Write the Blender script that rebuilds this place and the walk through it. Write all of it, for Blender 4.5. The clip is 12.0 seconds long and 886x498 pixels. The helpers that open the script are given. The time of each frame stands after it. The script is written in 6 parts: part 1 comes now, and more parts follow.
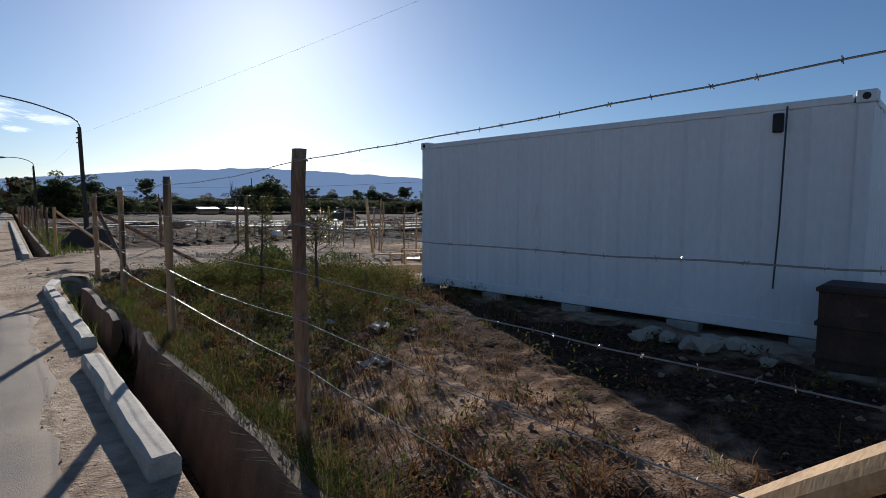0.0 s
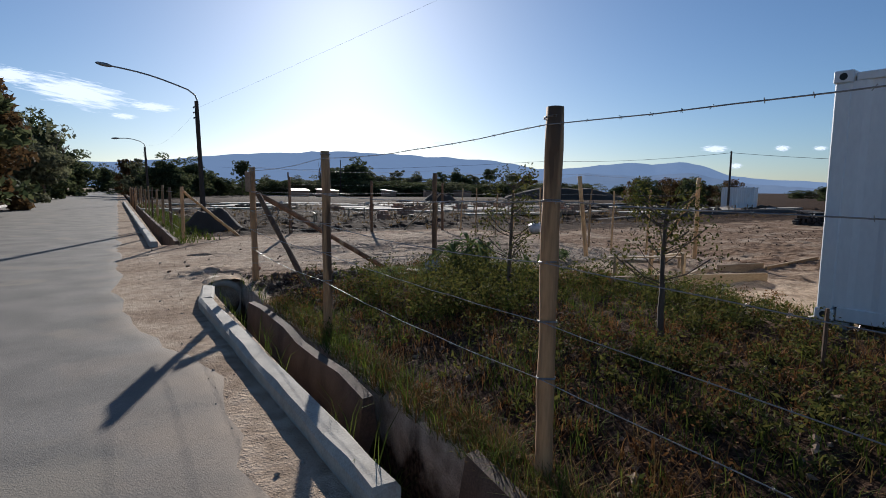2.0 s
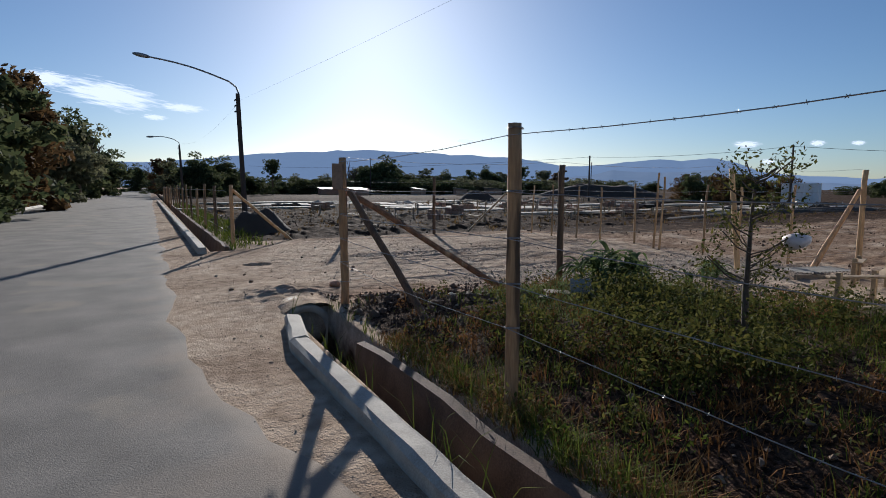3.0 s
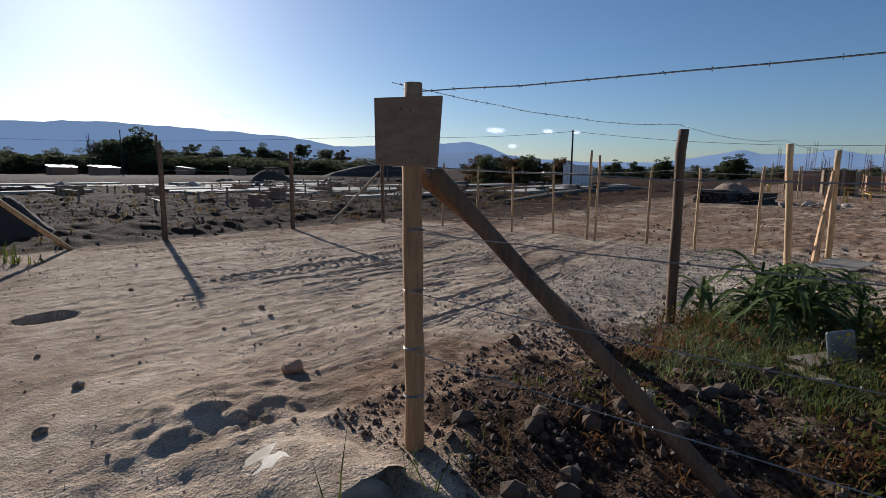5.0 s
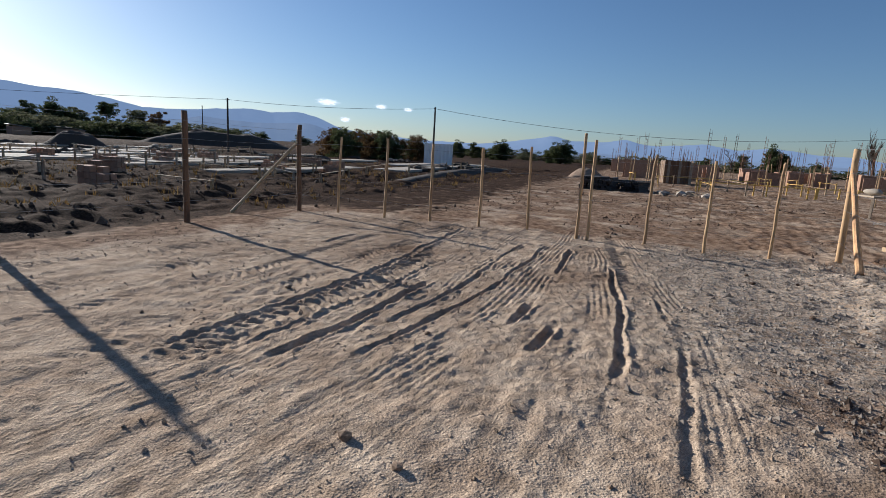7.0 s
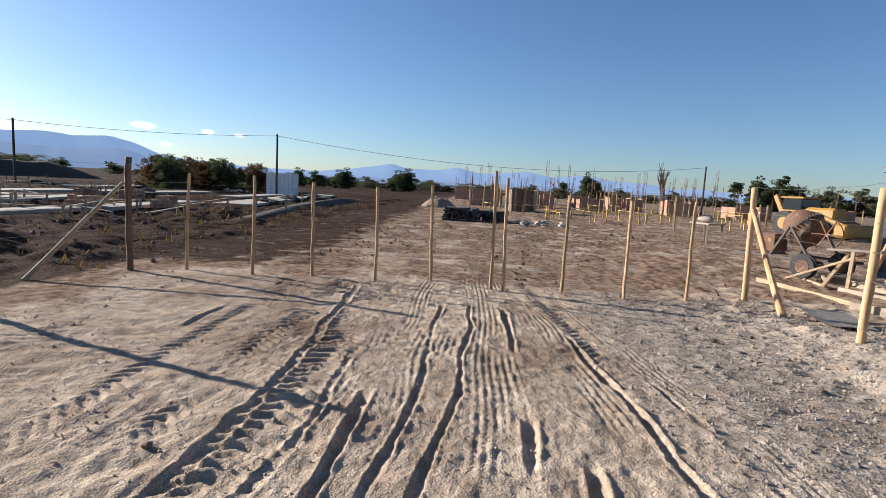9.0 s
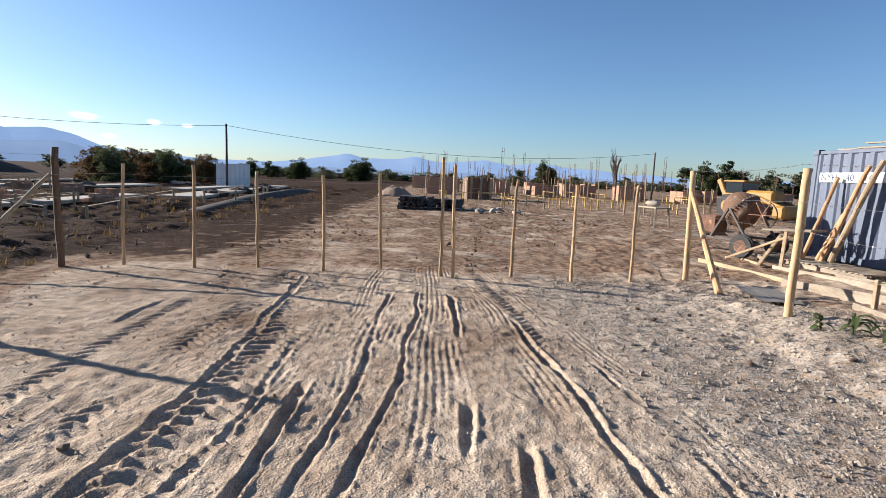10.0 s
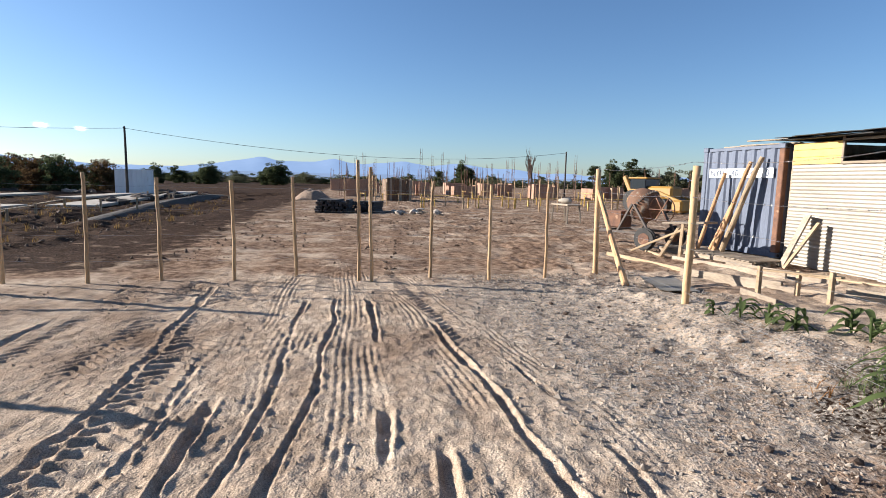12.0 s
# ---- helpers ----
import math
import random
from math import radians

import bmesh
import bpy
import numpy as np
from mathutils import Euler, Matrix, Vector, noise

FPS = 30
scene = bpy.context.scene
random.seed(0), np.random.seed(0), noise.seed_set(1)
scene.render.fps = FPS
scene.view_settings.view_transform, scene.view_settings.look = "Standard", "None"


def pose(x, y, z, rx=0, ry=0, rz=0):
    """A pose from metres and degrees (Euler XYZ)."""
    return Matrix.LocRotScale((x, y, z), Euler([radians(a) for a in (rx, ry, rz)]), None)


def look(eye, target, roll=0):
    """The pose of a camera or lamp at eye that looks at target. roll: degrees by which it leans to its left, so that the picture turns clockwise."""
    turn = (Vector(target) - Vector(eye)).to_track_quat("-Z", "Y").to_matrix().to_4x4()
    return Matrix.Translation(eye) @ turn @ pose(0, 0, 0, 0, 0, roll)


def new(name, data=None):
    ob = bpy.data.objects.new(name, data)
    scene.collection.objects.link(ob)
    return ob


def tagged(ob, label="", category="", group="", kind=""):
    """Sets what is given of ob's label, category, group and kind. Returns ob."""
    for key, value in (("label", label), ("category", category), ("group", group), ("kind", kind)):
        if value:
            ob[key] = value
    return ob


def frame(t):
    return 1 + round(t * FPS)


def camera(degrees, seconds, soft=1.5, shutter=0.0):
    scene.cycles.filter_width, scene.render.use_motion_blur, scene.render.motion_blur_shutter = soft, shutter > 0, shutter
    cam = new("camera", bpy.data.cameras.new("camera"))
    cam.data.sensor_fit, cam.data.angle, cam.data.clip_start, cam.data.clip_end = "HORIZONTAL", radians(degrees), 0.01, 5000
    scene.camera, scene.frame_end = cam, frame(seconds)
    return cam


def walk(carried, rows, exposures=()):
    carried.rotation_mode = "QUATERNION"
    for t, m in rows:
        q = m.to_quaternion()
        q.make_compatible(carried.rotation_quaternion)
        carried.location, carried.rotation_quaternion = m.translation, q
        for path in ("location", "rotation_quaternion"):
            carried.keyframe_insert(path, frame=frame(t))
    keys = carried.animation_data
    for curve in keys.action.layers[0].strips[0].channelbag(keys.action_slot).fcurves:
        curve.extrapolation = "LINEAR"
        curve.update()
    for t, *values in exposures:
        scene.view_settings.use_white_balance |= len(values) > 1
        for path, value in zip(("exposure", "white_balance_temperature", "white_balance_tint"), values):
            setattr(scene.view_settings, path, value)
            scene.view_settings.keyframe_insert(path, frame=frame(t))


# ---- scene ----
cam = camera(79.2, 12.0, 0.85)
PATH = [
    (0, (0.045, 1.07, 1.639), (1.3, 2.619, 1.486), 0.2),
    (0.5, (0.069, 2.267, 1.601), (1.344, 3.8, 1.442), 2.0),
    (1, (0.023, 3.535, 1.591), (1.328, 5.039, 1.401), 1.4),
    (1.5, (-0.136, 4.896, 1.579), (1.089, 6.461, 1.354), 0.1),
    (2, (-0.359, 6.115, 1.58), (0.671, 7.816, 1.362), 0.5),
    (2.5, (-0.56, 7.378, 1.564), (0.373, 9.133, 1.342), 0.5),
    (4.5, (-0.654, 12.577, 1.535), (0.698, 14.024, 1.255), -0.3),
    (5, (-0.483, 13.618, 1.515), (1.086, 14.823, 1.222), 0.6),
    (5.5, (-0.345, 14.617, 1.499), (1.327, 15.676, 1.207), 0.6),
    (6, (-0.229, 15.617, 1.499), (1.493, 16.593, 1.211), 1.0),
    (6.5, (0.075, 16.492, 1.495), (1.871, 17.316, 1.19), 1.9),
    (7, (0.537, 17.328, 1.507), (2.392, 17.984, 1.145), 3.4),
    (9, (2.076, 18.713, 1.664), (4.061, 18.811, 1.433), 3.1),
    (9.5, (2.113, 18.635, 1.668), (4.098, 18.61, 1.427), 2.6),
    (10, (2.113, 18.535, 1.639), (4.095, 18.481, 1.375), 2.3),
    (10.5, (2.08, 18.472, 1.67), (4.062, 18.374, 1.42), 1.8),
    (11, (2.072, 18.552, 1.664), (4.028, 18.224, 1.404), 1.4),
    (11.5, (2.119, 18.474, 1.671), (4.082, 18.185, 1.417), 1.3),
    (12, (2.14, 18.457, 1.655), (4.095, 18.117, 1.404), 1.2),
]
walk(cam, [(t, look(e, a, r)) for t, e, a, r in PATH], [(0, 0.3, 5540, 10), (1, 0.36, 5560, 10), (1.5, 0.5, 5580, 10), (2, 0.3, 5540, 10), (2.5, 0.26, 5500, 10), (4.5, 0.14, 5480, 10), (5, 0.28, 5500, 10), (5.5, 0.45, 5540, 10), (6.5, 0.5, 5560, 10), (7, 0.46, 5560, 10), (9, 0.96, 5620, 10), (12, 1.18, 5660, 10)])

# ---- world, sun, exposure ----
SUN_AZ, SUN_EL = 21.5, 18.8
world = bpy.data.worlds.new("sky")
scene.world = world
world.use_nodes = True
wn = world.node_tree
sky = wn.nodes.new("ShaderNodeTexSky")
sky.sky_type = 'NISHITA'
sky.sun_disc = False
sky.sun_elevation = radians(SUN_EL)
sky.sun_rotation = radians(SUN_AZ)
sky.altitude = 700
sky.air_density, sky.dust_density, sky.ozone_density = 1.0, 0.74, 3.0
bg = wn.nodes["Background"]
bg.inputs["Strength"].default_value = 0.060
wn.links.new(sky.outputs[0], bg.inputs[0])
sun_data = bpy.data.lights.new("sun", 'SUN')
sun_data.energy, sun_data.angle, sun_data.color = 5.4, radians(0.55), (1.0, 0.87, 0.70)
sun = new("sun", sun_data)
to_sun = Vector((math.sin(radians(SUN_AZ)) * math.cos(radians(SUN_EL)), math.cos(radians(SUN_AZ)) * math.cos(radians(SUN_EL)), math.sin(radians(SUN_EL))))
sun.matrix_world = look(to_sun * 50, (0, 0, 0))


# ---- materials ----
def mat(name, color, rough=0.85, color2=None, scale=8.0, fine=60.0, bump=0.2, dist=0.01, metal=0.0, stretch=(1, 1, 1), color3=None, vary=0.0, detail=6, wear=None, wear_at=0.6):
    """Two scales of noise between two or three colours, with fine relief."""
    m = bpy.data.materials.new(name)
    m.use_nodes = True
    t = m.node_tree
    n, l = t.nodes, t.links
    b = n["Principled BSDF"]
    b.inputs["Roughness"].default_value = rough
    b.inputs["Metallic"].default_value = metal
    tc = n.new("ShaderNodeTexCoord")
    mp = n.new("ShaderNodeMapping")
    mp.inputs["Scale"].default_value = stretch
    l.new(tc.outputs["Object"], mp.inputs[0])
    a = n.new("ShaderNodeTexNoise")
    a.inputs["Scale"].default_value, a.inputs["Detail"].default_value = scale, detail
    f = n.new("ShaderNodeTexNoise")
    f.inputs["Scale"].default_value, f.inputs["Detail"].default_value = fine, 4
    l.new(mp.outputs[0], a.inputs["Vector"]), l.new(mp.outputs[0], f.inputs["Vector"])
    mixf = n.new("ShaderNodeMath")
    mixf.operation = 'MULTIPLY_ADD'
    mixf.inputs[1].default_value = 0.45
    l.new(f.outputs["Fac"], mixf.inputs[0])
    sc = n.new("ShaderNodeMath")
    sc.operation = 'MULTIPLY'
    sc.inputs[1].default_value = 0.6
    l.new(a.outputs["Fac"], sc.inputs[0]), l.new(sc.outputs[0], mixf.inputs[2])
    r = n.new("ShaderNodeValToRGB")
    c2 = color2 or tuple(c * 0.6 for c in color)
    r.color_ramp.elements[0].position, r.color_ramp.elements[0].color = 0.36, (*c2, 1)
    r.color_ramp.elements[1].position, r.color_ramp.elements[1].color = 0.66, (*color, 1)
    if color3:
        e = r.color_ramp.elements.new(0.76)
        e.color = (*color3, 1)
    l.new(mixf.outputs[0], r.inputs[0])
    out = r.outputs[0]
    if wear:
        w = n.new("ShaderNodeTexNoise")
        w.inputs["Scale"].default_value, w.inputs["Detail"].default_value = scale * 0.55, 9
        l.new(mp.outputs[0], w.inputs["Vector"])
        wr = n.new("ShaderNodeValToRGB")
        wr.color_ramp.elements[0].position, wr.color_ramp.elements[1].position = wear_at, wear_at + 0.06
        l.new(w.outputs["Fac"], wr.inputs[0])
        mx = n.new("ShaderNodeMix")
        mx.data_type = 'RGBA'
        l.new(wr.outputs[0], mx.inputs["Factor"]), l.new(out, mx.inputs["A"])
        mx.inputs["B"].default_value = (*wear, 1)
        out = mx.outputs["Result"]
    if vary:
        oi = n.new("ShaderNodeObjectInfo")
        hs = n.new("ShaderNodeHueSaturation")
        mr = n.new("ShaderNodeMapRange")
        mr.inputs["To Min"].default_value, mr.inputs["To Max"].default_value = 1 - vary, 1 + vary
        l.new(oi.outputs["Random"], mr.inputs[0]), l.new(mr.outputs[0], hs.inputs["Value"]), l.new(out, hs.inputs["Color"])
        out = hs.outputs[0]
    l.new(out, b.inputs["Base Color"])
    bp = n.new("ShaderNodeBump")
    bp.inputs["Strength"].default_value, bp.inputs["Distance"].default_value = bump, dist
    l.new(mixf.outputs[0], bp.inputs["Height"]), l.new(bp.outputs[0], b.inputs["Normal"])
    return m


def leaf_mat(name, color, color2, through_amount=0.3):
    """Thin leaves: each leaf its own tone, some light let through."""
    m = bpy.data.materials.new(name)
    m.use_nodes = True
    t = m.node_tree
    n, l = t.nodes, t.links
    b = n["Principled BSDF"]
    b.inputs["Roughness"].default_value = 0.85
    b.inputs["Specular IOR Level"].default_value = 0.08
    g = n.new("ShaderNodeNewGeometry")
    r = n.new("ShaderNodeValToRGB")
    r.color_ramp.elements[0].color, r.color_ramp.elements[1].color = (*color, 1), (*color2, 1)
    l.new(g.outputs["Random Per Island"], r.inputs[0])
    l.new(r.outputs[0], b.inputs["Base Color"])
    tr = n.new("ShaderNodeBsdfTranslucent")
    l.new(r.outputs[0], tr.inputs[0])
    mx = n.new("ShaderNodeMixShader")
    mx.inputs[0].default_value = through_amount
    l.new(b.outputs[0], mx.inputs[1]), l.new(tr.outputs[0], mx.inputs[2])
    l.new(mx.outputs[0], n["Material Output"].inputs[0])
    return m


def ground_mat():
    """Dust, brown soil with litter and gravel, spread by the soil and gravel shares of the sheet."""
    m = bpy.data.materials.new("bare earth")
    m.use_nodes = True
    t = m.node_tree
    n, l = t.nodes, t.links
    b = n["Principled BSDF"]
    b.inputs["Roughness"].default_value = 0.95
    b.inputs["Specular IOR Level"].default_value = 0.02
    tc = n.new("ShaderNodeTexCoord")

    def nz(scale, detail=6, kind="ShaderNodeTexNoise"):
        x = n.new(kind)
        x.inputs["Scale"].default_value = scale
        if kind == "ShaderNodeTexNoise":
            x.inputs["Detail"].default_value = detail
        l.new(tc.outputs["Object"], x.inputs["Vector"])
        return x

    def ramp(src, p0, c0, p1, c1):
        r = n.new("ShaderNodeValToRGB")
        r.color_ramp.elements[0].position, r.color_ramp.elements[0].color = p0, (*c0, 1)
        r.color_ramp.elements[1].position, r.color_ramp.elements[1].color = p1, (*c1, 1)
        l.new(src, r.inputs[0])
        return r.outputs[0]

    def mixc(fac, a, c):
        x = n.new("ShaderNodeMix")
        x.data_type = 'RGBA'
        l.new(fac, x.inputs["Factor"]), l.new(a, x.inputs["A"]), l.new(c, x.inputs["B"])
        return x.outputs["Result"]

    big, mid, fine, grit = nz(0.35), nz(2.2, 9), nz(26, 8), nz(120, 4)
    patch, chunk = nz(0.9, 10), nz(7, 10)
    dust = ramp(mid.outputs["Fac"], 0.3, (0.42, 0.315, 0.225), 0.7, (0.57, 0.455, 0.34))
    red = ramp(mid.outputs["Fac"], 0.3, (0.20, 0.135, 0.09), 0.7, (0.33, 0.235, 0.165))
    c = mixc(ramp(big.outputs["Fac"], 0.50, (0, 0, 0), 0.68, (1, 1, 1)), dust, red)

    def share(name, rough, gain, shift):
        """A share of the sheet, its edge broken by noise."""
        at = n.new("ShaderNodeAttribute")
        at.attribute_name = name
        brk = n.new("ShaderNodeMath")
        brk.operation = 'MULTIPLY_ADD'
        brk.inputs[1].default_value = gain
        sub = n.new("ShaderNodeMath")
        sub.operation = 'ADD'
        sub.inputs[1].default_value = shift
        l.new(rough.outputs["Fac"], brk.inputs[0]), l.new(at.outputs["Fac"], sub.inputs[0]), l.new(sub.outputs[0], brk.inputs[2])
        return ramp(brk.outputs[0], 0.32, (0, 0, 0), 0.62, (1, 1, 1))

    loam = ramp(chunk.outputs["Fac"], 0.32, (0.17, 0.105, 0.068), 0.70, (0.36, 0.25, 0.17))
    c = mixc(share("loam", patch, 1.9, -0.95), c, loam)
    # soil is coloured darker in place of the shade among its clods
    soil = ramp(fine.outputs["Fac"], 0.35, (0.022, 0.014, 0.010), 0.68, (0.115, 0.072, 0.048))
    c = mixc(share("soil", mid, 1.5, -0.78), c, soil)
    vor = nz(38, 0, "ShaderNodeTexVoronoi")
    gcol = ramp(vor.outputs["Color"], 0.1, (0.14, 0.125, 0.11), 0.95, (0.50, 0.45, 0.39))
    ag = n.new("ShaderNodeAttribute")
    ag.attribute_name = "gravel"
    gm = n.new("ShaderNodeMath")
    gm.operation = 'MULTIPLY'
    l.new(ag.outputs["Fac"], gm.inputs[0])
    l.new(ramp(fine.outputs["Fac"], 0.4, (0, 0, 0), 0.6, (1, 1, 1)), gm.inputs[1])
    c = mixc(gm.outputs[0], c, gcol)

    def multiply(a, by, amount):
        mul = n.new("ShaderNodeMix")
        mul.data_type, mul.blend_type = 'RGBA', 'MULTIPLY'
        mul.inputs["Factor"].default_value = amount
        l.new(a, mul.inputs["A"]), l.new(by, mul.inputs["B"])
        return mul.outputs["Result"]

    c = multiply(c, ramp(grit.outputs["Fac"], 0.32, (0.42, 0.41, 0.40), 0.68, (1.30, 1.30, 1.30)), 0.85)
    c = multiply(c, ramp(chunk.outputs["Fac"], 0.36, (0.62, 0.60, 0.58), 0.56, (1.05, 1.05, 1.05)), 0.75)
    l.new(c, b.inputs["Base Color"])
    crumb = nz(46, 0, "ShaderNodeTexVoronoi")
    clump = nz(17, 0, "ShaderNodeTexVoronoi")

    def plus(a, k, c0):
        h = n.new("ShaderNodeMath")
        h.operation = 'MULTIPLY_ADD'
        h.inputs[1].default_value = k
        l.new(a, h.inputs[0])
        if c0 is not None:
            l.new(c0, h.inputs[2])
        return h.outputs[0]

    lumps = n.new("ShaderNodeMath")
    lumps.operation = 'MULTIPLY'
    l.new(ramp(clump.outputs["Distance"], 0.0, (1, 1, 1), 0.55, (0, 0, 0)), lumps.inputs[0])
    l.new(ramp(chunk.outputs["Fac"], 0.46, (0, 0, 0), 0.60, (1, 1, 1)), lumps.inputs[1])
    h = plus(grit.outputs["Fac"], 0.22, plus(fine.outputs["Fac"], 0.55, plus(chunk.outputs["Fac"], 0.30, None)))
    h = plus(lumps.outputs[0], 0.28, plus(ramp(crumb.outputs["Distance"], 0.0, (1, 1, 1), 0.5, (0, 0, 0)), 0.22, h))
    bp = n.new("ShaderNodeBump")
    bp.inputs["Strength"].default_value, bp.inputs["Distance"].default_value = 1.0, 0.021
    l.new(h, bp.inputs["Height"]), l.new(bp.outputs[0], b.inputs["Normal"])
    return m


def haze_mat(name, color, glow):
    """Far ridges seen through air: own colour, with the air's light added as emission."""
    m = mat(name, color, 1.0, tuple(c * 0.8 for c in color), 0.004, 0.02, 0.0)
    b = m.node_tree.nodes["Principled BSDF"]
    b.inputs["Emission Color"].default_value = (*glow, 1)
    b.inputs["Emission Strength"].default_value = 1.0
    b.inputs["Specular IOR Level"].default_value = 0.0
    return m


M_EARTH = ground_mat()
M_ROAD = mat("worn asphalt", (0.235, 0.215, 0.19), 0.9, (0.13, 0.12, 0.108), 1.3, 110, 0.8, 0.010, color3=(0.24, 0.22, 0.195), wear=(0.23, 0.205, 0.17), wear_at=0.60)
def dusty_edge(m):
    """Dust blown over the asphalt towards its broken edge."""
    t = m.node_tree
    n, l = t.nodes, t.links
    b = n["Principled BSDF"]
    b.inputs["Specular IOR Level"].default_value = 0.12
    src = b.inputs["Base Color"].links[0].from_socket
    tc = n.new("ShaderNodeTexCoord")
    sp = n.new("ShaderNodeSeparateXYZ")
    l.new(tc.outputs["Object"], sp.inputs[0])
    nz = n.new("ShaderNodeTexNoise")
    nz.inputs["Scale"].default_value, nz.inputs["Detail"].default_value = 1.6, 9
    l.new(tc.outputs["Object"], nz.inputs["Vector"])
    ad = n.new("ShaderNodeMath")
    ad.operation = 'MULTIPLY_ADD'
    ad.inputs[1].default_value = 1.9
    l.new(nz.outputs["Fac"], ad.inputs[0]), l.new(sp.outputs["X"], ad.inputs[2])
    r = n.new("ShaderNodeMapRange")
    r.inputs["From Min"].default_value, r.inputs["From Max"].default_value = 0.2, 1.9
    l.new(ad.outputs[0], r.inputs[0])
    mx = n.new("ShaderNodeMix")
    mx.data_type = 'RGBA'
    l.new(r.outputs[0], mx.inputs["Factor"]), l.new(src, mx.inputs["A"])
    mx.inputs["B"].default_value = (0.33, 0.26, 0.195, 1)
    l.new(mx.outputs["Result"], b.inputs["Base Color"])


dusty_edge(M_ROAD)
M_CONC = mat("weathered concrete", (0.46, 0.42, 0.36), 0.9, (0.28, 0.25, 0.21), 5, 80, 0.5, 0.01, wear=(0.22, 0.19, 0.15), wear_at=0.62)
M_LINING = mat("brown concrete lining", (0.15, 0.098, 0.068), 0.9, (0.06, 0.04, 0.028), 4, 70, 0.5, 0.01)
M_POST = mat("barked pine post", (0.60, 0.35, 0.165), 0.8, (0.30, 0.165, 0.08), 9, 70, 0.6, 0.006, stretch=(1, 1, 0.12), wear=(0.13, 0.075, 0.04), wear_at=0.63, vary=0.2)
M_BARKPOST = mat("reddish bark post", (0.36, 0.19, 0.10), 0.85, (0.12, 0.065, 0.038), 9, 70, 0.7, 0.008, stretch=(1, 1, 0.15), wear=(0.48, 0.33, 0.19), wear_at=0.62)
M_DARKPOST = mat("brown weathered post", (0.20, 0.115, 0.062), 0.85, (0.085, 0.05, 0.03), 9, 70, 0.6, 0.006, stretch=(1, 1, 0.12), vary=0.15)
M_SLAT = mat("peeled pole", (0.50, 0.34, 0.18), 0.8, (0.29, 0.175, 0.085), 12, 90, 0.5, 0.004, stretch=(1, 1, 0.12), wear=(0.20, 0.12, 0.06), wear_at=0.62, vary=0.25)
M_PLANK = mat("sawn plank", (0.42, 0.31, 0.185), 0.8, (0.27, 0.185, 0.105), 7, 60, 0.4, 0.004, stretch=(0.15, 1, 1), vary=0.2)
M_OLDPLANK = mat("grey old plank", (0.36, 0.29, 0.21), 0.85, (0.20, 0.155, 0.11), 7, 60, 0.4, 0.004, stretch=(0.15, 1, 1), vary=0.2)
M_YELLOW = mat("yellow painted boards", (0.72, 0.46, 0.11), 0.6, (0.60, 0.36, 0.08), 5, 50, 0.25, 0.004, vary=0.08)
M_PLY = mat("weathered plywood", (0.30, 0.20, 0.125), 0.85, (0.19, 0.125, 0.08), 6, 60, 0.4, 0.004, stretch=(1, 1, 4))
M_WIRE = mat("galvanised wire", (0.42, 0.40, 0.37), 0.4, (0.25, 0.22, 0.2), 30, 200, 0.1, 0.001, metal=0.85)
M_CABLE = mat("black cable", (0.05, 0.05, 0.05), 0.6, (0.03, 0.03, 0.03), 10, 60, 0.1)
M_WHITEBOX = mat("white painted steel", (0.80, 0.80, 0.80), 0.5, (0.70, 0.70, 0.71), 1.2, 25, 0.12, 0.006, stretch=(1, 1, 0.35), wear=(0.40, 0.33, 0.27), wear_at=0.74)
M_RUST = mat("rusty steel", (0.23, 0.11, 0.06), 0.85, (0.09, 0.05, 0.035), 6, 60, 0.4, 0.005, wear=(0.36, 0.22, 0.13), wear_at=0.6)
M_DARKRUST = mat("dark sooty rust", (0.085, 0.045, 0.03), 0.9, (0.035, 0.022, 0.017), 6, 60, 0.5, 0.006, wear=(0.15, 0.085, 0.05), wear_at=0.64)
M_BLUEBOX = mat("faded blue grey steel", (0.115, 0.135, 0.185), 0.6, (0.075, 0.09, 0.13), 2.0, 30, 0.15, 0.006, stretch=(1, 1, 0.4), wear=(0.22, 0.13, 0.09), wear_at=0.71)
M_ZINC = mat("corrugated zinc", (0.36, 0.325, 0.27), 0.55, (0.26, 0.225, 0.175), 1.6, 30, 0.1, 0.004, metal=0.25, stretch=(0.3, 1, 2.5), wear=(0.36, 0.25, 0.15), wear_at=0.66)
M_DARK = mat("dark tarred felt and shade", (0.035, 0.033, 0.032), 0.8, (0.02, 0.02, 0.02), 5, 60, 0.3)
M_BLACKLUMBER = mat("charred dark timber", (0.06, 0.05, 0.045), 0.8, (0.03, 0.027, 0.025), 6, 60, 0.4, vary=0.3)
M_BRICK = mat("hollow clay block", (0.40, 0.24, 0.155), 0.9, (0.28, 0.16, 0.10), 6, 60, 0.4, vary=0.18)
M_DRUM = mat("mortar stained orange drum", (0.19, 0.095, 0.05), 0.85, (0.10, 0.055, 0.034), 6, 50, 0.4, wear=(0.26, 0.21, 0.16), wear_at=0.6)
M_TYRE = mat("dusty rubber", (0.06, 0.055, 0.05), 0.9, (0.03, 0.03, 0.03), 8, 60, 0.4)
M_STEEL = mat("grimy steel frame", (0.12, 0.09, 0.07), 0.7, (0.06, 0.05, 0.045), 8, 60, 0.3)
M_MACHINE = mat("yellow machine paint", (0.36, 0.19, 0.025), 0.5, (0.26, 0.14, 0.025), 3, 40, 0.1, wear=(0.2, 0.13, 0.08), wear_at=0.7)
M_GLASS = mat("tinted cab glass", (0.03, 0.035, 0.04), 0.08, (0.025, 0.03, 0.035), 3, 40, 0.0)
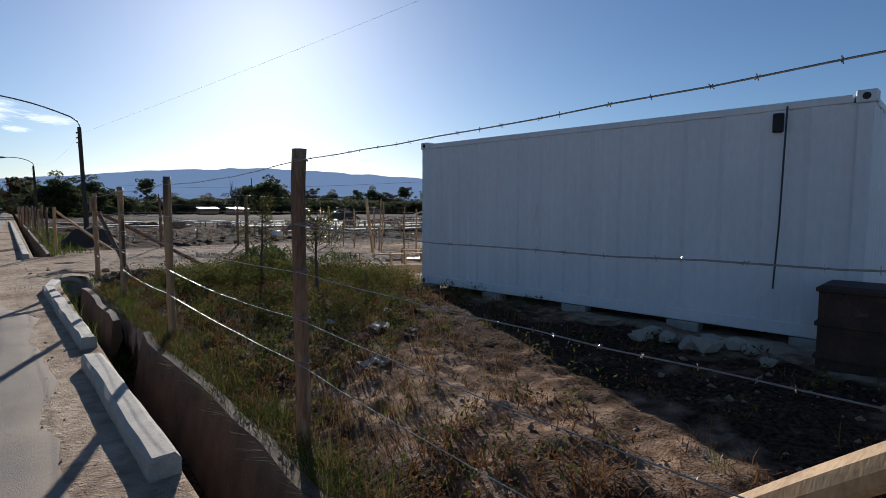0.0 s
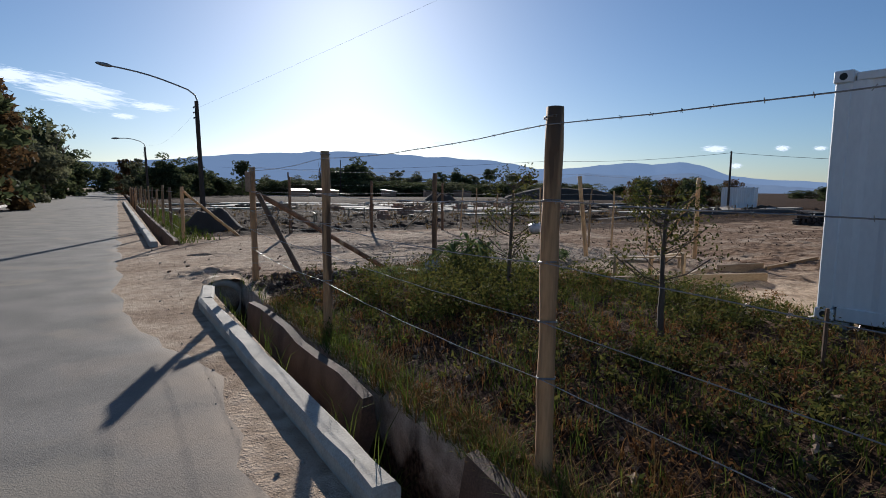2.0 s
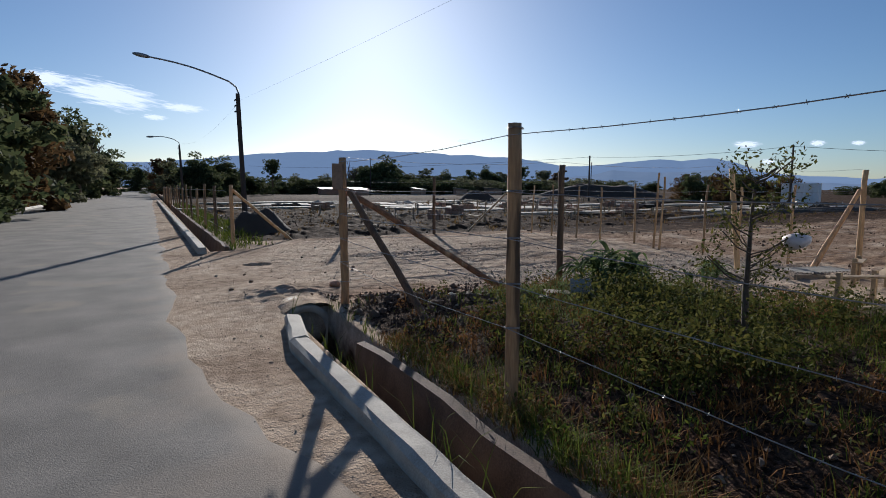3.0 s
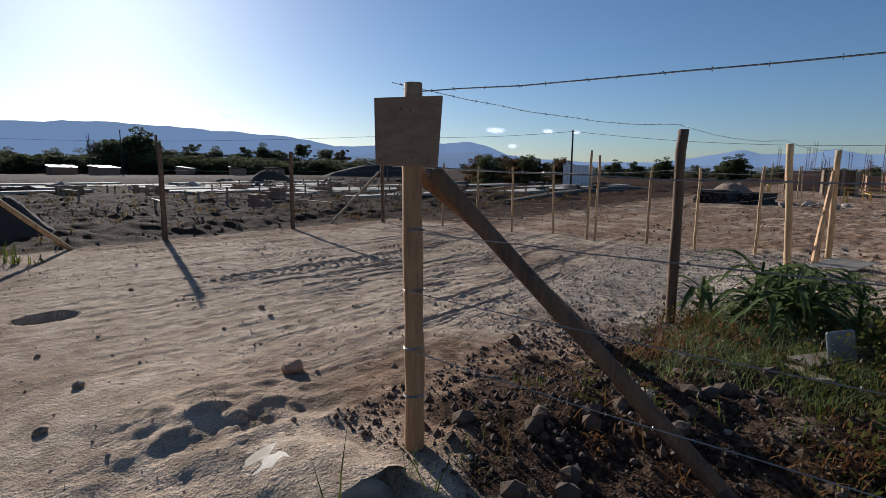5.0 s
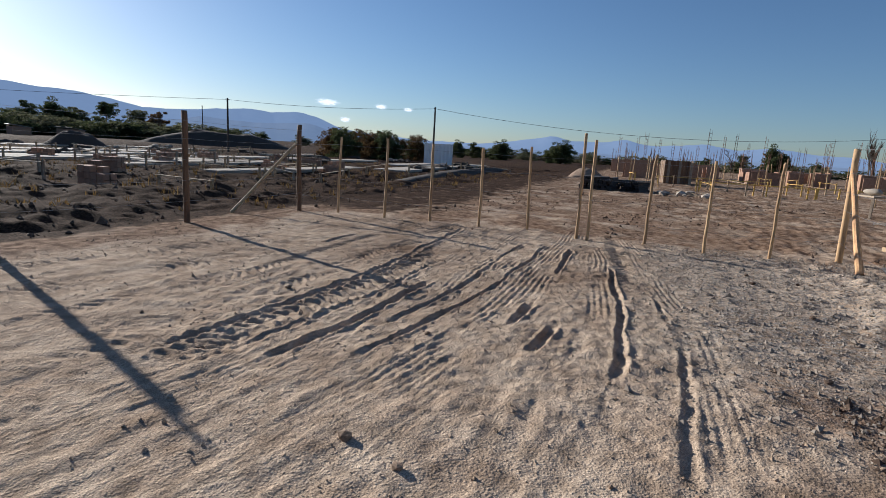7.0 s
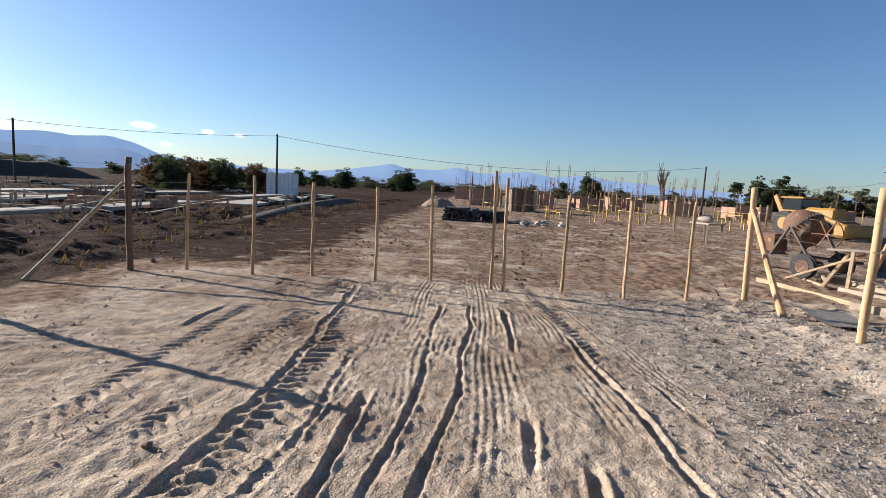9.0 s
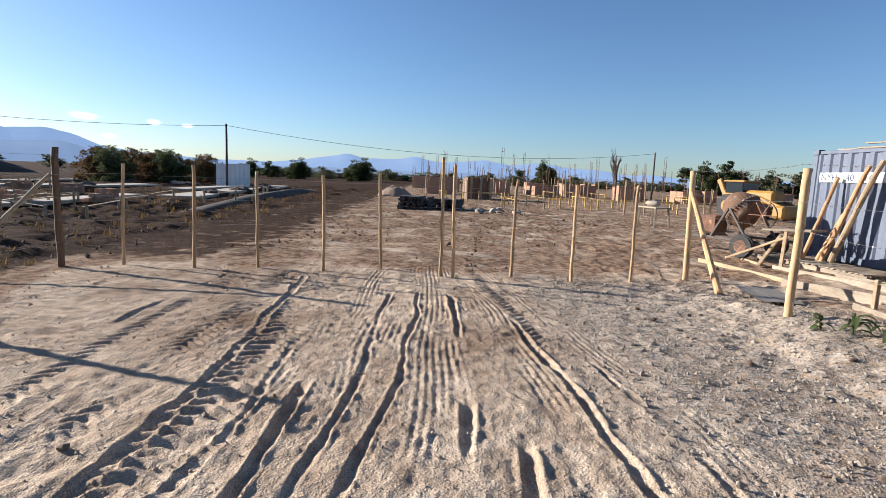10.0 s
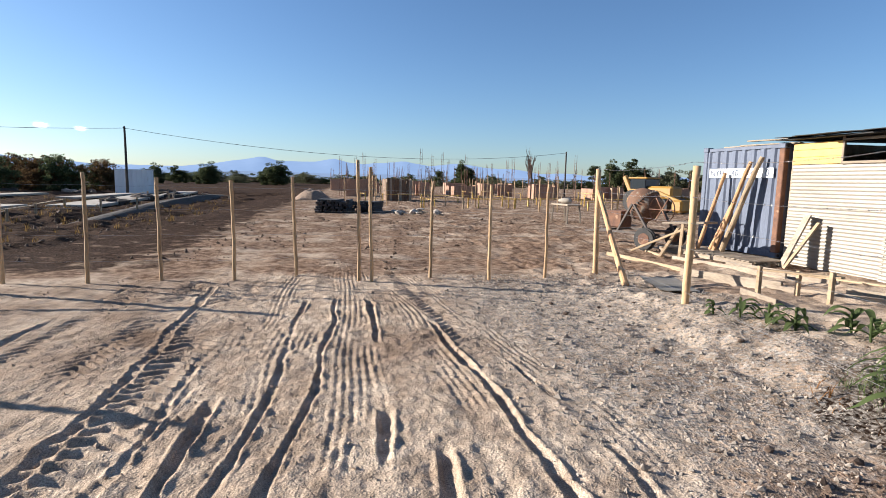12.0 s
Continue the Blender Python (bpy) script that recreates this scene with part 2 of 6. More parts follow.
M_BAG = mat("pale pink plastic bag", (0.78, 0.68, 0.66), 0.4, (0.65, 0.55, 0.53), 9, 40, 0.5)
M_STONE = mat("dusty stone", (0.42, 0.36, 0.29), 0.95, (0.26, 0.21, 0.165), 7, 60, 0.6, vary=0.25)
M_CLOD = mat("clod of earth", (0.27, 0.19, 0.13), 1.0, (0.13, 0.09, 0.06), 9, 60, 0.8, vary=0.25)
# darker copy of the clod: damp earth plus the slope's shade
M_DARKCLOD = mat("dark damp clod with shade", (0.135, 0.09, 0.062), 1.0, (0.06, 0.04, 0.028), 9, 60, 0.8, vary=0.25)
M_MOUND = mat("dark soil heap", (0.075, 0.054, 0.04), 1.0, (0.05, 0.037, 0.028), 1.2, 20, 0.8, 0.05)
M_SLAB = mat("pale cement screed", (0.41, 0.355, 0.285), 0.9, (0.28, 0.235, 0.185), 0.8, 20, 0.3)
M_PALEMETAL = mat("pale grey lamp metal", (0.30, 0.30, 0.30), 0.45, (0.22, 0.22, 0.22), 5, 50, 0.1, metal=0.5)
M_POLEWOOD = mat("dark utility pole", (0.075, 0.055, 0.042), 0.85, (0.04, 0.03, 0.024), 8, 60, 0.4, stretch=(1, 1, 0.1))
M_BARK = mat("grey brown bark", (0.13, 0.095, 0.07), 0.95, (0.065, 0.048, 0.036), 8, 50, 0.7, stretch=(1, 1, 0.3))
M_KERBWHITE = mat("whitewashed kerb", (0.62, 0.58, 0.50), 0.85, (0.42, 0.38, 0.32), 2, 40, 0.3)
M_LETTER = mat("white stencil paint", (0.80, 0.80, 0.78), 0.6, (0.70, 0.70, 0.68), 20, 80, 0.05)
L_GRASS = leaf_mat("green grass", (0.036, 0.060, 0.010), (0.13, 0.15, 0.024), 0.35)
L_DRY = leaf_mat("dry straw", (0.11, 0.065, 0.022), (0.29, 0.185, 0.068), 0.25)
L_WEED = leaf_mat("weed leaves", (0.030, 0.042, 0.012), (0.125, 0.112, 0.028), 0.38)
L_RUSTY = leaf_mat("reddish dry weeds", (0.10, 0.047, 0.018), (0.25, 0.125, 0.045), 0.25)
L_LITTER = leaf_mat("fallen leaves", (0.06, 0.032, 0.017), (0.20, 0.125, 0.07), 0.1)
L_CORN = leaf_mat("broad blades", (0.065, 0.10, 0.035), (0.19, 0.215, 0.085), 0.45)
# tree leaf colours are lightened to hold some of the distant haze
L_TREE = leaf_mat("dark tree leaves", (0.042, 0.058, 0.028), (0.12, 0.13, 0.058), 0.4)
L_OLIVE = leaf_mat("olive tree leaves", (0.085, 0.092, 0.055), (0.20, 0.195, 0.11), 0.4)
L_AUTUMN = leaf_mat("autumn leaves", (0.06, 0.038, 0.02), (0.15, 0.092, 0.04), 0.35)
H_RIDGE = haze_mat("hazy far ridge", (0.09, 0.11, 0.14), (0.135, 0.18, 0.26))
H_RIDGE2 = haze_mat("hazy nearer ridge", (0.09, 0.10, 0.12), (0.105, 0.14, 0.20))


# ---- building helpers ----
def part(name, bm, material, parent=None, label="", smooth=False):
    me = bpy.data.meshes.new(name)
    bm.to_mesh(me)
    bm.free()
    me.materials.append(material)
    if smooth:
        for p in me.polygons:
            p.use_smooth = True
    ob = new(name, me)
    if parent:
        ob.parent = parent
    if label:
        tagged(ob, label)
    return ob


def thing(name, label, category, at=(0, 0, 0), turn=0, group="", kind=""):
    ob = new(name)
    ob.matrix_world = pose(*at, 0, 0, turn)
    return tagged(ob, label, category, group, kind)


def raw(name, verts, faces, material, smooth=False):
    me = bpy.data.meshes.new(name)
    me.from_pydata(verts, [], faces)
    me.materials.append(material)
    if smooth:
        me.polygons.foreach_set("use_smooth", [True] * len(me.polygons))
    return new(name, me)


def box(bm, sx, sy, sz, m=None, bevel=0.0):
    """A box with its middle at m."""
    r = bmesh.ops.create_cube(bm, size=1, matrix=(m or Matrix()) @ Matrix.Diagonal((sx, sy, sz, 1)))
    if bevel:
        es = list({e for v in r["verts"] for e in v.link_edges})
        bmesh.ops.bevel(bm, geom=es, offset=bevel, segments=1, affect='EDGES')
    return bm


def along(a, b):
    """A pose at the middle of a-b whose z runs from a to b, and the length."""
    a, b = Vector(a), Vector(b)
    d = b - a
    return Matrix.Translation((a + b) / 2) @ d.to_track_quat('Z', 'Y').to_matrix().to_4x4(), d.length


def beam(bm, a, b, w, t, bevel=0.004):
    m, n = along(a, b)
    return box(bm, w, t, n, m, bevel)


def log(bm, a, b, r0, r1, seed=0, wob=0.012, sides=10, rings=9):
    """A round pole with slight bends and knots."""
    rnd = random.Random(seed)
    m, n = along(a, b)
    ox = oy = 0.0
    prev = None
    for i in range(rings):
        u = i / (rings - 1)
        ox += rnd.uniform(-wob, wob) if 0 < i < rings - 1 else 0
        oy += rnd.uniform(-wob, wob) if 0 < i < rings - 1 else 0
        k = 1 if 0 < i < rings - 1 else 0
        r = (r0 + (r1 - r0) * u) * rnd.uniform(0.94, 1.06)
        ring = []
        for j in range(sides):
            an = 2 * math.pi * j / sides
            q = r * rnd.uniform(0.95, 1.05)
            ring.append(bm.verts.new(m @ Vector((ox * k + q * math.cos(an), oy * k + q * math.sin(an), (u - 0.5) * n))))
        if prev:
            for j in range(sides):
                bm.faces.new((prev[j], prev[(j + 1) % sides], ring[(j + 1) % sides], ring[j]))
        else:
            bm.faces.new(ring[::-1])
        prev = ring
    bm.faces.new(prev)
    return bm


def tube(bm, pts, r, sides=5):
    prev = None
    for i, p in enumerate(pts):
        p = Vector(p)
        d = Vector(pts[min(i + 1, len(pts) - 1)]) - Vector(pts[max(i - 1, 0)])
        q = d.to_track_quat('Z', 'Y')
        ring = [bm.verts.new(p + q @ Vector((r * math.cos(2 * math.pi * j / sides), r * math.sin(2 * math.pi * j / sides), 0))) for j in range(sides)]
        if prev:
            for j in range(sides):
                bm.faces.new((prev[j], prev[(j + 1) % sides], ring[(j + 1) % sides], ring[j]))
        prev = ring
    return bm


def sagging(a, b, sag, n=14, jitter=0.0, seed=1):
    rnd = random.Random(seed)
    a, b = Vector(a), Vector(b)
    return [a.lerp(b, i / n) - Vector((0, 0, sag * 4 * (i / n) * (1 - i / n) + (rnd.uniform(-jitter, jitter) if 0 < i < n else 0))) for i in range(n + 1)]


def cyl(bm, a, b, r, sides=16):
    m, n = along(a, b)
    bmesh.ops.create_cone(bm, cap_ends=True, segments=sides, radius1=r, radius2=r, depth=n, matrix=m)
    return bm


def lump(bm, r, m, seed, rough=0.25, sub=1):
    rnd = random.Random(seed)
    g = bmesh.ops.create_icosphere(bm, subdivisions=sub, radius=r)
    for v in g["verts"]:
        v.co *= 1 + rnd.uniform(-rough, rough)
        v.co = m @ v.co
    return bm


# ---- ground ----
def smooth01(x):
    x = np.clip(x, 0, 1)
    return x * x * (3 - 2 * x)


def value_noise(x, y, seed):
    """Cheap lattice noise from -1 to 1."""
    xi, yi = np.floor(x), np.floor(y)
    fx, fy = x - xi, y - yi

    def hsh(a, b):
        v = np.sin(a * 127.1 + b * 311.7 + seed * 74.7) * 43758.5453
        return (v - np.floor(v)) * 2 - 1
    ux, uy = fx * fx * (3 - 2 * fx), fy * fy * (3 - 2 * fy)
    return (hsh(xi, yi) * (1 - ux) + hsh(xi + 1, yi) * ux) * (1 - uy) + (hsh(xi, yi + 1) * (1 - ux) + hsh(xi + 1, yi + 1) * ux) * uy


# deep ruts: middle y, slope, half width, depth, from x, to x
RUTS = [(19.50, 0.03, 0.050, 0.050, 3.4, 9.0), (19.06, -0.02, 0.034, 0.026, 2.6, 9.6), (18.68, -0.04, 0.036, 0.030, 3.0, 9.6), (18.21, 0.0, 0.046, 0.046, 4.7, 5.9), (18.20, 0.02, 0.040, 0.045, 7.4, 9.4), (17.90, 0.02, 0.050, 0.045, 4.4, 5.3),
        (17.52, 0.10, 0.045, 0.040, 4.2, 8.2), (17.15, 0.12, 0.040, 0.026, 3.0, 7.0), (20.32, 0.05, 0.055, 0.030, 3.2, 10.6), (19.80, 0.03, 0.040, 0.022, 2.4, 8.0), (21.75, -0.05, 0.045, 0.026, 7.5, 10.6), (22.3, -0.30, 0.05, 0.022, 3.2, 7.5)]
# bands of pressed tread: middle y, slope, half width, ribs along (0) or across (1) the way
BANDS = [(19.27, 0.0, 0.20, 0), (18.86, -0.02, 0.16, 0), (18.43, 0.0, 0.20, 0), (17.95, 0.05, 0.20, 0), (17.68, 0.10, 0.14, 0), (20.05, 0.03, 0.24, 1), (20.58, 0.05, 0.26, 1), (21.05, 0.03, 0.20, 0), (21.95, -0.06, 0.30, 1), (22.6, -0.16, 0.30, 1), (17.30, 0.12, 0.14, 1), (23.2, -0.2, 0.2, 1), (18.2, 0.02, 0.16, 0), (19.6, 0.02, 0.16, 0), (19.86, 0.03, 0.14, 1), (21.4, 0.0, 0.14, 1), (20.8, 0.04, 0.14, 1), (17.0, 0.13, 0.16, 0)]


def way_bend(x):
    """The wheels swing out towards the street."""
    return 0.030 * np.maximum(0, 6.5 - x) ** 2


def ground_height(x, y, fine=True):
    h = 0.03 * value_noise(x * 0.25, y * 0.25, 3) * smooth01((x - 1.5) / 3)
    lot = smooth01((x - 1.35) / 1.6) * smooth01((15.3 - y) / 1.2) * smooth01((10.5 - x) / 2.5) * smooth01((y + 12) / 4)
    h = h + 0.20 * lot
    h = h + 0.16 * np.exp(-((x - 2.3) ** 2 / 0.5 + (y - 15.0) ** 2 / 0.35))
    h = h + 0.10 * np.exp(-((x - 1.0) ** 2 / 0.35 + (y - 16.6) ** 2 / 1.2)) + 0.06 * np.exp(-((x - 8.7) ** 2 / 1.0 + (y - 17.9) ** 2 / 0.9))
    near = ((y < 15.35) & (x > 0.84) & (x < 1.30)) | ((y > 22.7) & (x > 0.62) & (x < 1.10))
    h = np.where(near, -0.62 + 0.05 * value_noise(x * 4, y * 1.5, 5), h)
    hole = ((x - 1.22) / 0.28) ** 2 + ((y - 19.95) / 0.22) ** 2
    h = h - 0.5 * (hole < 1)
    h = np.where(x < -0.95, -0.03, h)
    far_drop = smooth01((x - 14) / 10) * smooth01((y - 25) / 3)
    h = h + far_drop * 0.08 * value_noise(x * 0.3, y * 0.3, 9)
    field = np.maximum(smooth01((y - 24.9) / 0.8) * smooth01((x - 1.3) / 0.8), 0.2 * smooth01((x - 11.6) / 0.8) * smooth01((y - 8) / 2)) * smooth01((90 - y) / 10) * smooth01((75 - x) / 10)
    h = h + field * (0.10 * value_noise(x * 0.6, y * 0.75, 90) + 0.085 * value_noise(x * 1.3, y * 1.3, 91) + 0.05 * value_noise(x * 2.9, y * 2.9, 92) + 0.04 * value_noise(x * 4.1, y * 4.1, 93))
    if fine:
        rough = (0.3 + 0.7 * smooth01((x - 1.8) / 2)) * smooth01((x - 0.2) / 0.5) * smooth01((14 - x) / 2)
        h = h + rough * (0.008 * value_noise(x * 3, y * 3, 11) + 0.005 * value_noise(x * 8, y * 8, 12) + 0.004 * smooth01((x - 1.4) / 0.5) * np.maximum(value_noise(x * 15, y * 15, 13), -0.1))
        clod = smooth01((x - 1.4) / 0.4) * smooth01((15.6 - y) / 0.6) + 0.35 * smooth01((17.3 - y) / 1.0) * smooth01((y - 14.0) / 0.6) * smooth01((x - 1.0) / 2)
        h = h + np.clip(clod, 0, 1) * (0.030 * value_noise(x * 5, y * 5, 14) + 0.02 * np.maximum(value_noise(x * 12, y * 12, 15), 0))
        on = smooth01((x - 0.9) / 2.0) * smooth01((12.5 - x) / 2)
        bend = way_bend(x)
        press = np.zeros_like(h)
        for k, (yc, sl, w, kind) in enumerate(BANDS):
            c = yc + sl * (x - 8) + bend + 0.05 * value_noise(x * 0.7, x * 0 + k, 20 + k)
            d = (y - c) / w
            inside = np.exp(-(d * d) ** 4)
            live = smooth01(value_noise(x * 0.45 + 7 * k, y * 2.0, 40 + k) * 1.8 + 0.85)
            if kind:
                t = np.sin(2 * math.pi * (x / 0.14 + 0.9 * np.abs(d) + 0.25 * value_noise(x * 3, y * 3, 44)))
                press = press + live * inside * (0.0125 * np.clip(t * 1.6, -1, 1) * smooth01(value_noise(x * 1.1, y * 2.5, 47) * 1.5 + 0.8) - 0.005)
            else:
                t = np.sin(2 * math.pi * (y - c) / 0.066 + 0.5 * value_noise(x * 2, y * 2, 45))
                cut = np.sin(2 * math.pi * (x / 0.07 + 2 * d))
                press = press + live * inside * ((0.0042 * np.clip(t * 1.7, -1, 1) + 0.002 * cut) * smooth01(value_noise(x * 1.3, y * 3.5, 46) * 1.5 + 0.7) - 0.004)
        for k, (yc, sl, w, dep, xa, xb) in enumerate(RUTS):
            c = yc + sl * (x - 8) + bend + 0.035 * value_noise(x * 1.1, x * 0 + k, 120 + k) + 0.012 * value_noise(x * 5, x * 0 + k, 121 + k)
            ww = 0.8 * w * (1 + 0.35 * value_noise(x * 2.2, x * 0 + k, 130 + k))
            d = (y - c) / ww
            run = smooth01((x - xa) / 0.25) * smooth01((xb - x) / 0.25) * smooth01(value_noise(x * 0.9, x * 0 + k * 3.1, 140 + k) * 2.2 + 1.0)
            lug = 0.75 + 0.25 * np.sin(2 * math.pi * x / 0.16) if k in (0, 8, 9) else 1.0
            inside = np.exp(-(d * d) ** 2.5) * lug
            rim = np.exp(-((np.abs(d) - 1.45) / 0.38) ** 2) * (0.55 + 0.6 * np.maximum(value_noise(x * 9, y * 9, 150 + k), -0.6))
            press = press + run * dep * 0.85 * (-0.8 * inside + 0.72 * rim)
        h = h + on * (0.45 + 0.55 * smooth01((x - 2.5) / 2)) * press
        stir = smooth01((y - 16.4) / 0.8) * smooth01((24.2 - y) / 1.0) * smooth01((x - 0.6) / 1.0) * smooth01((13 - x) / 2)
        lane = np.exp(-((y - 21.45 - 0.02 * (x - 6)) / 0.28) ** 2) + np.exp(-((y - 20.9 - bend) / 0.2) ** 2) * smooth01((5 - x) / 2)
        h = h + stir * np.maximum(1 - lane, 0.15) * (0.006 * value_noise(x * 5.0, y * 9, 160) + 0.006 * np.maximum(value_noise(x * 9, y * 14, 161), -0.2) + 0.005 * smooth01((x - 3.2) / 0.3) * smooth01((9 - x) / 0.5) * value_noise(x * 19, y * 26, 162))
        drag = smooth01((x - 0.4) / 0.5) * smooth01((7.5 - x) / 2.5) * smooth01((y - 16.0) / 0.6) * smooth01((23.6 - y) / 1.0)
        sy = y - bend - 0.12 * (x - 3)
        h = h + drag * (0.010 * np.maximum(value_noise(x * 1.6, sy * 9, 190), -0.15) + 0.007 * np.maximum(value_noise(x * 3.5, sy * 17, 191), 0) * (0.5 + 0.5 * value_noise(x * 1.2, y * 1.2, 192)))
        churn = np.exp(-((x - 1.15) ** 2 / 0.5 + (y - 16.35) ** 2 / 0.35)) * smooth01((y - 15.75) / 0.3)
        h = h + churn * (0.05 * value_noise(x * 3.2 + y, y * 4.5, 170) + 0.035 * value_noise(x * 8, y * 9, 171) + 0.015 * value_noise(x * 21, y * 21, 172))
        site = smooth01((x - 11.2) / 1.0) * smooth01((60 - x) / 20) * smooth01((y - 8) / 2) * smooth01((25 - y) / 2)
        h = h + site * (0.015 * value_noise(x * 1.7, y * 1.7, 180) + 0.010 * np.maximum(value_noise(x * 3.4, y * 3.4, 181), -0.2))
        scuff = smooth01((y - 19.3) / 0.7) * smooth01((24 - y) / 1.0) * smooth01((x - 2.2) / 1.5) * smooth01((11 - x) / 2)
        h = h + scuff * 0.008 * np.sin(2 * math.pi * (x * 2.1 + y * 0.9 + 1.2 * value_noise(x * 0.8, y * 0.8, 77))) * np.maximum(value_noise(x * 0.9, y * 0.9, 78) + 0.25, 0)
    return h


def z_at(x, y):
    return float(ground_height(np.array([float(x)]), np.array([float(y)]))[0])


def lines(*runs):
    out = []
    for a, b, step in runs:
        out += list(np.arange(a, b, step))
    return np.array(sorted(set(np.round(out, 4))))


def grow(a, b, n):
    """Widening steps from a to b."""
    return [a + (b - a) * (math.exp(5.5 * i / n) - 1) / (math.exp(5.5) - 1) for i in range(1, n + 1)]


def make_ground():
    xs = np.concatenate([np.array(grow(-9, -4000, 22))[::-1], lines((-9, -0.5, 0.7), (-0.5, 0.2, 0.06), (0.2, 3.2, 0.034), (3.2, 9.0, 0.022), (9.0, 11.6, 0.034), (11.6, 26, 0.12), (26, 60, 0.3)), np.array(grow(60, 4000, 22))])
    ys = np.concatenate([np.array(grow(-4, -4000, 20))[::-1], lines((-4, 1.5, 0.4), (1.5, 12.0, 0.06), (12.0, 16.2, 0.035), (16.2, 20.8, 0.015), (20.8, 22.0, 0.024), (22.0, 25.5, 0.06), (25.5, 38, 0.12), (38, 70, 0.3), (70, 90, 0.8)), np.array(grow(90, 4000, 22))])
    X, Y = np.meshgrid(xs, ys)
    Z = ground_height(X, Y)
    nx, ny = len(xs), len(ys)
    me = bpy.data.meshes.new("ground")
    me.vertices.add(nx * ny)
    me.vertices.foreach_set("co", np.stack([X, Y, Z], -1).reshape(-1).astype(np.float32))
    i = (np.arange(ny - 1)[:, None] * nx + np.arange(nx - 1)[None, :]).reshape(-1)
    quads = np.stack([i, i + 1, i + nx + 1, i + nx], -1).reshape(-1)
    me.loops.add(len(quads))
    me.loops.foreach_set("vertex_index", quads.astype(np.int32))
    me.polygons.add(len(i))
    me.polygons.foreach_set("loop_start", (np.arange(len(i)) * 4).astype(np.int32))
    me.polygons.foreach_set("use_smooth", np.ones(len(i), dtype=bool))
    me.update(calc_edges=True)
    soil = smooth01((X - 1.2) / 0.5) * smooth01((15.6 - Y) / 0.8) * smooth01((6.6 - X) / 1.4) * 0.95
    soil = 0.86 * soil * (1 - 0.75 * np.exp(-((X - 2.75) ** 2 / 0.8 + (Y - 4.0) ** 2 / 3.5))) - 0.18 * smooth01(value_noise(X * 0.9, Y * 0.9, 55))
    soil = np.maximum(soil, (1.2 - 0.3 * smooth01((Y - 40) / 30)) * smooth01((Y - 24.3) / 1.2) * smooth01((X - 1.0) / 1.5))
    soil = np.maximum(soil, 0.75 * smooth01((X - 10.8) / 2) * smooth01((Y - 20.5) / 3))
    soil = np.maximum(soil, 0.30 * smooth01((X - 12) / 10))
    # dark soil under the sign post, damp and darkened for its shaded slope
    soil = np.maximum(soil, 0.95 * smooth01((X - 1.5) / 0.5) * smooth01((15.9 - Y) / 0.6) * smooth01((3.9 - X) / 1.0) * smooth01((Y - 13) / 1))
    loam = np.maximum(0.58 * smooth01((X - 10.6) / 1.2), 0.75 * smooth01((17.2 - Y) / 1.4) * smooth01((Y - 14) / 1) * smooth01((5.6 - X) / 1.5) * smooth01((X - 1.2) / 0.6))
    loam = np.maximum(loam, 0.95 * np.exp(-((X - 14) / 3.0) ** 2 - ((Y - 14.3) / 0.9) ** 2))
    loam = np.maximum(loam, 0.85 * smooth01((X - 1.3) / 0.4) * smooth01((13.0 - Y) / 2) * smooth01((7 - X) / 2))
    loam = np.maximum(loam, 0.7 * smooth01((Y - 23) / 1.5) * smooth01((X - 2) / 2))
    # ground deeper than 0.3 m takes the full soil colour
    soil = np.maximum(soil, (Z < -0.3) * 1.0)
    gravel = smooth01((17.6 - Y) / 1.4) * smooth01((Y - 13.2) / 1.0) * smooth01((X - 3.6) / 2.0) * smooth01((12 - X) / 2)
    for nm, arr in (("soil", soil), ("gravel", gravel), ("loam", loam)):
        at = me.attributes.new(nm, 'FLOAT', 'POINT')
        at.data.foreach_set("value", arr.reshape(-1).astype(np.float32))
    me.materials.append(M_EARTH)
    return tagged(new("ground", me), "bare dusty earth with tyre tracks and dry soil", "ground", kind="structure")


make_ground()


def make_road():
    rnd = random.Random(4)
    bm = bmesh.new()
    ys = [-80 + i * 0.4 for i in range(0, 325)] + [50 + 12 * i for i in range(0, 60)]
    rows = []
    for y in ys:
        edge = -0.42 + 0.05 * math.sin(y * 1.9) + 0.06 * rnd.uniform(-1, 1) + (0.66 if y < 11 else 0.66 * max(0, (14 - y) / 3) if y < 14 else 0)
        rows.append([bm.verts.new((x, y, z)) for x, z in ((-7.9, 0.0), (-4, 0.03), (-1.2, 0.016), (edge - 0.2, 0.012), (edge, 0.003), (edge + 0.05, -0.02))])
    for a, b in zip(rows, rows[1:]):
        for j in range(5):
            bm.faces.new((a[j], a[j + 1], b[j + 1], b[j]))
    return tagged(part("road", bm, M_ROAD, smooth=True), "worn grey asphalt street with dusty edges", "road", kind="structure")


make_road()


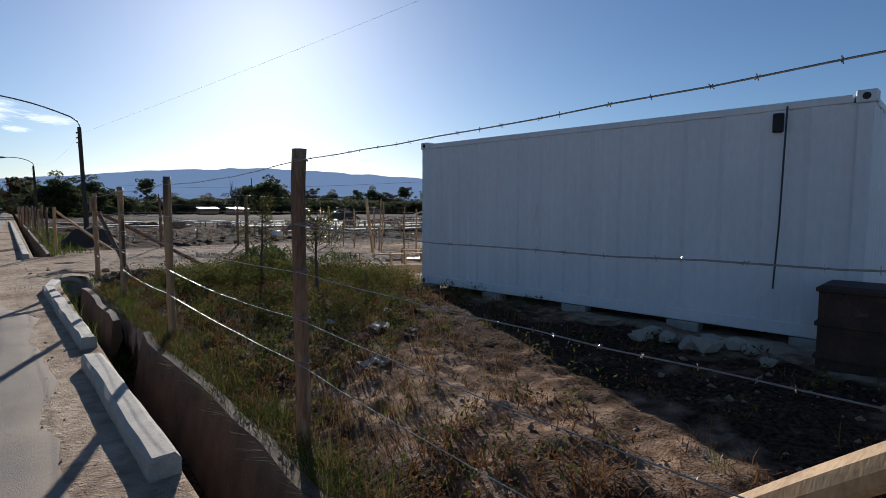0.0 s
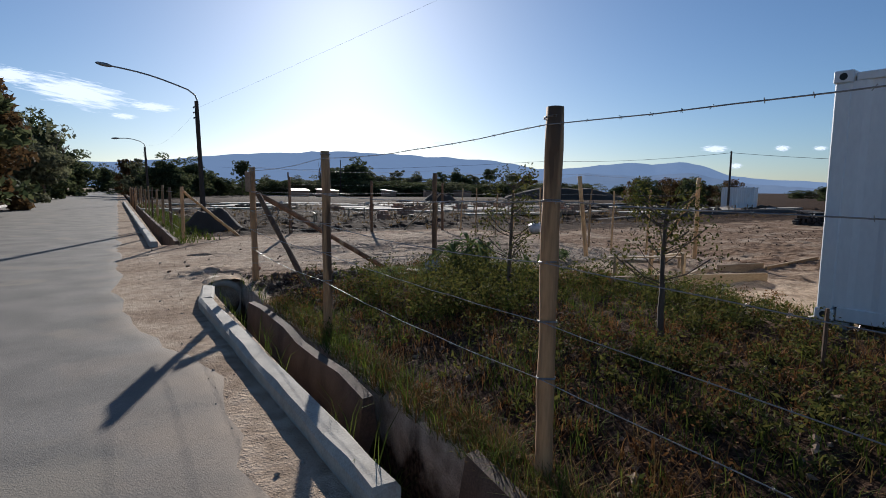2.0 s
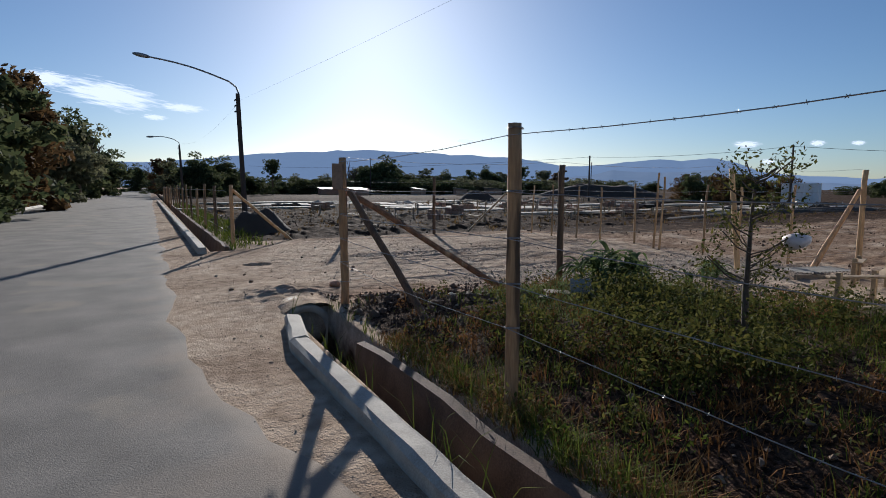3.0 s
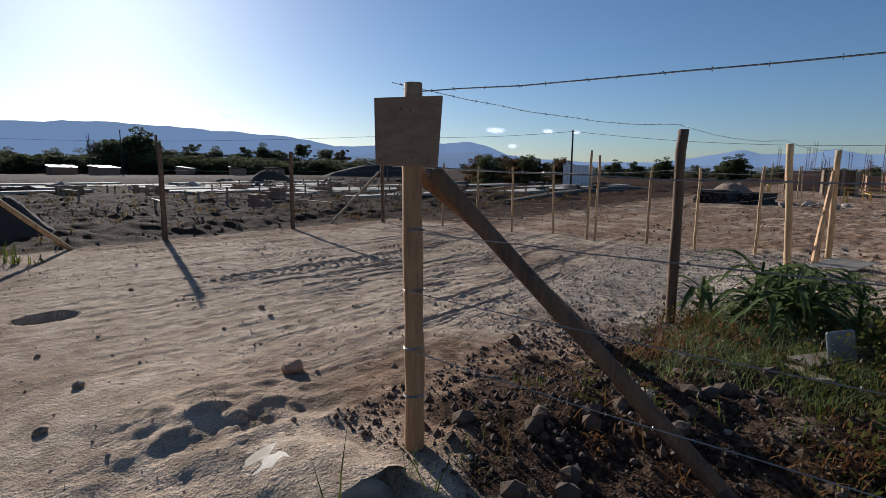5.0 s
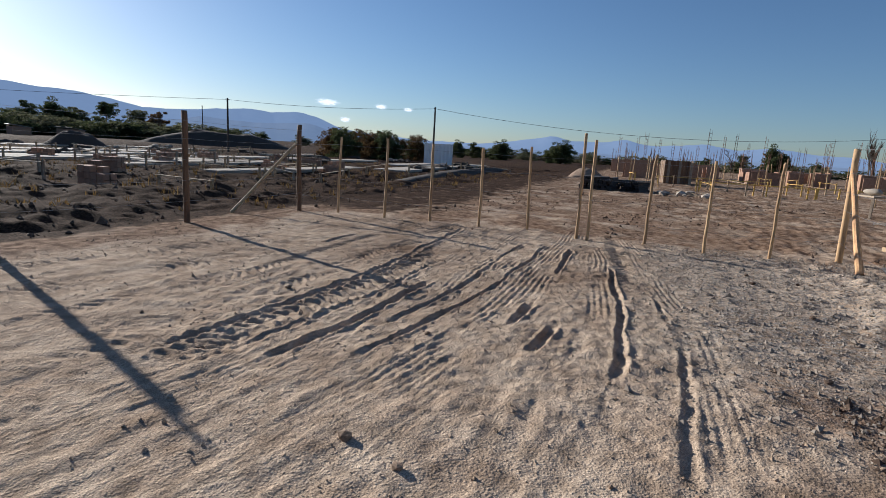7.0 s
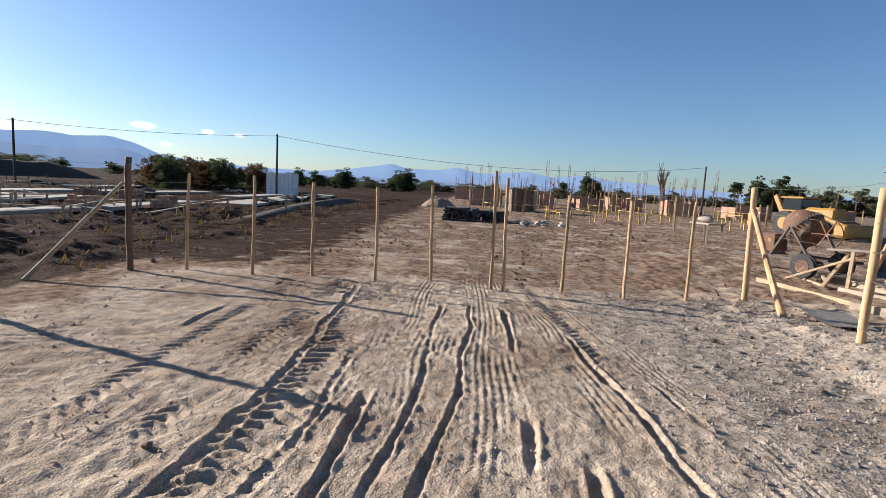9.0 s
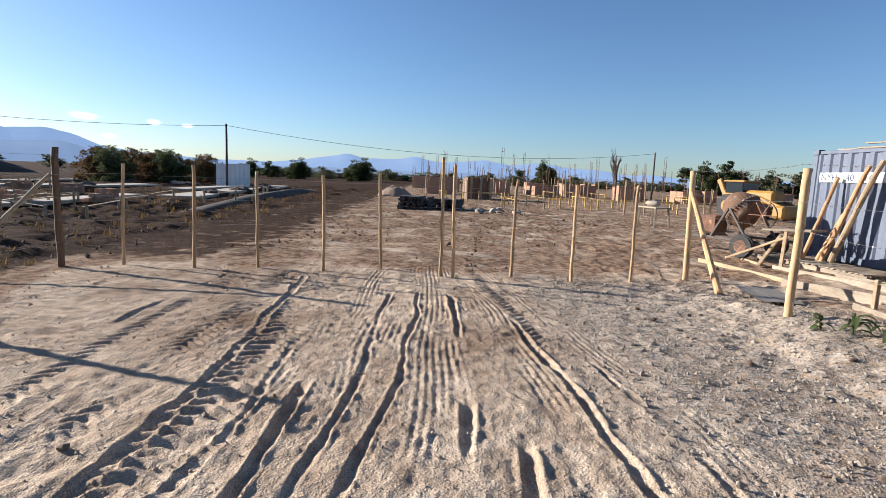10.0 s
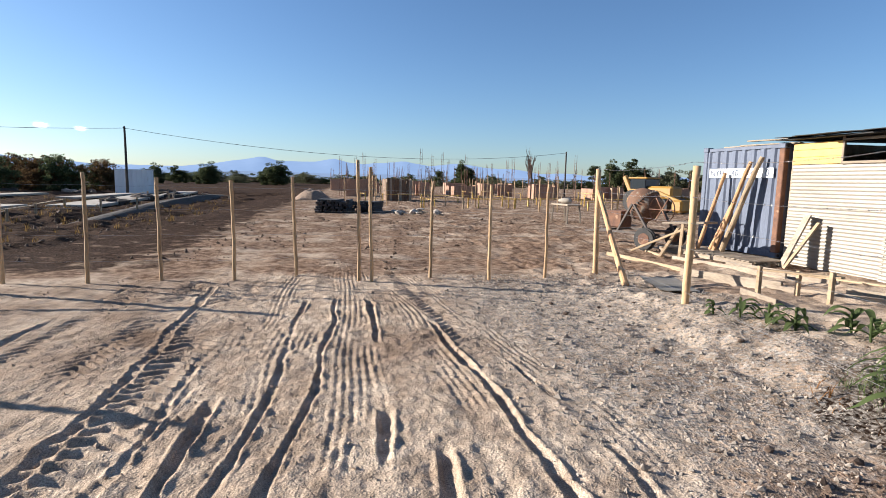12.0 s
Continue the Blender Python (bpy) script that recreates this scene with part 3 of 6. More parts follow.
def kerb_block(a, b, w, h, material, label, seed):
    """A cast kerb stone with chipped, rounded edges."""
    rnd = random.Random(seed)
    n = max(3, int((Vector(b) - Vector(a)).length / 0.35))
    d = (Vector((*b, 0)) - Vector((*a, 0))).normalized()
    side = Vector((d.y, -d.x, 0))
    prof = [(0, -0.2), (0.0, h - 0.03), (0.03, h), (w - 0.025, h), (w, h - 0.025), (w, -0.55)]
    bm = bmesh.new()
    prev = None
    for i in range(n + 1):
        p = Vector((*a, 0)).lerp(Vector((*b, 0)), i / n)
        ring = [bm.verts.new(p + side * (u + rnd.uniform(-0.008, 0.008)) + Vector((0, 0, z + (rnd.uniform(-0.010, 0.008) if z > 0 else 0))) + d * (rnd.uniform(-0.02, 0.02) if 0 < i < n else (0.02 if i == 0 else -0.02) * (z == h))) for u, z in prof]
        if prev:
            for j in range(len(prof) - 1):
                bm.faces.new((prev[j], prev[j + 1], ring[j + 1], ring[j]))
        else:
            bm.faces.new(ring)
        prev = ring
    bm.faces.new(prev[::-1])
    bmesh.ops.recalc_face_normals(bm, faces=bm.faces)
    return tagged(part("kerb", bm, material), label, "kerb", "kerb stones", "structure")


KL = "chipped grey concrete kerb beside the ditch"
kerb_block((0.62, 4.55), (0.555, 7.55), 0.18, 0.14, M_CONC, KL, 1)
kerb_block((0.61, 8.38), (0.49, 13.75), 0.175, 0.13, M_CONC, KL, 2)
kerb_block((0.495, 13.79), (0.655, 14.78), 0.175, 0.13, M_CONC, KL, 4)
kerb_block((0.72, -3.0), (0.66, 3.75), 0.18, 0.15, M_CONC, KL, 3)
for k in range(9):
    y0 = 22.3 + k * 5.6
    kerb_block((0.30 - k * 0.03, y0), (0.28 - k * 0.03, y0 + 5.4), 0.20, 0.15, M_CONC, KL, 10 + k)
for k in range(16):
    y0 = 14 + k * 6
    kerb_block((-8.1, y0), (-8.1, y0 + 5.85), 0.20, 0.14, M_KERBWHITE, "whitewashed concrete kerb along the far side", 40 + k)


def lining(y0, y1, xt, xb, label):
    bm = bmesh.new()
    n = int((y1 - y0) / 0.5)
    rnd = random.Random(int(y0 * 10))
    prev = None
    for i in range(n + 1):
        y = y0 + (y1 - y0) * i / n
        e = rnd.uniform(-0.02, 0.02)
        ring = [bm.verts.new(c) for c in ((xb, y, -0.7), (xt - 0.03 + e, y, 0.06 + e), (xt + 0.05 + e, y, 0.07 + e), (xt + 0.08, y, -0.2))]
        if prev:
            for j in range(3):
                bm.faces.new((prev[j + 1], prev[j], ring[j], ring[j + 1]))
        else:
            bm.faces.new(ring[::-1])
        prev = ring
    bm.faces.new(prev)
    return tagged(part("ditch_lining", bm, M_LINING), label, "ditch wall", kind="structure")


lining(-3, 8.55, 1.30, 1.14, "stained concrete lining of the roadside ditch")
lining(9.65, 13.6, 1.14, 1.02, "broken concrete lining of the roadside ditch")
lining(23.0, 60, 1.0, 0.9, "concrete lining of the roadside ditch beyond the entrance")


def make_culvert():
    t = thing("culvert", "dusty concrete pipe culvert under the entrance", "culvert", (1.02, 15.30, -0.26), 0, kind="structure")
    bm = bmesh.new()
    n = 28
    rings = []
    for y, r in ((0, 0.27), (0.6, 0.27), (0.6, 0.36), (0.0, 0.36)):
        rings.append([bm.verts.new((r * math.cos(2 * math.pi * j / n), y, r * math.sin(2 * math.pi * j / n))) for j in range(n)])
    for a, b in ((0, 1), (1, 2), (2, 3), (3, 0)):
        for j in range(n):
            bm.faces.new((rings[a][j], rings[a][(j + 1) % n], rings[b][(j + 1) % n], rings[b][j]))
    bmesh.ops.recalc_face_normals(bm, faces=bm.faces)
    part("pipe", bm, M_CONC, t, "round concrete pipe mouth", True)
    bm = bmesh.new()
    rnd = random.Random(6)
    g = bmesh.ops.create_grid(bm, x_segments=14, y_segments=12, size=0.5)
    for v in bm.verts:
        x, y = v.co.x, v.co.y
        v.co.z = 0.14 + 0.24 * math.sqrt(max(0.02, 1 - (x / 0.52) ** 2)) - 0.08 * max(0, y) + rnd.uniform(-0.012, 0.012)
        v.co.y = 0.34 + y * 0.75 + rnd.uniform(-0.02, 0.02)
        v.co.x = x * 0.82 + 0.06
    part("cover", bm, M_EARTH, t, "rough dusty cover over the pipe", True)


make_culvert()


# ---- fences ----
def strand(parent, pts, barbs=True, r=0.0022, seed=3, material=None):
    bm = bmesh.new()
    tube(bm, pts, r, 5)
    if barbs:
        rnd = random.Random(seed)
        for a, b in zip(pts, pts[1:]):
            seg = (Vector(b) - Vector(a))
            for k in range(max(1, int(seg.length / 0.13))):
                p = Vector(a) + seg * ((k + rnd.random() * 0.5) / max(1, int(seg.length / 0.13)))
                d = Vector((rnd.uniform(-1, 1), rnd.uniform(-1, 1), rnd.uniform(-1, 1))).normalized() * 0.011
                tube(bm, [p - d, p + d], 0.0016, 3)
                e = d.cross(seg.normalized()).normalized() * 0.010
                tube(bm, [p - e, p + e], 0.0016, 3)
    return part("wire", bm, material or M_WIRE, parent)


def post(parent, x, y, h, r=0.048, lean=(0, 0), material=None, seed=0, name="post", z=None):
    z = z_at(x, y) if z is None else z
    bm = bmesh.new()
    log(bm, (x, y, z - 0.3), (x + lean[0], y + lean[1], h), r * 1.05, r * 0.96, seed, 0.004, 16, 12)
    return part(name, bm, material or M_POST, parent, smooth=True)


def ties(parent, x, y, heights, r):
    for i, z in enumerate(heights):
        bm = bmesh.new()
        for k in range(2):
            ring = [(x + r * math.cos(2 * math.pi * j / 12), y + r * math.sin(2 * math.pi * j / 12), z + 0.006 * k + 0.004 * math.sin(j)) for j in range(13)]
            tube(bm, ring, 0.0025, 4)
        part("wire_tie", bm, M_WIRE, parent)


def brace(parent, a, b, r0, r1, material, seed):
    bm = bmesh.new()
    log(bm, a, b, r0, r1, seed, 0.006, 10, 8)
    return part("brace", bm, material, parent)


HEIGHTS = (1.945, 1.53, 1.215, 0.905, 0.60)
road_fence = thing("wire_fence", "pine posts with strands of barbed wire beside the ditch", "fence")
TOPS = (1.99, 1.985, 1.935, 1.91, 1.90, 1.88)
ROADPOSTS = [(1.54, -2.9, 1.97, 0.05), (1.56, 0.85, 2.03, 0.05), (1.545, 4.41, 2.02, 0.046), (1.535, 8.18, 2.0, 0.046), (1.535, 11.66, 1.98, 0.048), (1.56, 15.37, 1.93, 0.050)]
for k, (x, y, h, r) in enumerate(ROADPOSTS):
    post(road_fence, x, y, h, r, seed=k + 1, lean=(0.0, -0.01 if k == 3 else 0.01), material=M_BARKPOST if k in (1, 2) else M_POST)
    ties(road_fence, x, y, HEIGHTS[1:] + (0.34,) if k == 5 else HEIGHTS, r + 0.004)
for k in range(len(ROADPOSTS) - 1):
    (xa, ya, _, ra), (xb, yb, _, rb) = ROADPOSTS[k], ROADPOSTS[k + 1]
    for j, z in enumerate(HEIGHTS):
        za, zb = (TOPS[k], TOPS[k + 1]) if j == 0 else (z, z)
        strand(road_fence, sagging((xa - ra, ya, za), (xb - rb, yb, zb), (0.012 if k == 1 else 0.04) if j == 0 else 0.02 + 0.012 * ((k + j) % 3), 12, 0.004, k * 7 + j), True, 0.0028, k * 9 + j)
brace(road_fence, (2.05, 13.85, z_at(2.05, 13.85) - 0.1), (1.62, 15.29, 1.50), 0.043, 0.040, M_DARKPOST, 21)
brace(road_fence, (4.25, 15.36, z_at(4.25, 15.36) - 0.1), (1.63, 15.41, 1.50), 0.043, 0.040, M_BARKPOST, 22)
brace(road_fence, (1.86, 2.35, 0.16), (1.66, 0.90, 1.44), 0.055, 0.05, M_SLAT, 23)

side_fence = thing("wire_fence", "brown posts with barbed wire along the entrance", "fence")
SIDE = [(4.785, 14.92, 1.90, 0.047, (0.0, 0.0), M_DARKPOST), (8.20, 14.26, 1.90, 0.045, (-0.20, 0.12), M_SLAT), (11.44, 13.92, 1.93, 0.050, (0.05, 0.03), M_SLAT)]
for k, (x, y, h, r, ln, mm) in enumerate(SIDE):
    post(side_fence, x, y, h, r, ln, mm, 30 + k)
brace(side_fence, (10.05, 14.06, z_at(10.05, 14.06)), (11.40, 13.98, 1.55), 0.055, 0.04, M_POST, 33)
SP = [(1.56, 15.47)] + [(s[0], s[1]) for s in SIDE]
for k in range(3):
    for j, z in enumerate(HEIGHTS[:4] + (0.35,)):
        la = SIDE[k - 1][4] if k else (0, 0)
        lb = SIDE[k][4]
        strand(side_fence, sagging((SP[k][0] + la[0] * z / 1.9, SP[k][1] + la[1] * z / 1.9 + 0.05, z), (SP[k + 1][0] + lb[0] * z / 1.9, SP[k + 1][1] + lb[1] * z / 1.9 + 0.05, z), 0.03 + 0.03 * (j == 0), 12, 0.006, 60 + k * 5 + j), j < 3, 0.002, k * 5 + j)

gate_fence = thing("slat_fence", "thin peeled poles wired across the site entrance", "fence")
GATE = [(11.0, 23.58, 1.66), (10.9, 22.38, 1.68), (11.05, 21.38, 1.62), (10.95, 20.28, 1.60), (11.35, 19.36, 1.68), (10.90, 18.32, 1.97), (10.87, 18.12, 1.86), (11.2, 17.10, 1.66), (11.02, 16.09, 1.60), (11.1, 15.05, 1.64)]
for k, (x, y, h) in enumerate(GATE):
    bm = bmesh.new()
    lean = (0.12, 0.02) if k in (5, 6) else (random.Random(k).uniform(-0.03, 0.12), random.Random(k + 50).uniform(-0.05, 0.05))
    log(bm, (x, y, z_at(x, y) - 0.1), (x + lean[0], y + lean[1], h), 0.030, 0.026, 70 + k, 0.008, 8, 10)
    part("slat", bm, M_SLAT, gate_fence)
gp = [(10.65, 24.36)] + [(g[0], g[1]) for g in GATE] + [(11.44, 13.92)]
for z in (0.35, 0.75, 1.15, 1.5):
    pts = []
    for a, b in zip(gp, gp[1:]):
        pts += sagging((*a, z), (*b, z), 0.02, 4)[:-1]
    pts.append(Vector((*gp[-1], z)))
    strand(gate_fence, pts, False, 0.0018)

far_fence = thing("wire_fence", "dark posts with wire beyond the entrance track", "fence")
FAR = [(1.27, 23.8, 1.62, M_POST), (4.78, 25.0, 2.0, M_DARKPOST), (7.71, 24.6, 1.91, M_DARKPOST), (10.65, 24.36, 1.87, M_DARKPOST)]
for k, (x, y, h, mm) in enumerate(FAR):
    post(far_fence, x, y, h, 0.05, (0, 0), mm, 90 + k)
bm = bmesh.new()
log(bm, (4.80, 25.06, 1.3), (4.76, 25.06, 2.16), 0.028, 0.024, 99, 0.004)
part("pole_extension", bm, M_DARKPOST, far_fence)
brace(far_fence, (9.30, 25.05, z_at(9.3, 25.05)), (10.60, 24.42, 1.45), 0.035, 0.03, M_PLANK, 95)
brace(far_fence, (3.05, 24.9, z_at(3.05, 24.9)), (1.32, 23.86, 1.48), 0.045, 0.04, M_SLAT, 96)
for k in range(1, 3):
    for j, z in enumerate((1.75, 1.45, 1.1, 0.75, 0.4)):
        strand(far_fence, sagging((FAR[k][0], FAR[k][1] - 0.05, z), (FAR[k + 1][0], FAR[k + 1][1] - 0.05, z), 0.02, 8), False, 0.002)
street_fence = thing("wire_fence", "long row of posts and wire along the street", "fence")
for k in range(18):
    y = 27.2 + 3.5 * k
    post(street_fence, 1.2 - 0.012 * k, y, 1.6 + 0.1 * math.sin(k * 2.1), 0.048, (0.02 * math.sin(k), 0.03 * math.cos(k * 3)), M_POST if k % 3 else M_DARKPOST, 110 + k)
for z in (1.45, 1.1, 0.75, 0.4):
    strand(street_fence, [(1.15 - 0.012 * i, 23.8 + 3.45 * i, z + 0.02 * math.sin(i)) for i in range(19)], False, 0.003)

sign = thing("sign_board", "blank weathered plywood board nailed to a fence post", "sign", (1.485, 15.355, 1.70), 0)
bm = bmesh.new()
vs = [(0, 0.212, 0.165), (0, -0.212, 0.145), (0, -0.185, -0.175), (0, 0.205, -0.165)]
f = [bm.verts.new((-0.009, y, z)) for _, y, z in vs]
g = [bm.verts.new((0.009, y, z)) for _, y, z in vs]
bm.faces.new(f), bm.faces.new(g[::-1])
for j in range(4):
    bm.faces.new((f[j], g[j], g[(j + 1) % 4], f[(j + 1) % 4]))
bmesh.ops.recalc_face_normals(bm, faces=bm.faces)
bmesh.ops.bevel(bm, geom=list(bm.edges), offset=0.003, segments=1, affect='EDGES')
part("board", bm, M_PLY, sign)
for (y, z) in ((0.03, 0.10), (-0.03, 0.09), (0.05, -0.12), (-0.04, -0.13), (0.17, -0.14), (-0.14, -0.15)):
    bm = bmesh.new()
    cyl(bm, (-0.013, y, z), (-0.008, y, z), 0.005, 8)
    part("nail", bm, M_RUST, sign)


# ---- containers ----
def corrugated(length, height, pitch, depth, flat=0.35):
    """A vertical-ribbed sheet from x 0 to length, z 0 to height; its ribs go in by depth (y)."""
    bm = bmesh.new()
    pts = []
    n = max(2, round(length / pitch))
    p = length / n
    s = p * (1 - 2 * flat) / 2
    for i in range(n):
        x = i * p
        pts += [(x, 0), (x + p * flat, 0), (x + p * flat + s, depth), (x + p * flat * 2 + s, depth)]
    pts.append((length, 0))
    prev = None
    for x, y in pts:
        cur = (bm.verts.new((x, y, 0)), bm.verts.new((x, y, height)))
        if prev:
            bm.faces.new((prev[0], cur[0], cur[1], prev[1]))
        prev = cur
    return bm


def container(label, at, turn, material, frame_material, pitch, depth, length=6.06, h=2.5, group=""):
    """Its front long side runs along local x at y = 0, its body lies towards +y."""
    t = thing("shipping_container", label, "container", at, turn, group)
    w = 2.44

    def wall(name, m, ln, pt):
        bm = corrugated(ln - 0.2, h - 0.26, pt, depth)
        bmesh.ops.transform(bm, matrix=m, verts=bm.verts)
        return part(name, bm, material, t)
    wall("side_wall", pose(0.1, 0.02, 0.15), length, pitch)
    wall("side_wall", pose(length - 0.1, w - 0.02, 0.15, 0, 0, 180), length, pitch)
    wall("end_wall", pose(0.02, w - 0.1, 0.15, 0, 0, -90), w, 0.27)
    wall("end_wall", pose(length - 0.02, 0.1, 0.15, 0, 0, 90), w, 0.27)
    for x in (0.07, length - 0.07):
        for y in (0.07, w - 0.07):
            bm = bmesh.new()
            box(bm, 0.14, 0.14, h - 0.24, pose(x, y, h / 2), 0.012)
            part("corner_post", bm, frame_material, t)
            for z in (0.06, h - 0.06):
                bm = bmesh.new()
                box(bm, 0.17, 0.17, 0.12, pose(x, y, z), 0.01)
                cast = part("corner_casting", bm, frame_material, t)
                # dark discs on the casting stand in for its shaded holes
                for sy in (-1, 1):
                    bm = bmesh.new()
                    cyl(bm, (x, y + sy * 0.08, z), (x, y + sy * 0.088, z), 0.035, 12)
                    part("casting_hole", bm, M_DARK, cast)
    for z, s in ((0.08, 0.14), (h - 0.07, 0.08)):
        for y in (0.05, w - 0.05):
            bm = bmesh.new()
            box(bm, length - 0.34, 0.07, s, pose(length / 2, y, z), 0.008)
            part("rail", bm, frame_material, t)
        for x in (0.05, length - 0.05):
            bm = bmesh.new()
            box(bm, 0.07, w - 0.34, s, pose(x, w / 2, z), 0.008)
            part("rail", bm, frame_material, t)
    bm = bmesh.new()
    box(bm, length - 0.06, w - 0.06, 0.04, pose(length / 2, w / 2, h - 0.05), 0.01)
    part("roof", bm, material, t)
    bm = bmesh.new()
    box(bm, length - 0.2, w - 0.2, 0.05, pose(length / 2, w / 2, 0.14))
    part("floor_panel", bm, M_DARK, t)
    return t


ANG = math.degrees(math.atan2(2.75 - 8.79, 6.47 - 5.81))
white_box = container("white painted steel shipping container on blocks", (5.81, 8.79, 0.285), ANG, M_WHITEBOX, M_WHITEBOX, 0.42, 0.022, 6.32)
bm = bmesh.new()
box(bm, 0.10, 0.05, 0.20, pose(5.52, -0.01, 2.26), 0.01)
part("vent", bm, M_DARK, white_box, "dark vent box")
bm = bmesh.new()
tube(bm, [(5.60, -0.03, 2.42), (5.58, -0.035, 1.2), (5.55, -0.03, 0.5)], 0.010)
part("cable", bm, M_CABLE, white_box, "thin dark cable down the side")
U, V = Vector((math.cos(radians(ANG)), math.sin(radians(ANG)), 0)), Vector((-math.sin(radians(ANG)), math.cos(radians(ANG)), 0))
for s in (0.1, 1.6, 3.1, 4.6, 5.9):
    for w in (0.1, 2.3):
        p = Vector((5.81, 8.79, 0)) + U * s + V * w
        z0 = z_at(p.x, p.y) - 0.05
        bm = bmesh.new()
        box(bm, 0.38, 0.18, 0.285 - z0, pose(p.x, p.y, (0.285 + z0) / 2, 0, 0, ANG), 0.01)
        tagged(part("concrete_block", bm, M_CONC), "grey concrete block under the white container", "block", "container blocks")
# near-black strip stands in for the shadow under the container
bm = bmesh.new()
p = Vector((5.81, 8.79, 0)) + U * 3 + V * 0.5
box(bm, 5.2, 0.06, 0.16, pose(p.x, p.y, 0.20, 0, 0, ANG), 0.01)
tagged(part("shade_strip", bm, M_DARK), "dark strip added for the shade beneath the white container", "beam")

tank = thing("rusty_bin", "dark rusty steel bin against the white container", "bin", (6.07, 2.22, 0.16), ANG)
bm = bmesh.new()
box(bm, 0.95, 0.55, 0.80, pose(0, -0.05, 0.40), 0.02)
part("body", bm, M_DARKRUST, tank)
for z in (0.15, 0.45, 0.76):
    bm = bmesh.new()
    box(bm, 0.99, 0.59, 0.04, pose(0, -0.05, z), 0.006)
    part("rib", bm, M_DARKRUST, tank)
for k in range(14):
    rnd = random.Random(k + 300)
    x, y, r = 5.75 + rnd.uniform(-0.35, 0.2), 3.5 + rnd.uniform(-0.55, 0.8), rnd.uniform(0.06, 0.16)
    bm = bmesh.new()
    lump(bm, r, pose(x, y, z_at(x, y) + r * 0.45, 0, 0, k * 40) @ Matrix.Diagonal((1.3, 1, 0.75, 1)), k)
    tagged(part("rock", bm, M_SLAB), "pale lump of broken plaster beside the white container", "rock", "plaster lumps")

# the blue box shows its end: local x runs away from the street camera, so it is laid along -y
blue_turn = math.degrees(math.atan2(-0.995, 0.09))
blue = container("faded blue-grey shipping container with rusty corner posts", (12.57, 9.12, 0.10), blue_turn, M_BLUEBOX, M_BLUEBOX, 0.28, 0.036, h=2.55)
for o in blue.children:
    if o.name.startswith("corner_post"):
        o.data.materials[0] = M_RUST
        tagged(o, "rusty corner post")
        break


def lettering(body, size, m, parent, name="lettering"):
    c = bpy.data.curves.new(name, 'FONT')
    c.body, c.size, c.extrude = body, size, 0.001
    ob = new(name, c)
    dg = bpy.context.evaluated_depsgraph_get()
    me = bpy.data.meshes.new_from_object(ob.evaluated_get(dg))
    bpy.data.objects.remove(ob)
    bpy.data.curves.remove(c)
    me.materials.append(M_LETTER)
    o = new(name, me)
    o.parent = parent
    o.matrix_local = m
    return o


# the end wall shows x from 15.0 to 12.5; local y runs to +x
bm = bmesh.new()
box(bm, 0.003, 1.95, 0.22, pose(0.006, 1.22, 1.90))
part("code_plate", bm, M_LETTER, blue, "white strip behind the stencilled code")
M_CODE = mat("dark stencil", (0.07, 0.08, 0.13), 0.7, (0.05, 0.06, 0.1), 20, 80, 0.05)
for s, y in (("NYH", 2.15), ("40", 1.46), ("14", 1.00), ("0", 0.46)):
    o = lettering(s, 0.22, pose(-0.001, y, 1.825, 90, 0, -90), blue)
    o.data.materials.clear()
    o.data.materials.append(M_CODE)
for k, (x0, x1, y) in enumerate(((12.7, 14.2, 8.6), (13.2, 15.3, 8.2), (12.4, 13.6, 8.9))):
    bm = bmesh.new()
    beam(bm, (x0, y, 2.67 + 0.03 * k), (x1, y + 0.3, 2.68 + 0.03 * k), 0.12, 0.03)
    tagged(part("loose_plank", bm, M_OLDPLANK), "old plank lying on the container roof", "plank", "roof planks")

# ---- tin shed beside the blue container ----
shed = thing("tin_shed", "corrugated zinc shed with yellow boards under the roof", "shed", (12.45, 9.02, 0.0), 181.5)


def wavy(length, height, pitch, amp, m, per=6):
    """A sheet whose waves run along x."""
    bm = bmesh.new()
    prev = None
    n = int(height / pitch * per)
    for i in range(n + 1):
        z = height * i / n
        y = amp * math.sin(2 * math.pi * z / pitch)
        cur = [bm.verts.new(m @ Vector((length * k / 6, y + 0.006 * math.sin(k * 2.3 + z), z))) for k in range(7)]
        if prev:
            for k in range(6):
                bm.faces.new((prev[k], prev[k + 1], cur[k + 1], cur[k]))
        prev = cur
    return bm


for x0, ln, z0, hh in ((0, 2.2, 0.02, 1.08), (0.02, 2.2, 1.06, 1.10), (2.15, 2.1, 0.0, 1.08), (2.17, 2.1, 1.05, 1.10)):
    part("wall_sheet", wavy(ln, hh, 0.076, 0.009, pose(x0, 0.012 * (z0 > 0.5) + 0.006 * (x0 > 1), z0)), M_ZINC, shed, smooth=True)
for k in range(3):
    bm = bmesh.new()
    box(bm, 1.15, 0.022, 0.145, pose(0.60, 0.0, 2.24 + 0.15 * k), 0.003)
    part("board", bm, M_YELLOW, shed)
for a, b in (((1.19, 0, 2.15), (1.19, 0, 2.68)), ((2.7, 0, 2.15), (2.7, 0, 2.68)), ((1.19, 0, 2.18), (2.7, 0, 2.18)), ((1.19, 0, 2.62), (2.7, 0, 2.62))):
    bm = bmesh.new()
    beam(bm, a, b, 0.05, 0.05)
    part("window_frame", bm, M_OLDPLANK, shed)
bm = bmesh.new()
box(bm, 1.6, 0.03, 0.5, pose(3.5, 0, 2.4), 0.003)
part("board", bm, M_OLDPLANK, shed)
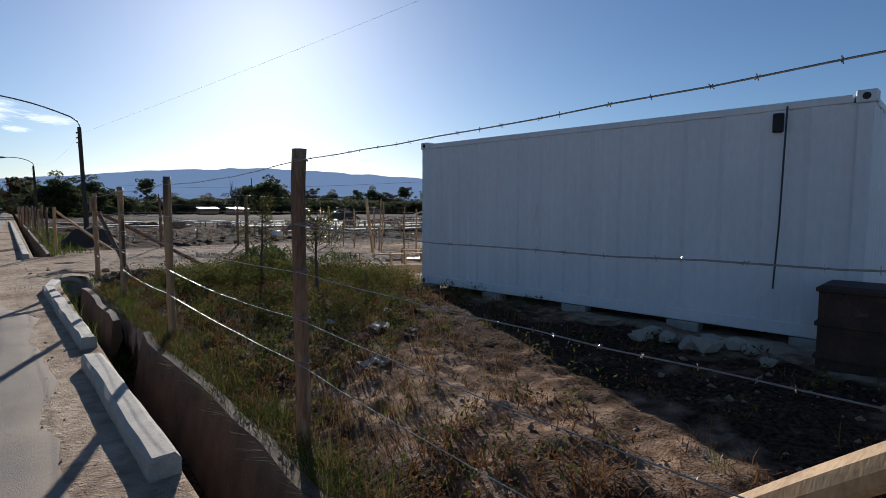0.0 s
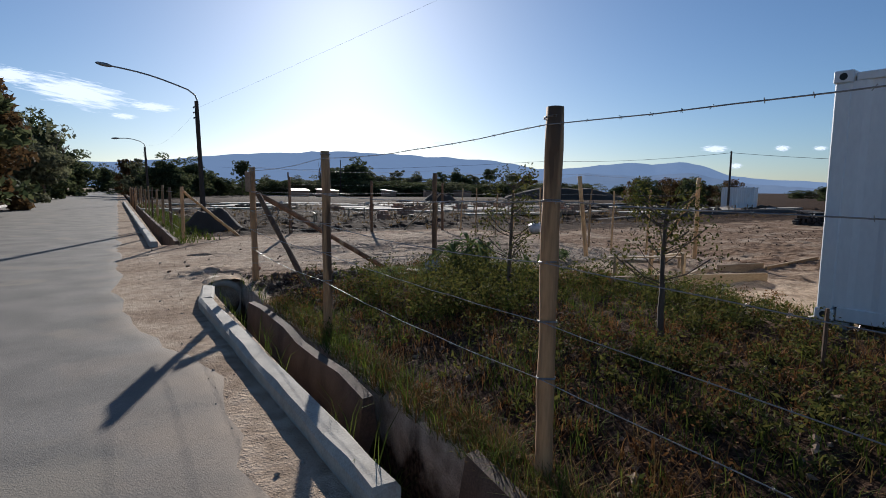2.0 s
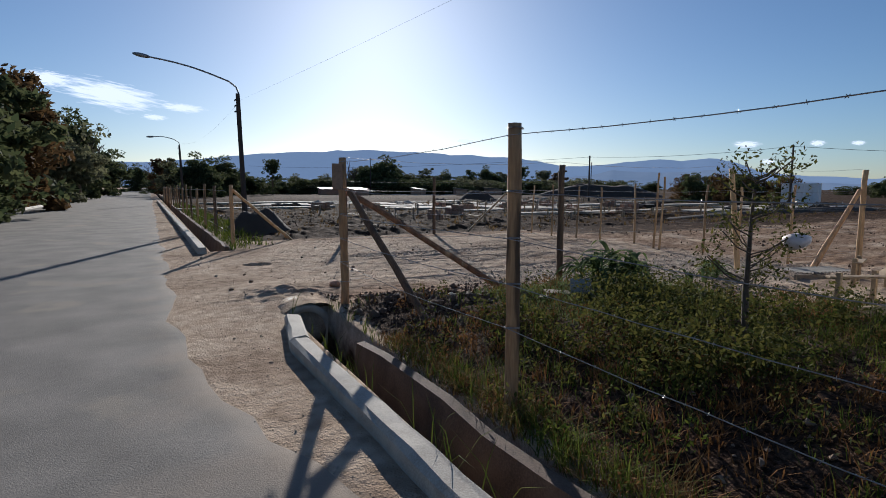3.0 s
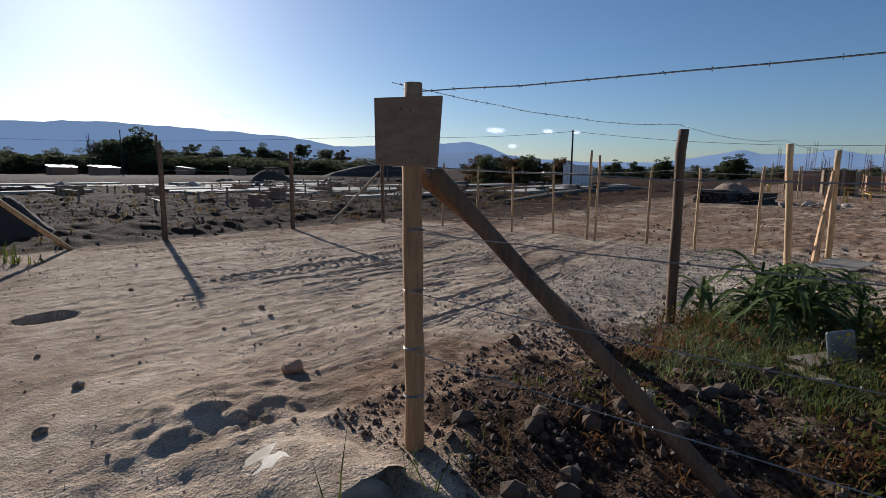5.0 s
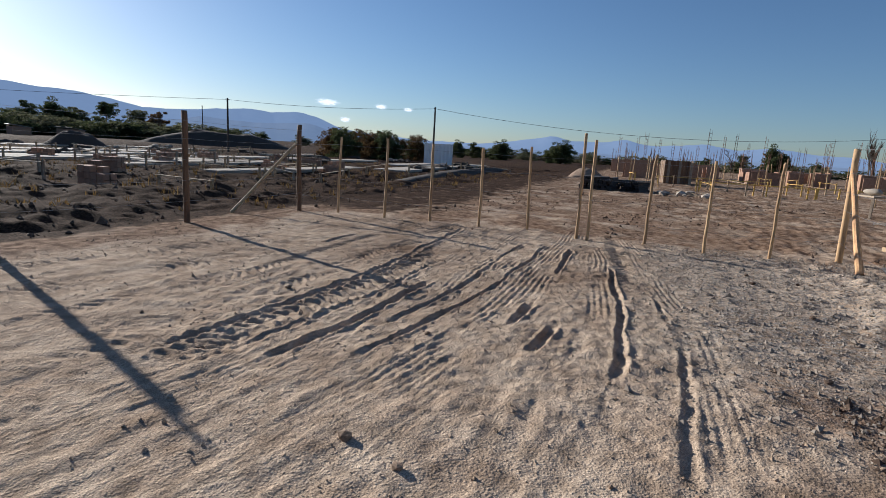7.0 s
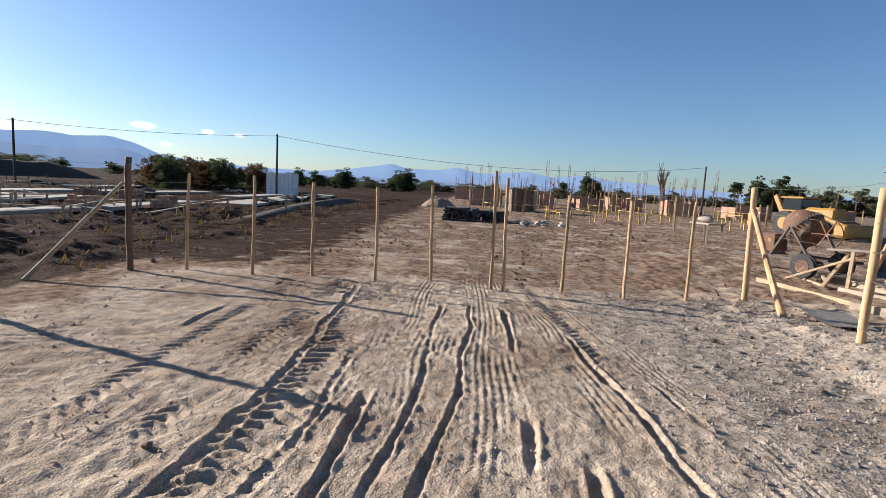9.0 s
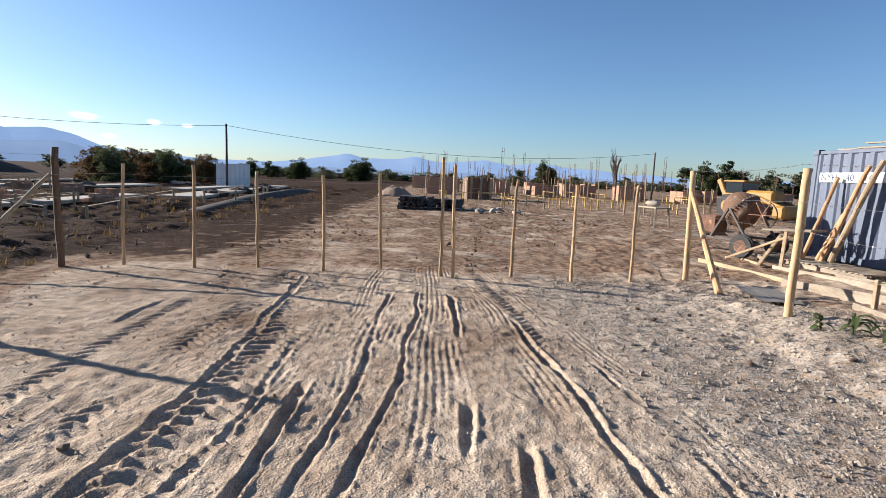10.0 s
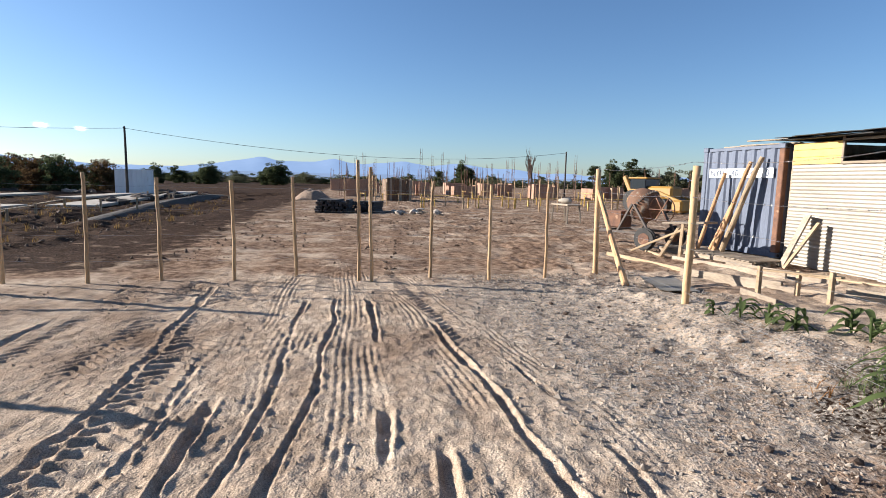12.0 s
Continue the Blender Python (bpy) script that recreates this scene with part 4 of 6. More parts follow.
for x, ln in ((0.0, 2.3), (4.2, 2.3)):
    bm = bmesh.new()
    box(bm, 0.04, 2.6, 2.65, pose(x, 1.32, 1.32), 0.004)
    part("side_wall", bm, M_OLDPLANK, shed)
bm = bmesh.new()
box(bm, 4.2, 0.04, 2.6, pose(2.1, 2.6, 1.3), 0.004)
part("back_wall", bm, M_OLDPLANK, shed)
bm = bmesh.new()
box(bm, 4.6, 3.0, 0.03, pose(2.05, 1.25, 2.72, 1.0), 0.004)
part("roof", bm, M_DARK, shed, "dark roofing sheet with a ragged edge")
for k in range(9):
    bm = bmesh.new()
    box(bm, 0.55, 0.5, 0.012, pose(0.1 + 0.52 * k, -0.10 - 0.05 * (k % 3), 2.742 + 0.004 * (k % 2), 2, 1 - (k % 3), 3 * (k % 4)), 0.002)
    part("roof_sheet", bm, M_DARK, shed)

# leaning poles, planks and pallet slats by the containers
for k, (a, b, r) in enumerate((((13.55, 9.75, 0.02), (13.05, 9.25, 2.35), 0.065), ((13.75, 9.8, 0.02), (13.35, 9.28, 2.25), 0.055), ((14.15, 9.95, 0.02), (14.1, 9.36, 2.0), 0.05), ((13.9, 9.8, 0.02), (13.75, 9.30, 1.3), 0.05))):
    bm = bmesh.new()
    log(bm, a, b, r, r * 0.85, 400 + k, 0.01)
    tagged(part("leaning_pole", bm, M_POST if k else M_PLANK), "peeled pole leaning on the blue container", "pole", "leaning poles")
for k, (a, b, w, mm) in enumerate((((11.9, 9.55, 0.02), (11.75, 9.15, 1.12), 0.24, M_OLDPLANK), ((11.65, 9.7, 0.02), (11.45, 9.18, 0.98), 0.12, M_PLANK))):
    bm = bmesh.new()
    beam(bm, a, b, w, 0.035)
    tagged(part("leaning_plank", bm, mm), "board leaning on the tin wall", "plank", "leaning planks")
for q in range(3):
    pal = thing("pallet", "flat broken pallet of dark slats beside the container", "pallet", (12.4 + q * 0.95, 9.85 + 0.12 * q, z_at(12.4 + q * 0.95, 9.85)), 4 + 7 * q, "pallets")
    for k in range(7):
        bm = bmesh.new()
        box(bm, 0.10, 0.95, 0.022, pose(-0.42 + 0.14 * k, 0, 0.115, 0, 0, (k * 37 % 5) - 2), 0.003)
        part("slat", bm, M_OLDPLANK, pal)
    for y in (-0.4, 0, 0.4):
        bm = bmesh.new()
        box(bm, 0.98, 0.08, 0.10, pose(0, y, 0.05), 0.003)
        part("runner", bm, M_OLDPLANK, pal)

# long timbers on the ground
for k, (a, b, w, h, mm) in enumerate((((14.0, 12.40), (11.0, 12.02), 0.13, 0.045, M_PLANK), ((11.3, 12.25), (9.2, 11.95), 0.20, 0.05, M_OLDPLANK), ((9.6, 12.05), (7.4, 11.55), 0.15, 0.045, M_OLDPLANK), ((8.4, 11.65), (6.2, 10.9), 0.16, 0.05, M_OLDPLANK), ((13.2, 11.2), (10.6, 10.6), 0.14, 0.05, M_OLDPLANK), ((12.2, 10.6), (9.8, 10.3), 0.16, 0.035, M_OLDPLANK), ((8.9, 12.9), (7.9, 13.2), 0.14, 0.03, M_OLDPLANK))):
    bm = bmesh.new()
    za, zb = z_at(*a) + h / 2, z_at(*b) + h / 2
    beam(bm, (*a, za), (*b, zb), h, w)
    tagged(part("timber", bm, mm), "long sawn timber lying on bare ground", "timber", "ground timbers")


def batter_board(a, b, h, mm, label="low stakes with a nailed level board", stake=0.055, group="batter boards"):
    t = thing("batter_board", label, "batter board", group=group)
    for p in (a, b):
        bm = bmesh.new()
        z = z_at(*p)
        beam(bm, (*p, z - 0.15), (*p, z + h), stake, stake)
        part("stake", bm, mm, t)
    d = (Vector(b) - Vector(a)).normalized()
    bm = bmesh.new()
    off = Vector((-d.y, d.x)) * (stake * 0.5 + 0.013)
    za, zb = z_at(*a), z_at(*b)
    pa, pb = Vector(a) - d * 0.1 + off, Vector(b) + d * 0.1 + off
    beam(bm, (*pa, za + h - 0.06), (*pb, zb + h - 0.06), 0.10, 0.025)
    part("board", bm, mm, t)
    return t


batter_board((8.75, 12.75), (7.9, 12.43), 0.42, M_PLANK)
batter_board((8.55, 12.3), (7.2, 11.9), 0.36, M_PLANK)

# ---- concrete mixer ----
mixer = thing("concrete_mixer", "towable concrete mixer with a mortar-stained orange drum", "mixer", (15.2, 10.75, 0.02), 28)
bm = bmesh.new()
prof = [(0.22, -0.48), (0.44, -0.34), (0.50, -0.05), (0.50, 0.12), (0.38, 0.40), (0.25, 0.52), (0.23, 0.50), (0.35, 0.36)]
prev = None
tilt = pose(0.05, 0, 1.12, 0, 55, 0)
for r, z in prof:
    ring = [bm.verts.new(tilt @ Vector((0.84 * r * math.cos(2 * math.pi * j / 24), 0.84 * r * math.sin(2 * math.pi * j / 24), 0.84 * z))) for j in range(24)]
    if prev:
        for j in range(24):
            bm.faces.new((prev[j], prev[(j + 1) % 24], ring[(j + 1) % 24], ring[j]))
    else:
        bm.faces.new(ring[::-1])
    prev = ring
drum = part("drum", bm, M_DRUM, mixer, "mortar-stained orange drum", True)
bm = bmesh.new()
for j in range(36):
    an = 2 * math.pi * j / 36
    box(bm, 0.05, 0.035, 0.06, tilt @ pose(0.44 * math.cos(an), 0.44 * math.sin(an), 0.0, 0, 0, math.degrees(an)))
part("gear_ring", bm, M_STEEL, drum)
for y in (-0.6, 0.6):
    bm = bmesh.new()
    beam(bm, (-0.95, y, 0.42), (0.9, y, 0.42), 0.08, 0.06)
    part("frame_rail", bm, M_STEEL, mixer)
    for a, b in (((-0.5, y, 0.42), (0.0, y, 1.15)), ((0.45, y, 0.42), (0.05, y, 1.15))):
        bm = bmesh.new()
        beam(bm, a, b, 0.06, 0.05)
        part("upright", bm, M_STEEL, mixer)
for x in (-0.85, 0.85):
    bm = bmesh.new()
    beam(bm, (x, -0.6, 0.42), (x, 0.6, 0.42), 0.07, 0.06)
    part("cross_member", bm, M_STEEL, mixer)
for y in (-0.72, 0.72):
    bm = bmesh.new()
    cyl(bm, (-0.45, y - 0.07, 0.30), (-0.45, y + 0.07, 0.30), 0.29, 24)
    bmesh.ops.bevel(bm, geom=[e for e in bm.edges if len(e.link_faces) == 2 and any(len(f.verts) > 4 for f in e.link_faces)], offset=0.03, segments=2, affect='EDGES')
    wheel = part("wheel", bm, M_TYRE, mixer)
    bm = bmesh.new()
    cyl(bm, (-0.45, y - 0.078, 0.30), (-0.45, y + 0.078, 0.30), 0.15, 16)
    part("rim", bm, M_RUST, wheel)
bm = bmesh.new()
cyl(bm, (-0.45, -0.65, 0.30), (-0.45, 0.65, 0.30), 0.03, 8)
part("axle", bm, M_STEEL, mixer)
bm = bmesh.new()
bmesh.ops.create_cone(bm, cap_ends=False, segments=28, radius1=0.34, radius2=0.34, depth=0.05, matrix=pose(-0.75, 0.55, 1.05, 90, 0, 0))
for j in range(6):
    beam(bm, (-0.75, 0.55, 1.05), (-0.75 + 0.33 * math.cos(j * 1.047), 0.55, 1.05 + 0.33 * math.sin(j * 1.047)), 0.03, 0.02, 0)
part("hand_wheel", bm, M_RUST, mixer)
bm = bmesh.new()
box(bm, 0.5, 0.5, 0.45, pose(0.75, 0.1, 0.72), 0.03)
part("engine_box", bm, M_RUST, mixer)
bm = bmesh.new()
beam(bm, (0.9, 0, 0.42), (1.9, 0, 0.3), 0.07, 0.07)
part("drawbar", bm, M_STEEL, mixer)
for k, (a, b) in enumerate((((14.5, 11.5, 0.03), (13.3, 10.7, 0.75)), ((13.4, 11.4, 0.03), (14.1, 10.5, 0.65)), ((14.7, 11.1, 0.03), (13.5, 11.3, 0.04)), ((13.25, 11.0, 0.03), (13.28, 10.95, 0.8)))):
    bm = bmesh.new()
    beam(bm, a, b, 0.07, 0.05)
    tagged(part("trestle_timber", bm, M_PLANK), "sawn timber propped beside the mixer", "timber", "propped timbers")
bm = bmesh.new()
box(bm, 1.1, 0.5, 0.05, pose(13.35, 10.75, 0.82, 0, 4, 20), 0.01)
tagged(part("work_board", bm, M_OLDPLANK), "grey board resting on propped timbers", "board")

# ---- yellow backhoe further back ----
dig = thing("backhoe", "yellow backhoe loader parked behind the mixer", "vehicle", (32.5, -0.3, 0.0), 20)


def digger_part(name, sx, sy, sz, m, material, bevel=0.05, parent=None):
    bm = bmesh.new()
    box(bm, sx, sy, sz, m, bevel)
    return part(name, bm, material, parent or dig)


digger_part("engine_hood", 2.0, 1.0, 0.75, pose(-0.2, 0, 1.25), M_MACHINE, 0.12)
cab = digger_part("cab", 1.3, 1.3, 0.9, pose(1.2, 0, 1.0), M_MACHINE, 0.06)
digger_part("window", 1.2, 1.32, 0.65, pose(1.2, 0, 1.75), M_GLASS, 0.04, cab)
digger_part("cab_roof", 1.45, 1.45, 0.12, pose(1.2, 0, 2.12), M_MACHINE, 0.04, cab)
digger_part("chassis", 3.6, 0.7, 0.35, pose(0.2, 0, 0.75), M_STEEL)
digger_part("bucket", 0.7, 2.2, 0.7, pose(-2.0, 0, 0.5), M_MACHINE, 0.1)
digger_part("loader_arm", 1.9, 0.14, 0.2, pose(-1.1, 0.62, 1.0, 0, -18), M_MACHINE, 0.03)
digger_part("loader_arm", 1.9, 0.14, 0.2, pose(-1.1, -0.62, 1.0, 0, -18), M_MACHINE, 0.03)
digger_part("boom", 0.3, 0.25, 1.7, pose(2.4, 0, 1.5, 0, 30), M_MACHINE, 0.04)
for x, r in ((-0.9, 0.45), (1.3, 0.68)):
    for y in (-0.85, 0.85):
        bm = bmesh.new()
        cyl(bm, (x, y - 0.2, r), (x, y + 0.2, r), r, 22)
        w = part("wheel", bm, M_TYRE, dig)
        bm = bmesh.new()
        cyl(bm, (x, y - 0.21, r), (x, y + 0.21, r), r * 0.5, 16)
        part("rim", bm, M_MACHINE, w)

# ---- site clutter behind the slat fence ----
table = thing("trestle_table", "rough timber work table with a cement bag on it", "table", (23.8, 9.4, 0.0), 10)
bm = bmesh.new()
box(bm, 1.3, 0.7, 0.06, pose(0, 0, 0.78), 0.01)
part("tabletop", bm, M_OLDPLANK, table)
for x in (-0.55, 0.55):
    for y in (-0.28, 0.28):
        bm = bmesh.new()
        beam(bm, (x * 1.1, y * 1.2, 0), (x, y, 0.76), 0.07, 0.07)
        part("leg", bm, M_OLDPLANK, table)
bm = bmesh.new()
lump(bm, 0.26, pose(23.9, 9.4, 0.93, 0, 0, 30) @ Matrix.Diagonal((1.3, 0.8, 0.5, 1)), 8, 0.12, 2)
tagged(part("cement_bag", bm, M_SLAB, smooth=True), "slumped pale cement bag on the work table", "bag")


def plank_stack(label, at, turn, n, rows, ln, mm, w=0.18, h=0.11):
    t = thing("timber_stack", label, "timber stack", at, turn)
    rnd = random.Random(int(at[0] * 7))
    for r in range(rows):
        for k in range(n):
            if rnd.random() < 0.12 and r == rows - 1:
                continue
            bm = bmesh.new()
            box(bm, w * 0.9, ln * rnd.uniform(0.9, 1.05), h * 0.9, pose((k - n / 2) * w + rnd.uniform(-0.02, 0.02), rnd.uniform(-0.1, 0.1), h * (r + 0.5), 0, 0, rnd.uniform(-6, 6)), 0.008)
            part("plank", bm, mm, t)
    return t


plank_stack("dark stacked shuttering timber on bare ground", (29.6, 19.3, 0), 80, 9, 6, 1.7, M_BLACKLUMBER)
plank_stack("dark stacked timber beside the first stack", (30.3, 17.6, 0), 70, 6, 5, 1.5, M_BLACKLUMBER)
for k in range(16):
    rnd = random.Random(k + 700)
    x, y = 28.5 + rnd.uniform(-1.2, 2.5), 15.2 + rnd.uniform(-1.4, 1.4)
    bm = bmesh.new()
    if k % 2:
        an = rnd.uniform(0, 3.1)
        ln = rnd.uniform(0.3, 0.9)
        beam(bm, (x, y, 0.06), (x + ln * math.cos(an), y + ln * math.sin(an), 0.10 + rnd.random() * 0.15), 0.12, 0.03)
        tagged(part("scrap_board", bm, M_PLANK if k % 4 == 1 else M_OLDPLANK), "scrap board in a rubble heap", "board", "scrap boards")
    else:
        r = rnd.uniform(0.12, 0.3)
        lump(bm, r, pose(x, y, r * 0.4) @ Matrix.Diagonal((1.4, 1, 0.6, 1)), k)
        tagged(part("rubble_lump", bm, M_STONE), "lump of rubble beside the timber stacks", "rubble", "rubble lumps")


def room_shell(label, at, turn, w, d, h, gap, rebar=True):
    """Half-built block walls with a door gap and reinforcing rods."""
    t = thing("half_built_house", label, "house", at, turn, "half-built houses")
    rnd = random.Random(int(at[0] * 13 + at[1]))
    for k, (cx, cy, sx, sy) in enumerate(((0, -d / 2, w, 0.18), (0, d / 2, w, 0.18), (-w / 2, 0, 0.18, d - 0.18), (w / 2, 0, 0.18, d - 0.18))):
        segs = [(-1, 1)] if k > 1 else [(-1, -gap), (gap, 1)]
        for a, b in segs:
            bm = bmesh.new()
            hh = h * rnd.uniform(0.85, 1.05)
            mid, half = (a + b) / 2, (b - a) / 2
            m = pose(cx + (mid * sx / 2 if sx > sy else 0), cy + (mid * sy / 2 if sy >= sx else 0), hh / 2)
            box(bm, (sx * half if sx > sy else sx), (sy * half if sy >= sx else sy), hh, m, 0.015)
            part("wall", bm, M_BRICK, t)
    for sx in (-1, 1):
        for sy in (-1, 1):
            bm = bmesh.new()
            for q in range(4):
                x, y = sx * w / 2 + 0.05 * (q % 2), sy * d / 2 + 0.05 * (q // 2)
                tube(bm, [(x, y, 0.3), (x + 0.02, y, 1.8), (x + rnd.uniform(-0.1, 0.1), y + rnd.uniform(-0.1, 0.1), rnd.uniform(2.7, 3.4))], 0.012, 4)
            part("rebar", bm, M_RUST, t)
    return t


rnd = random.Random(12)
for k, (x, y, w, d, h) in enumerate(((58, 17.5, 3.5, 2.6, 1.9), (62, 11.5, 3.0, 2.4, 1.5), (60, 6.5, 4.0, 2.4, 1.3), (64, 1.5, 3.4, 2.4, 1.5), (58, -2.0, 3.2, 2.2, 1.5), (70, 14.5, 3.6, 2.4, 1.6), (72, 5.0, 3.2, 2.4, 1.5), (56, -8.0, 3.4, 2.6, 1.4), (66, -5.0, 3.2, 2.4, 1.5), (52, -13, 3.4, 2.4, 1.5), (78, 10.0, 3.2, 2.4, 1.6), (80, -2, 3.2, 2.4, 1.6), (84, 20, 3.4, 2.2, 1.7))):
    room_shell("half-built room of hollow clay blocks with bare rebar", (x, y, -0.02), rnd.uniform(-8, 8) + (90 if k % 2 else 0), w, d, h, 0.25)
for k in range(22):
    x = rnd.uniform(33, 56)
    y = rnd.uniform(-10, 20)
    s = rnd.choice((0, 1))
    ln = rnd.uniform(1.5, 4.5)
    batter_board((x, y), (x + (0.3 if s else ln), y + (ln if s else 0.3)), rnd.uniform(0.5, 0.9), M_YELLOW if k % 3 else M_PLANK, "stakes with a yellow levelling board", 0.07, "levelling boards")
for k in range(64):
    x, y = rnd.uniform(26, 75), rnd.uniform(-16, 19)
    if x < 36 and 13 < y < 22:
        continue
    bm = bmesh.new()
    z = z_at(x, y)
    log(bm, (x, y, z - 0.1), (x + rnd.uniform(-0.1, 0.1), y + rnd.uniform(-0.1, 0.1), z + rnd.uniform(1.4, 2.3)), 0.04, 0.035, k, 0.01, 6, 5)
    tagged(part("marker_pole", bm, M_SLAT), "upright peeled pole on the building site", "pole", "marker poles")

# plank formwork, rod cages and stacked blocks on the site
form = thing("formwork", "upright brown plank formwork on bare ground", "formwork", (46.9, 14.7, 0.0), 6)
for sx, sy, n in ((1, 0, 12), (0, 1, 10)):
    for side in (-1, 1):
        for k in range(n):
            rf = random.Random(k + 31 * side + 7 * sx)
            o = (k - (n - 1) / 2) * 0.2
            hh = 1.75 + rf.uniform(-0.05, 0.06)
            bm = bmesh.new()
            x, y = (o, side * 1.0) if sx else (side * 1.24, o)
            box(bm, 0.19 if sx else 0.04, 0.04 if sx else 0.19, hh, pose(x, y, hh / 2), 0.006)
            part("plank", bm, M_DARKPOST if k % 4 else M_OLDPLANK, form)


def rod_cage(x, y, h, seed):
    """A column's cage of four rods with square ties."""
    rr = random.Random(seed)
    t = thing("rebar_cage", "tall rusty rebar cage of a column to come", "rebar cage", (x, y, z_at(x, y)), rr.uniform(-20, 20), "rebar cages")
    for sx in (-0.09, 0.09):
        for sy in (-0.09, 0.09):
            bm = bmesh.new()
            tube(bm, [(sx, sy, -0.1), (sx + rr.uniform(-0.02, 0.02), sy, h * 0.5), (sx + rr.uniform(-0.06, 0.06), sy + rr.uniform(-0.06, 0.06), h + rr.uniform(-0.25, 0.2))], 0.011, 4)
            part("rod", bm, M_RUST, t)
    for k in range(int(h / 0.3)):
        z = 0.2 + 0.3 * k
        bm = bmesh.new()
        tube(bm, [(-0.1, -0.1, z), (0.1, -0.1, z), (0.1, 0.1, z), (-0.1, 0.1, z), (-0.1, -0.1, z)], 0.006, 3)
        part("tie", bm, M_RUST, t)


rq = random.Random(41)
for k in range(22):
    az, d = 89 + k * 1.15 + rq.uniform(-0.4, 0.4), rq.uniform(48, 74)
    rod_cage(2.1 + d * math.sin(radians(az)), 18.4 + d * math.cos(radians(az)), rq.uniform(3.6, 4.6), k)


def block_stack(x, y, turn, seed):
    rr = random.Random(seed)
    t = thing("block_stack", "low stack of hollow clay blocks on dug earth", "block stack", (x, y, z_at(x, y) - 0.02), turn, "block stacks")
    for r in range(3):
        for i in range(4):
            for j in range(2):
                if r == 2 and rr.random() < 0.45:
                    continue
                bm = bmesh.new()
                box(bm, 0.31, 0.17, 0.17, pose((i - 1.5) * 0.33 + rr.uniform(-0.01, 0.01), (j - 0.5) * 0.19, 0.09 + 0.18 * r, 0, 0, rr.uniform(-3, 3)), 0.006)
                part("block", bm, M_BRICK, t)


for k in range(16):
    block_stack(rq.uniform(7, 34), rq.uniform(31, 50), rq.uniform(-15, 15) + 90 * (k % 2), 800 + k)
for x, y, sx, sy in ((22, 49.5, 15, 2.4), (25, 53.5, 18, 2.4), (19, 45.5, 11, 1.8), (33, 46, 9, 2.0), (14, 57, 12, 2.4)):
    bm = bmesh.new()
    box(bm, sx, sy, 0.30, pose(x, y, 0.0, 0, 0, 2), 0.03)
    tagged(part("foundation_slab", bm, M_SLAB), "low pale cement foundation strip on dark earth", "slab", "foundation strips")

# foundations beyond the far fence
for k in range(64):
    x, y = rnd.uniform(5, 46), rnd.uniform(27.5, 52)
    if abs(math.degrees(math.atan2(x, y - 18)) - 64) < 6:
        continue
    s = rnd.choice((0, 1))
    ln = rnd.uniform(1.2, 4.0)
    batter_board((x, y), (x + (0.3 if s else ln), y + (ln if s else 0.3)), rnd.uniform(0.35, 0.7), M_PLANK if k % 3 else M_OLDPLANK, "stakes and board marking out a foundation", 0.07, "foundation boards")
for k in range(22):
    x, y = rnd.uniform(6, 52), rnd.uniform(33, 66)
    bm = bmesh.new()
    box(bm, rnd.uniform(5, 11), rnd.uniform(0.8, 2.2), 0.14, pose(x, y, 0.10, 0, 0, rnd.uniform(-6, 6)), 0.02)
    tagged(part("foundation_slab", bm, M_SLAB), "low pale cement foundation strip on dark earth", "slab", "foundation strips")
for k in range(24):
    x, y = rnd.uniform(5, 55), rnd.uniform(30, 68)
    bm = bmesh.new()
    for q in range(7):
        r = rnd.uniform(0.15, 0.45)
        lump(bm, r, pose(x + rnd.uniform(-0.8, 0.8), y + rnd.uniform(-0.5, 0.5), r * 0.35, 0, 0, rnd.uniform(0, 180)) @ Matrix.Diagonal((1.5, 1, 0.7, 1)), k * 9 + q)
    tagged(part("rubble_heap", bm, M_MOUND if k % 3 else M_STONE), "low heap of dark rubble on the building site", "rubble heap", "rubble heaps", "stuff")


def mound(label, at, sx, sy, h, seed, turn=0, material=None):
    bm = bmesh.new()
    bmesh.ops.create_grid(bm, x_segments=40, y_segments=24, size=1)
    for v in bm.verts:
        x, y = v.co.x, v.co.y
        r = math.sqrt(x * x * 0.9 + y * y)
        n = noise.fractal(Vector((x * 3 + seed, y * 3, 0)), 0.8, 2, 4)
        v.co.z = max(-0.25, h * (1 - max(0, min(1, (r - 0.35 + 0.10 * n) / 0.55)) ** 1.1) * (0.9 + 0.22 * n) - 0.12)
        v.co.x, v.co.y = x * sx, y * sy
    ob = tagged(part("earth_mound", bm, material or M_MOUND, smooth=True), label, "earth mound", "earth mounds")
    ob.matrix_world = pose(*at, 0, 0, turn)
    return ob


mound("long dark heap of dug soil beyond the foundations", (76, 86, 0), 14, 5, 2.6, 1, -42)
mound("dark heap of soil behind the street fence", (2.7, 28.4, 0), 1.3, 1.1, 0.95, 2)
mound("long low bank of dug soil beside the site road", (38, 28.7, -0.05), 22, 1.0, 0.5, 3, 4)
mound("dark heap of soil on the building site", (33, 62, 0), 3, 2, 1.4, 4)
mound("reddish heap of soil near the site road", (47, 21.5, 0), 2.5, 1.8, 0.9, 5, 0, M_CLOD)

far_box = container("small white site container beside a utility pole", (51.8, 38.1, 0.05), -69, M_WHITEBOX, M_WHITEBOX, 0.4, 0.03, 2.9, 2.1)


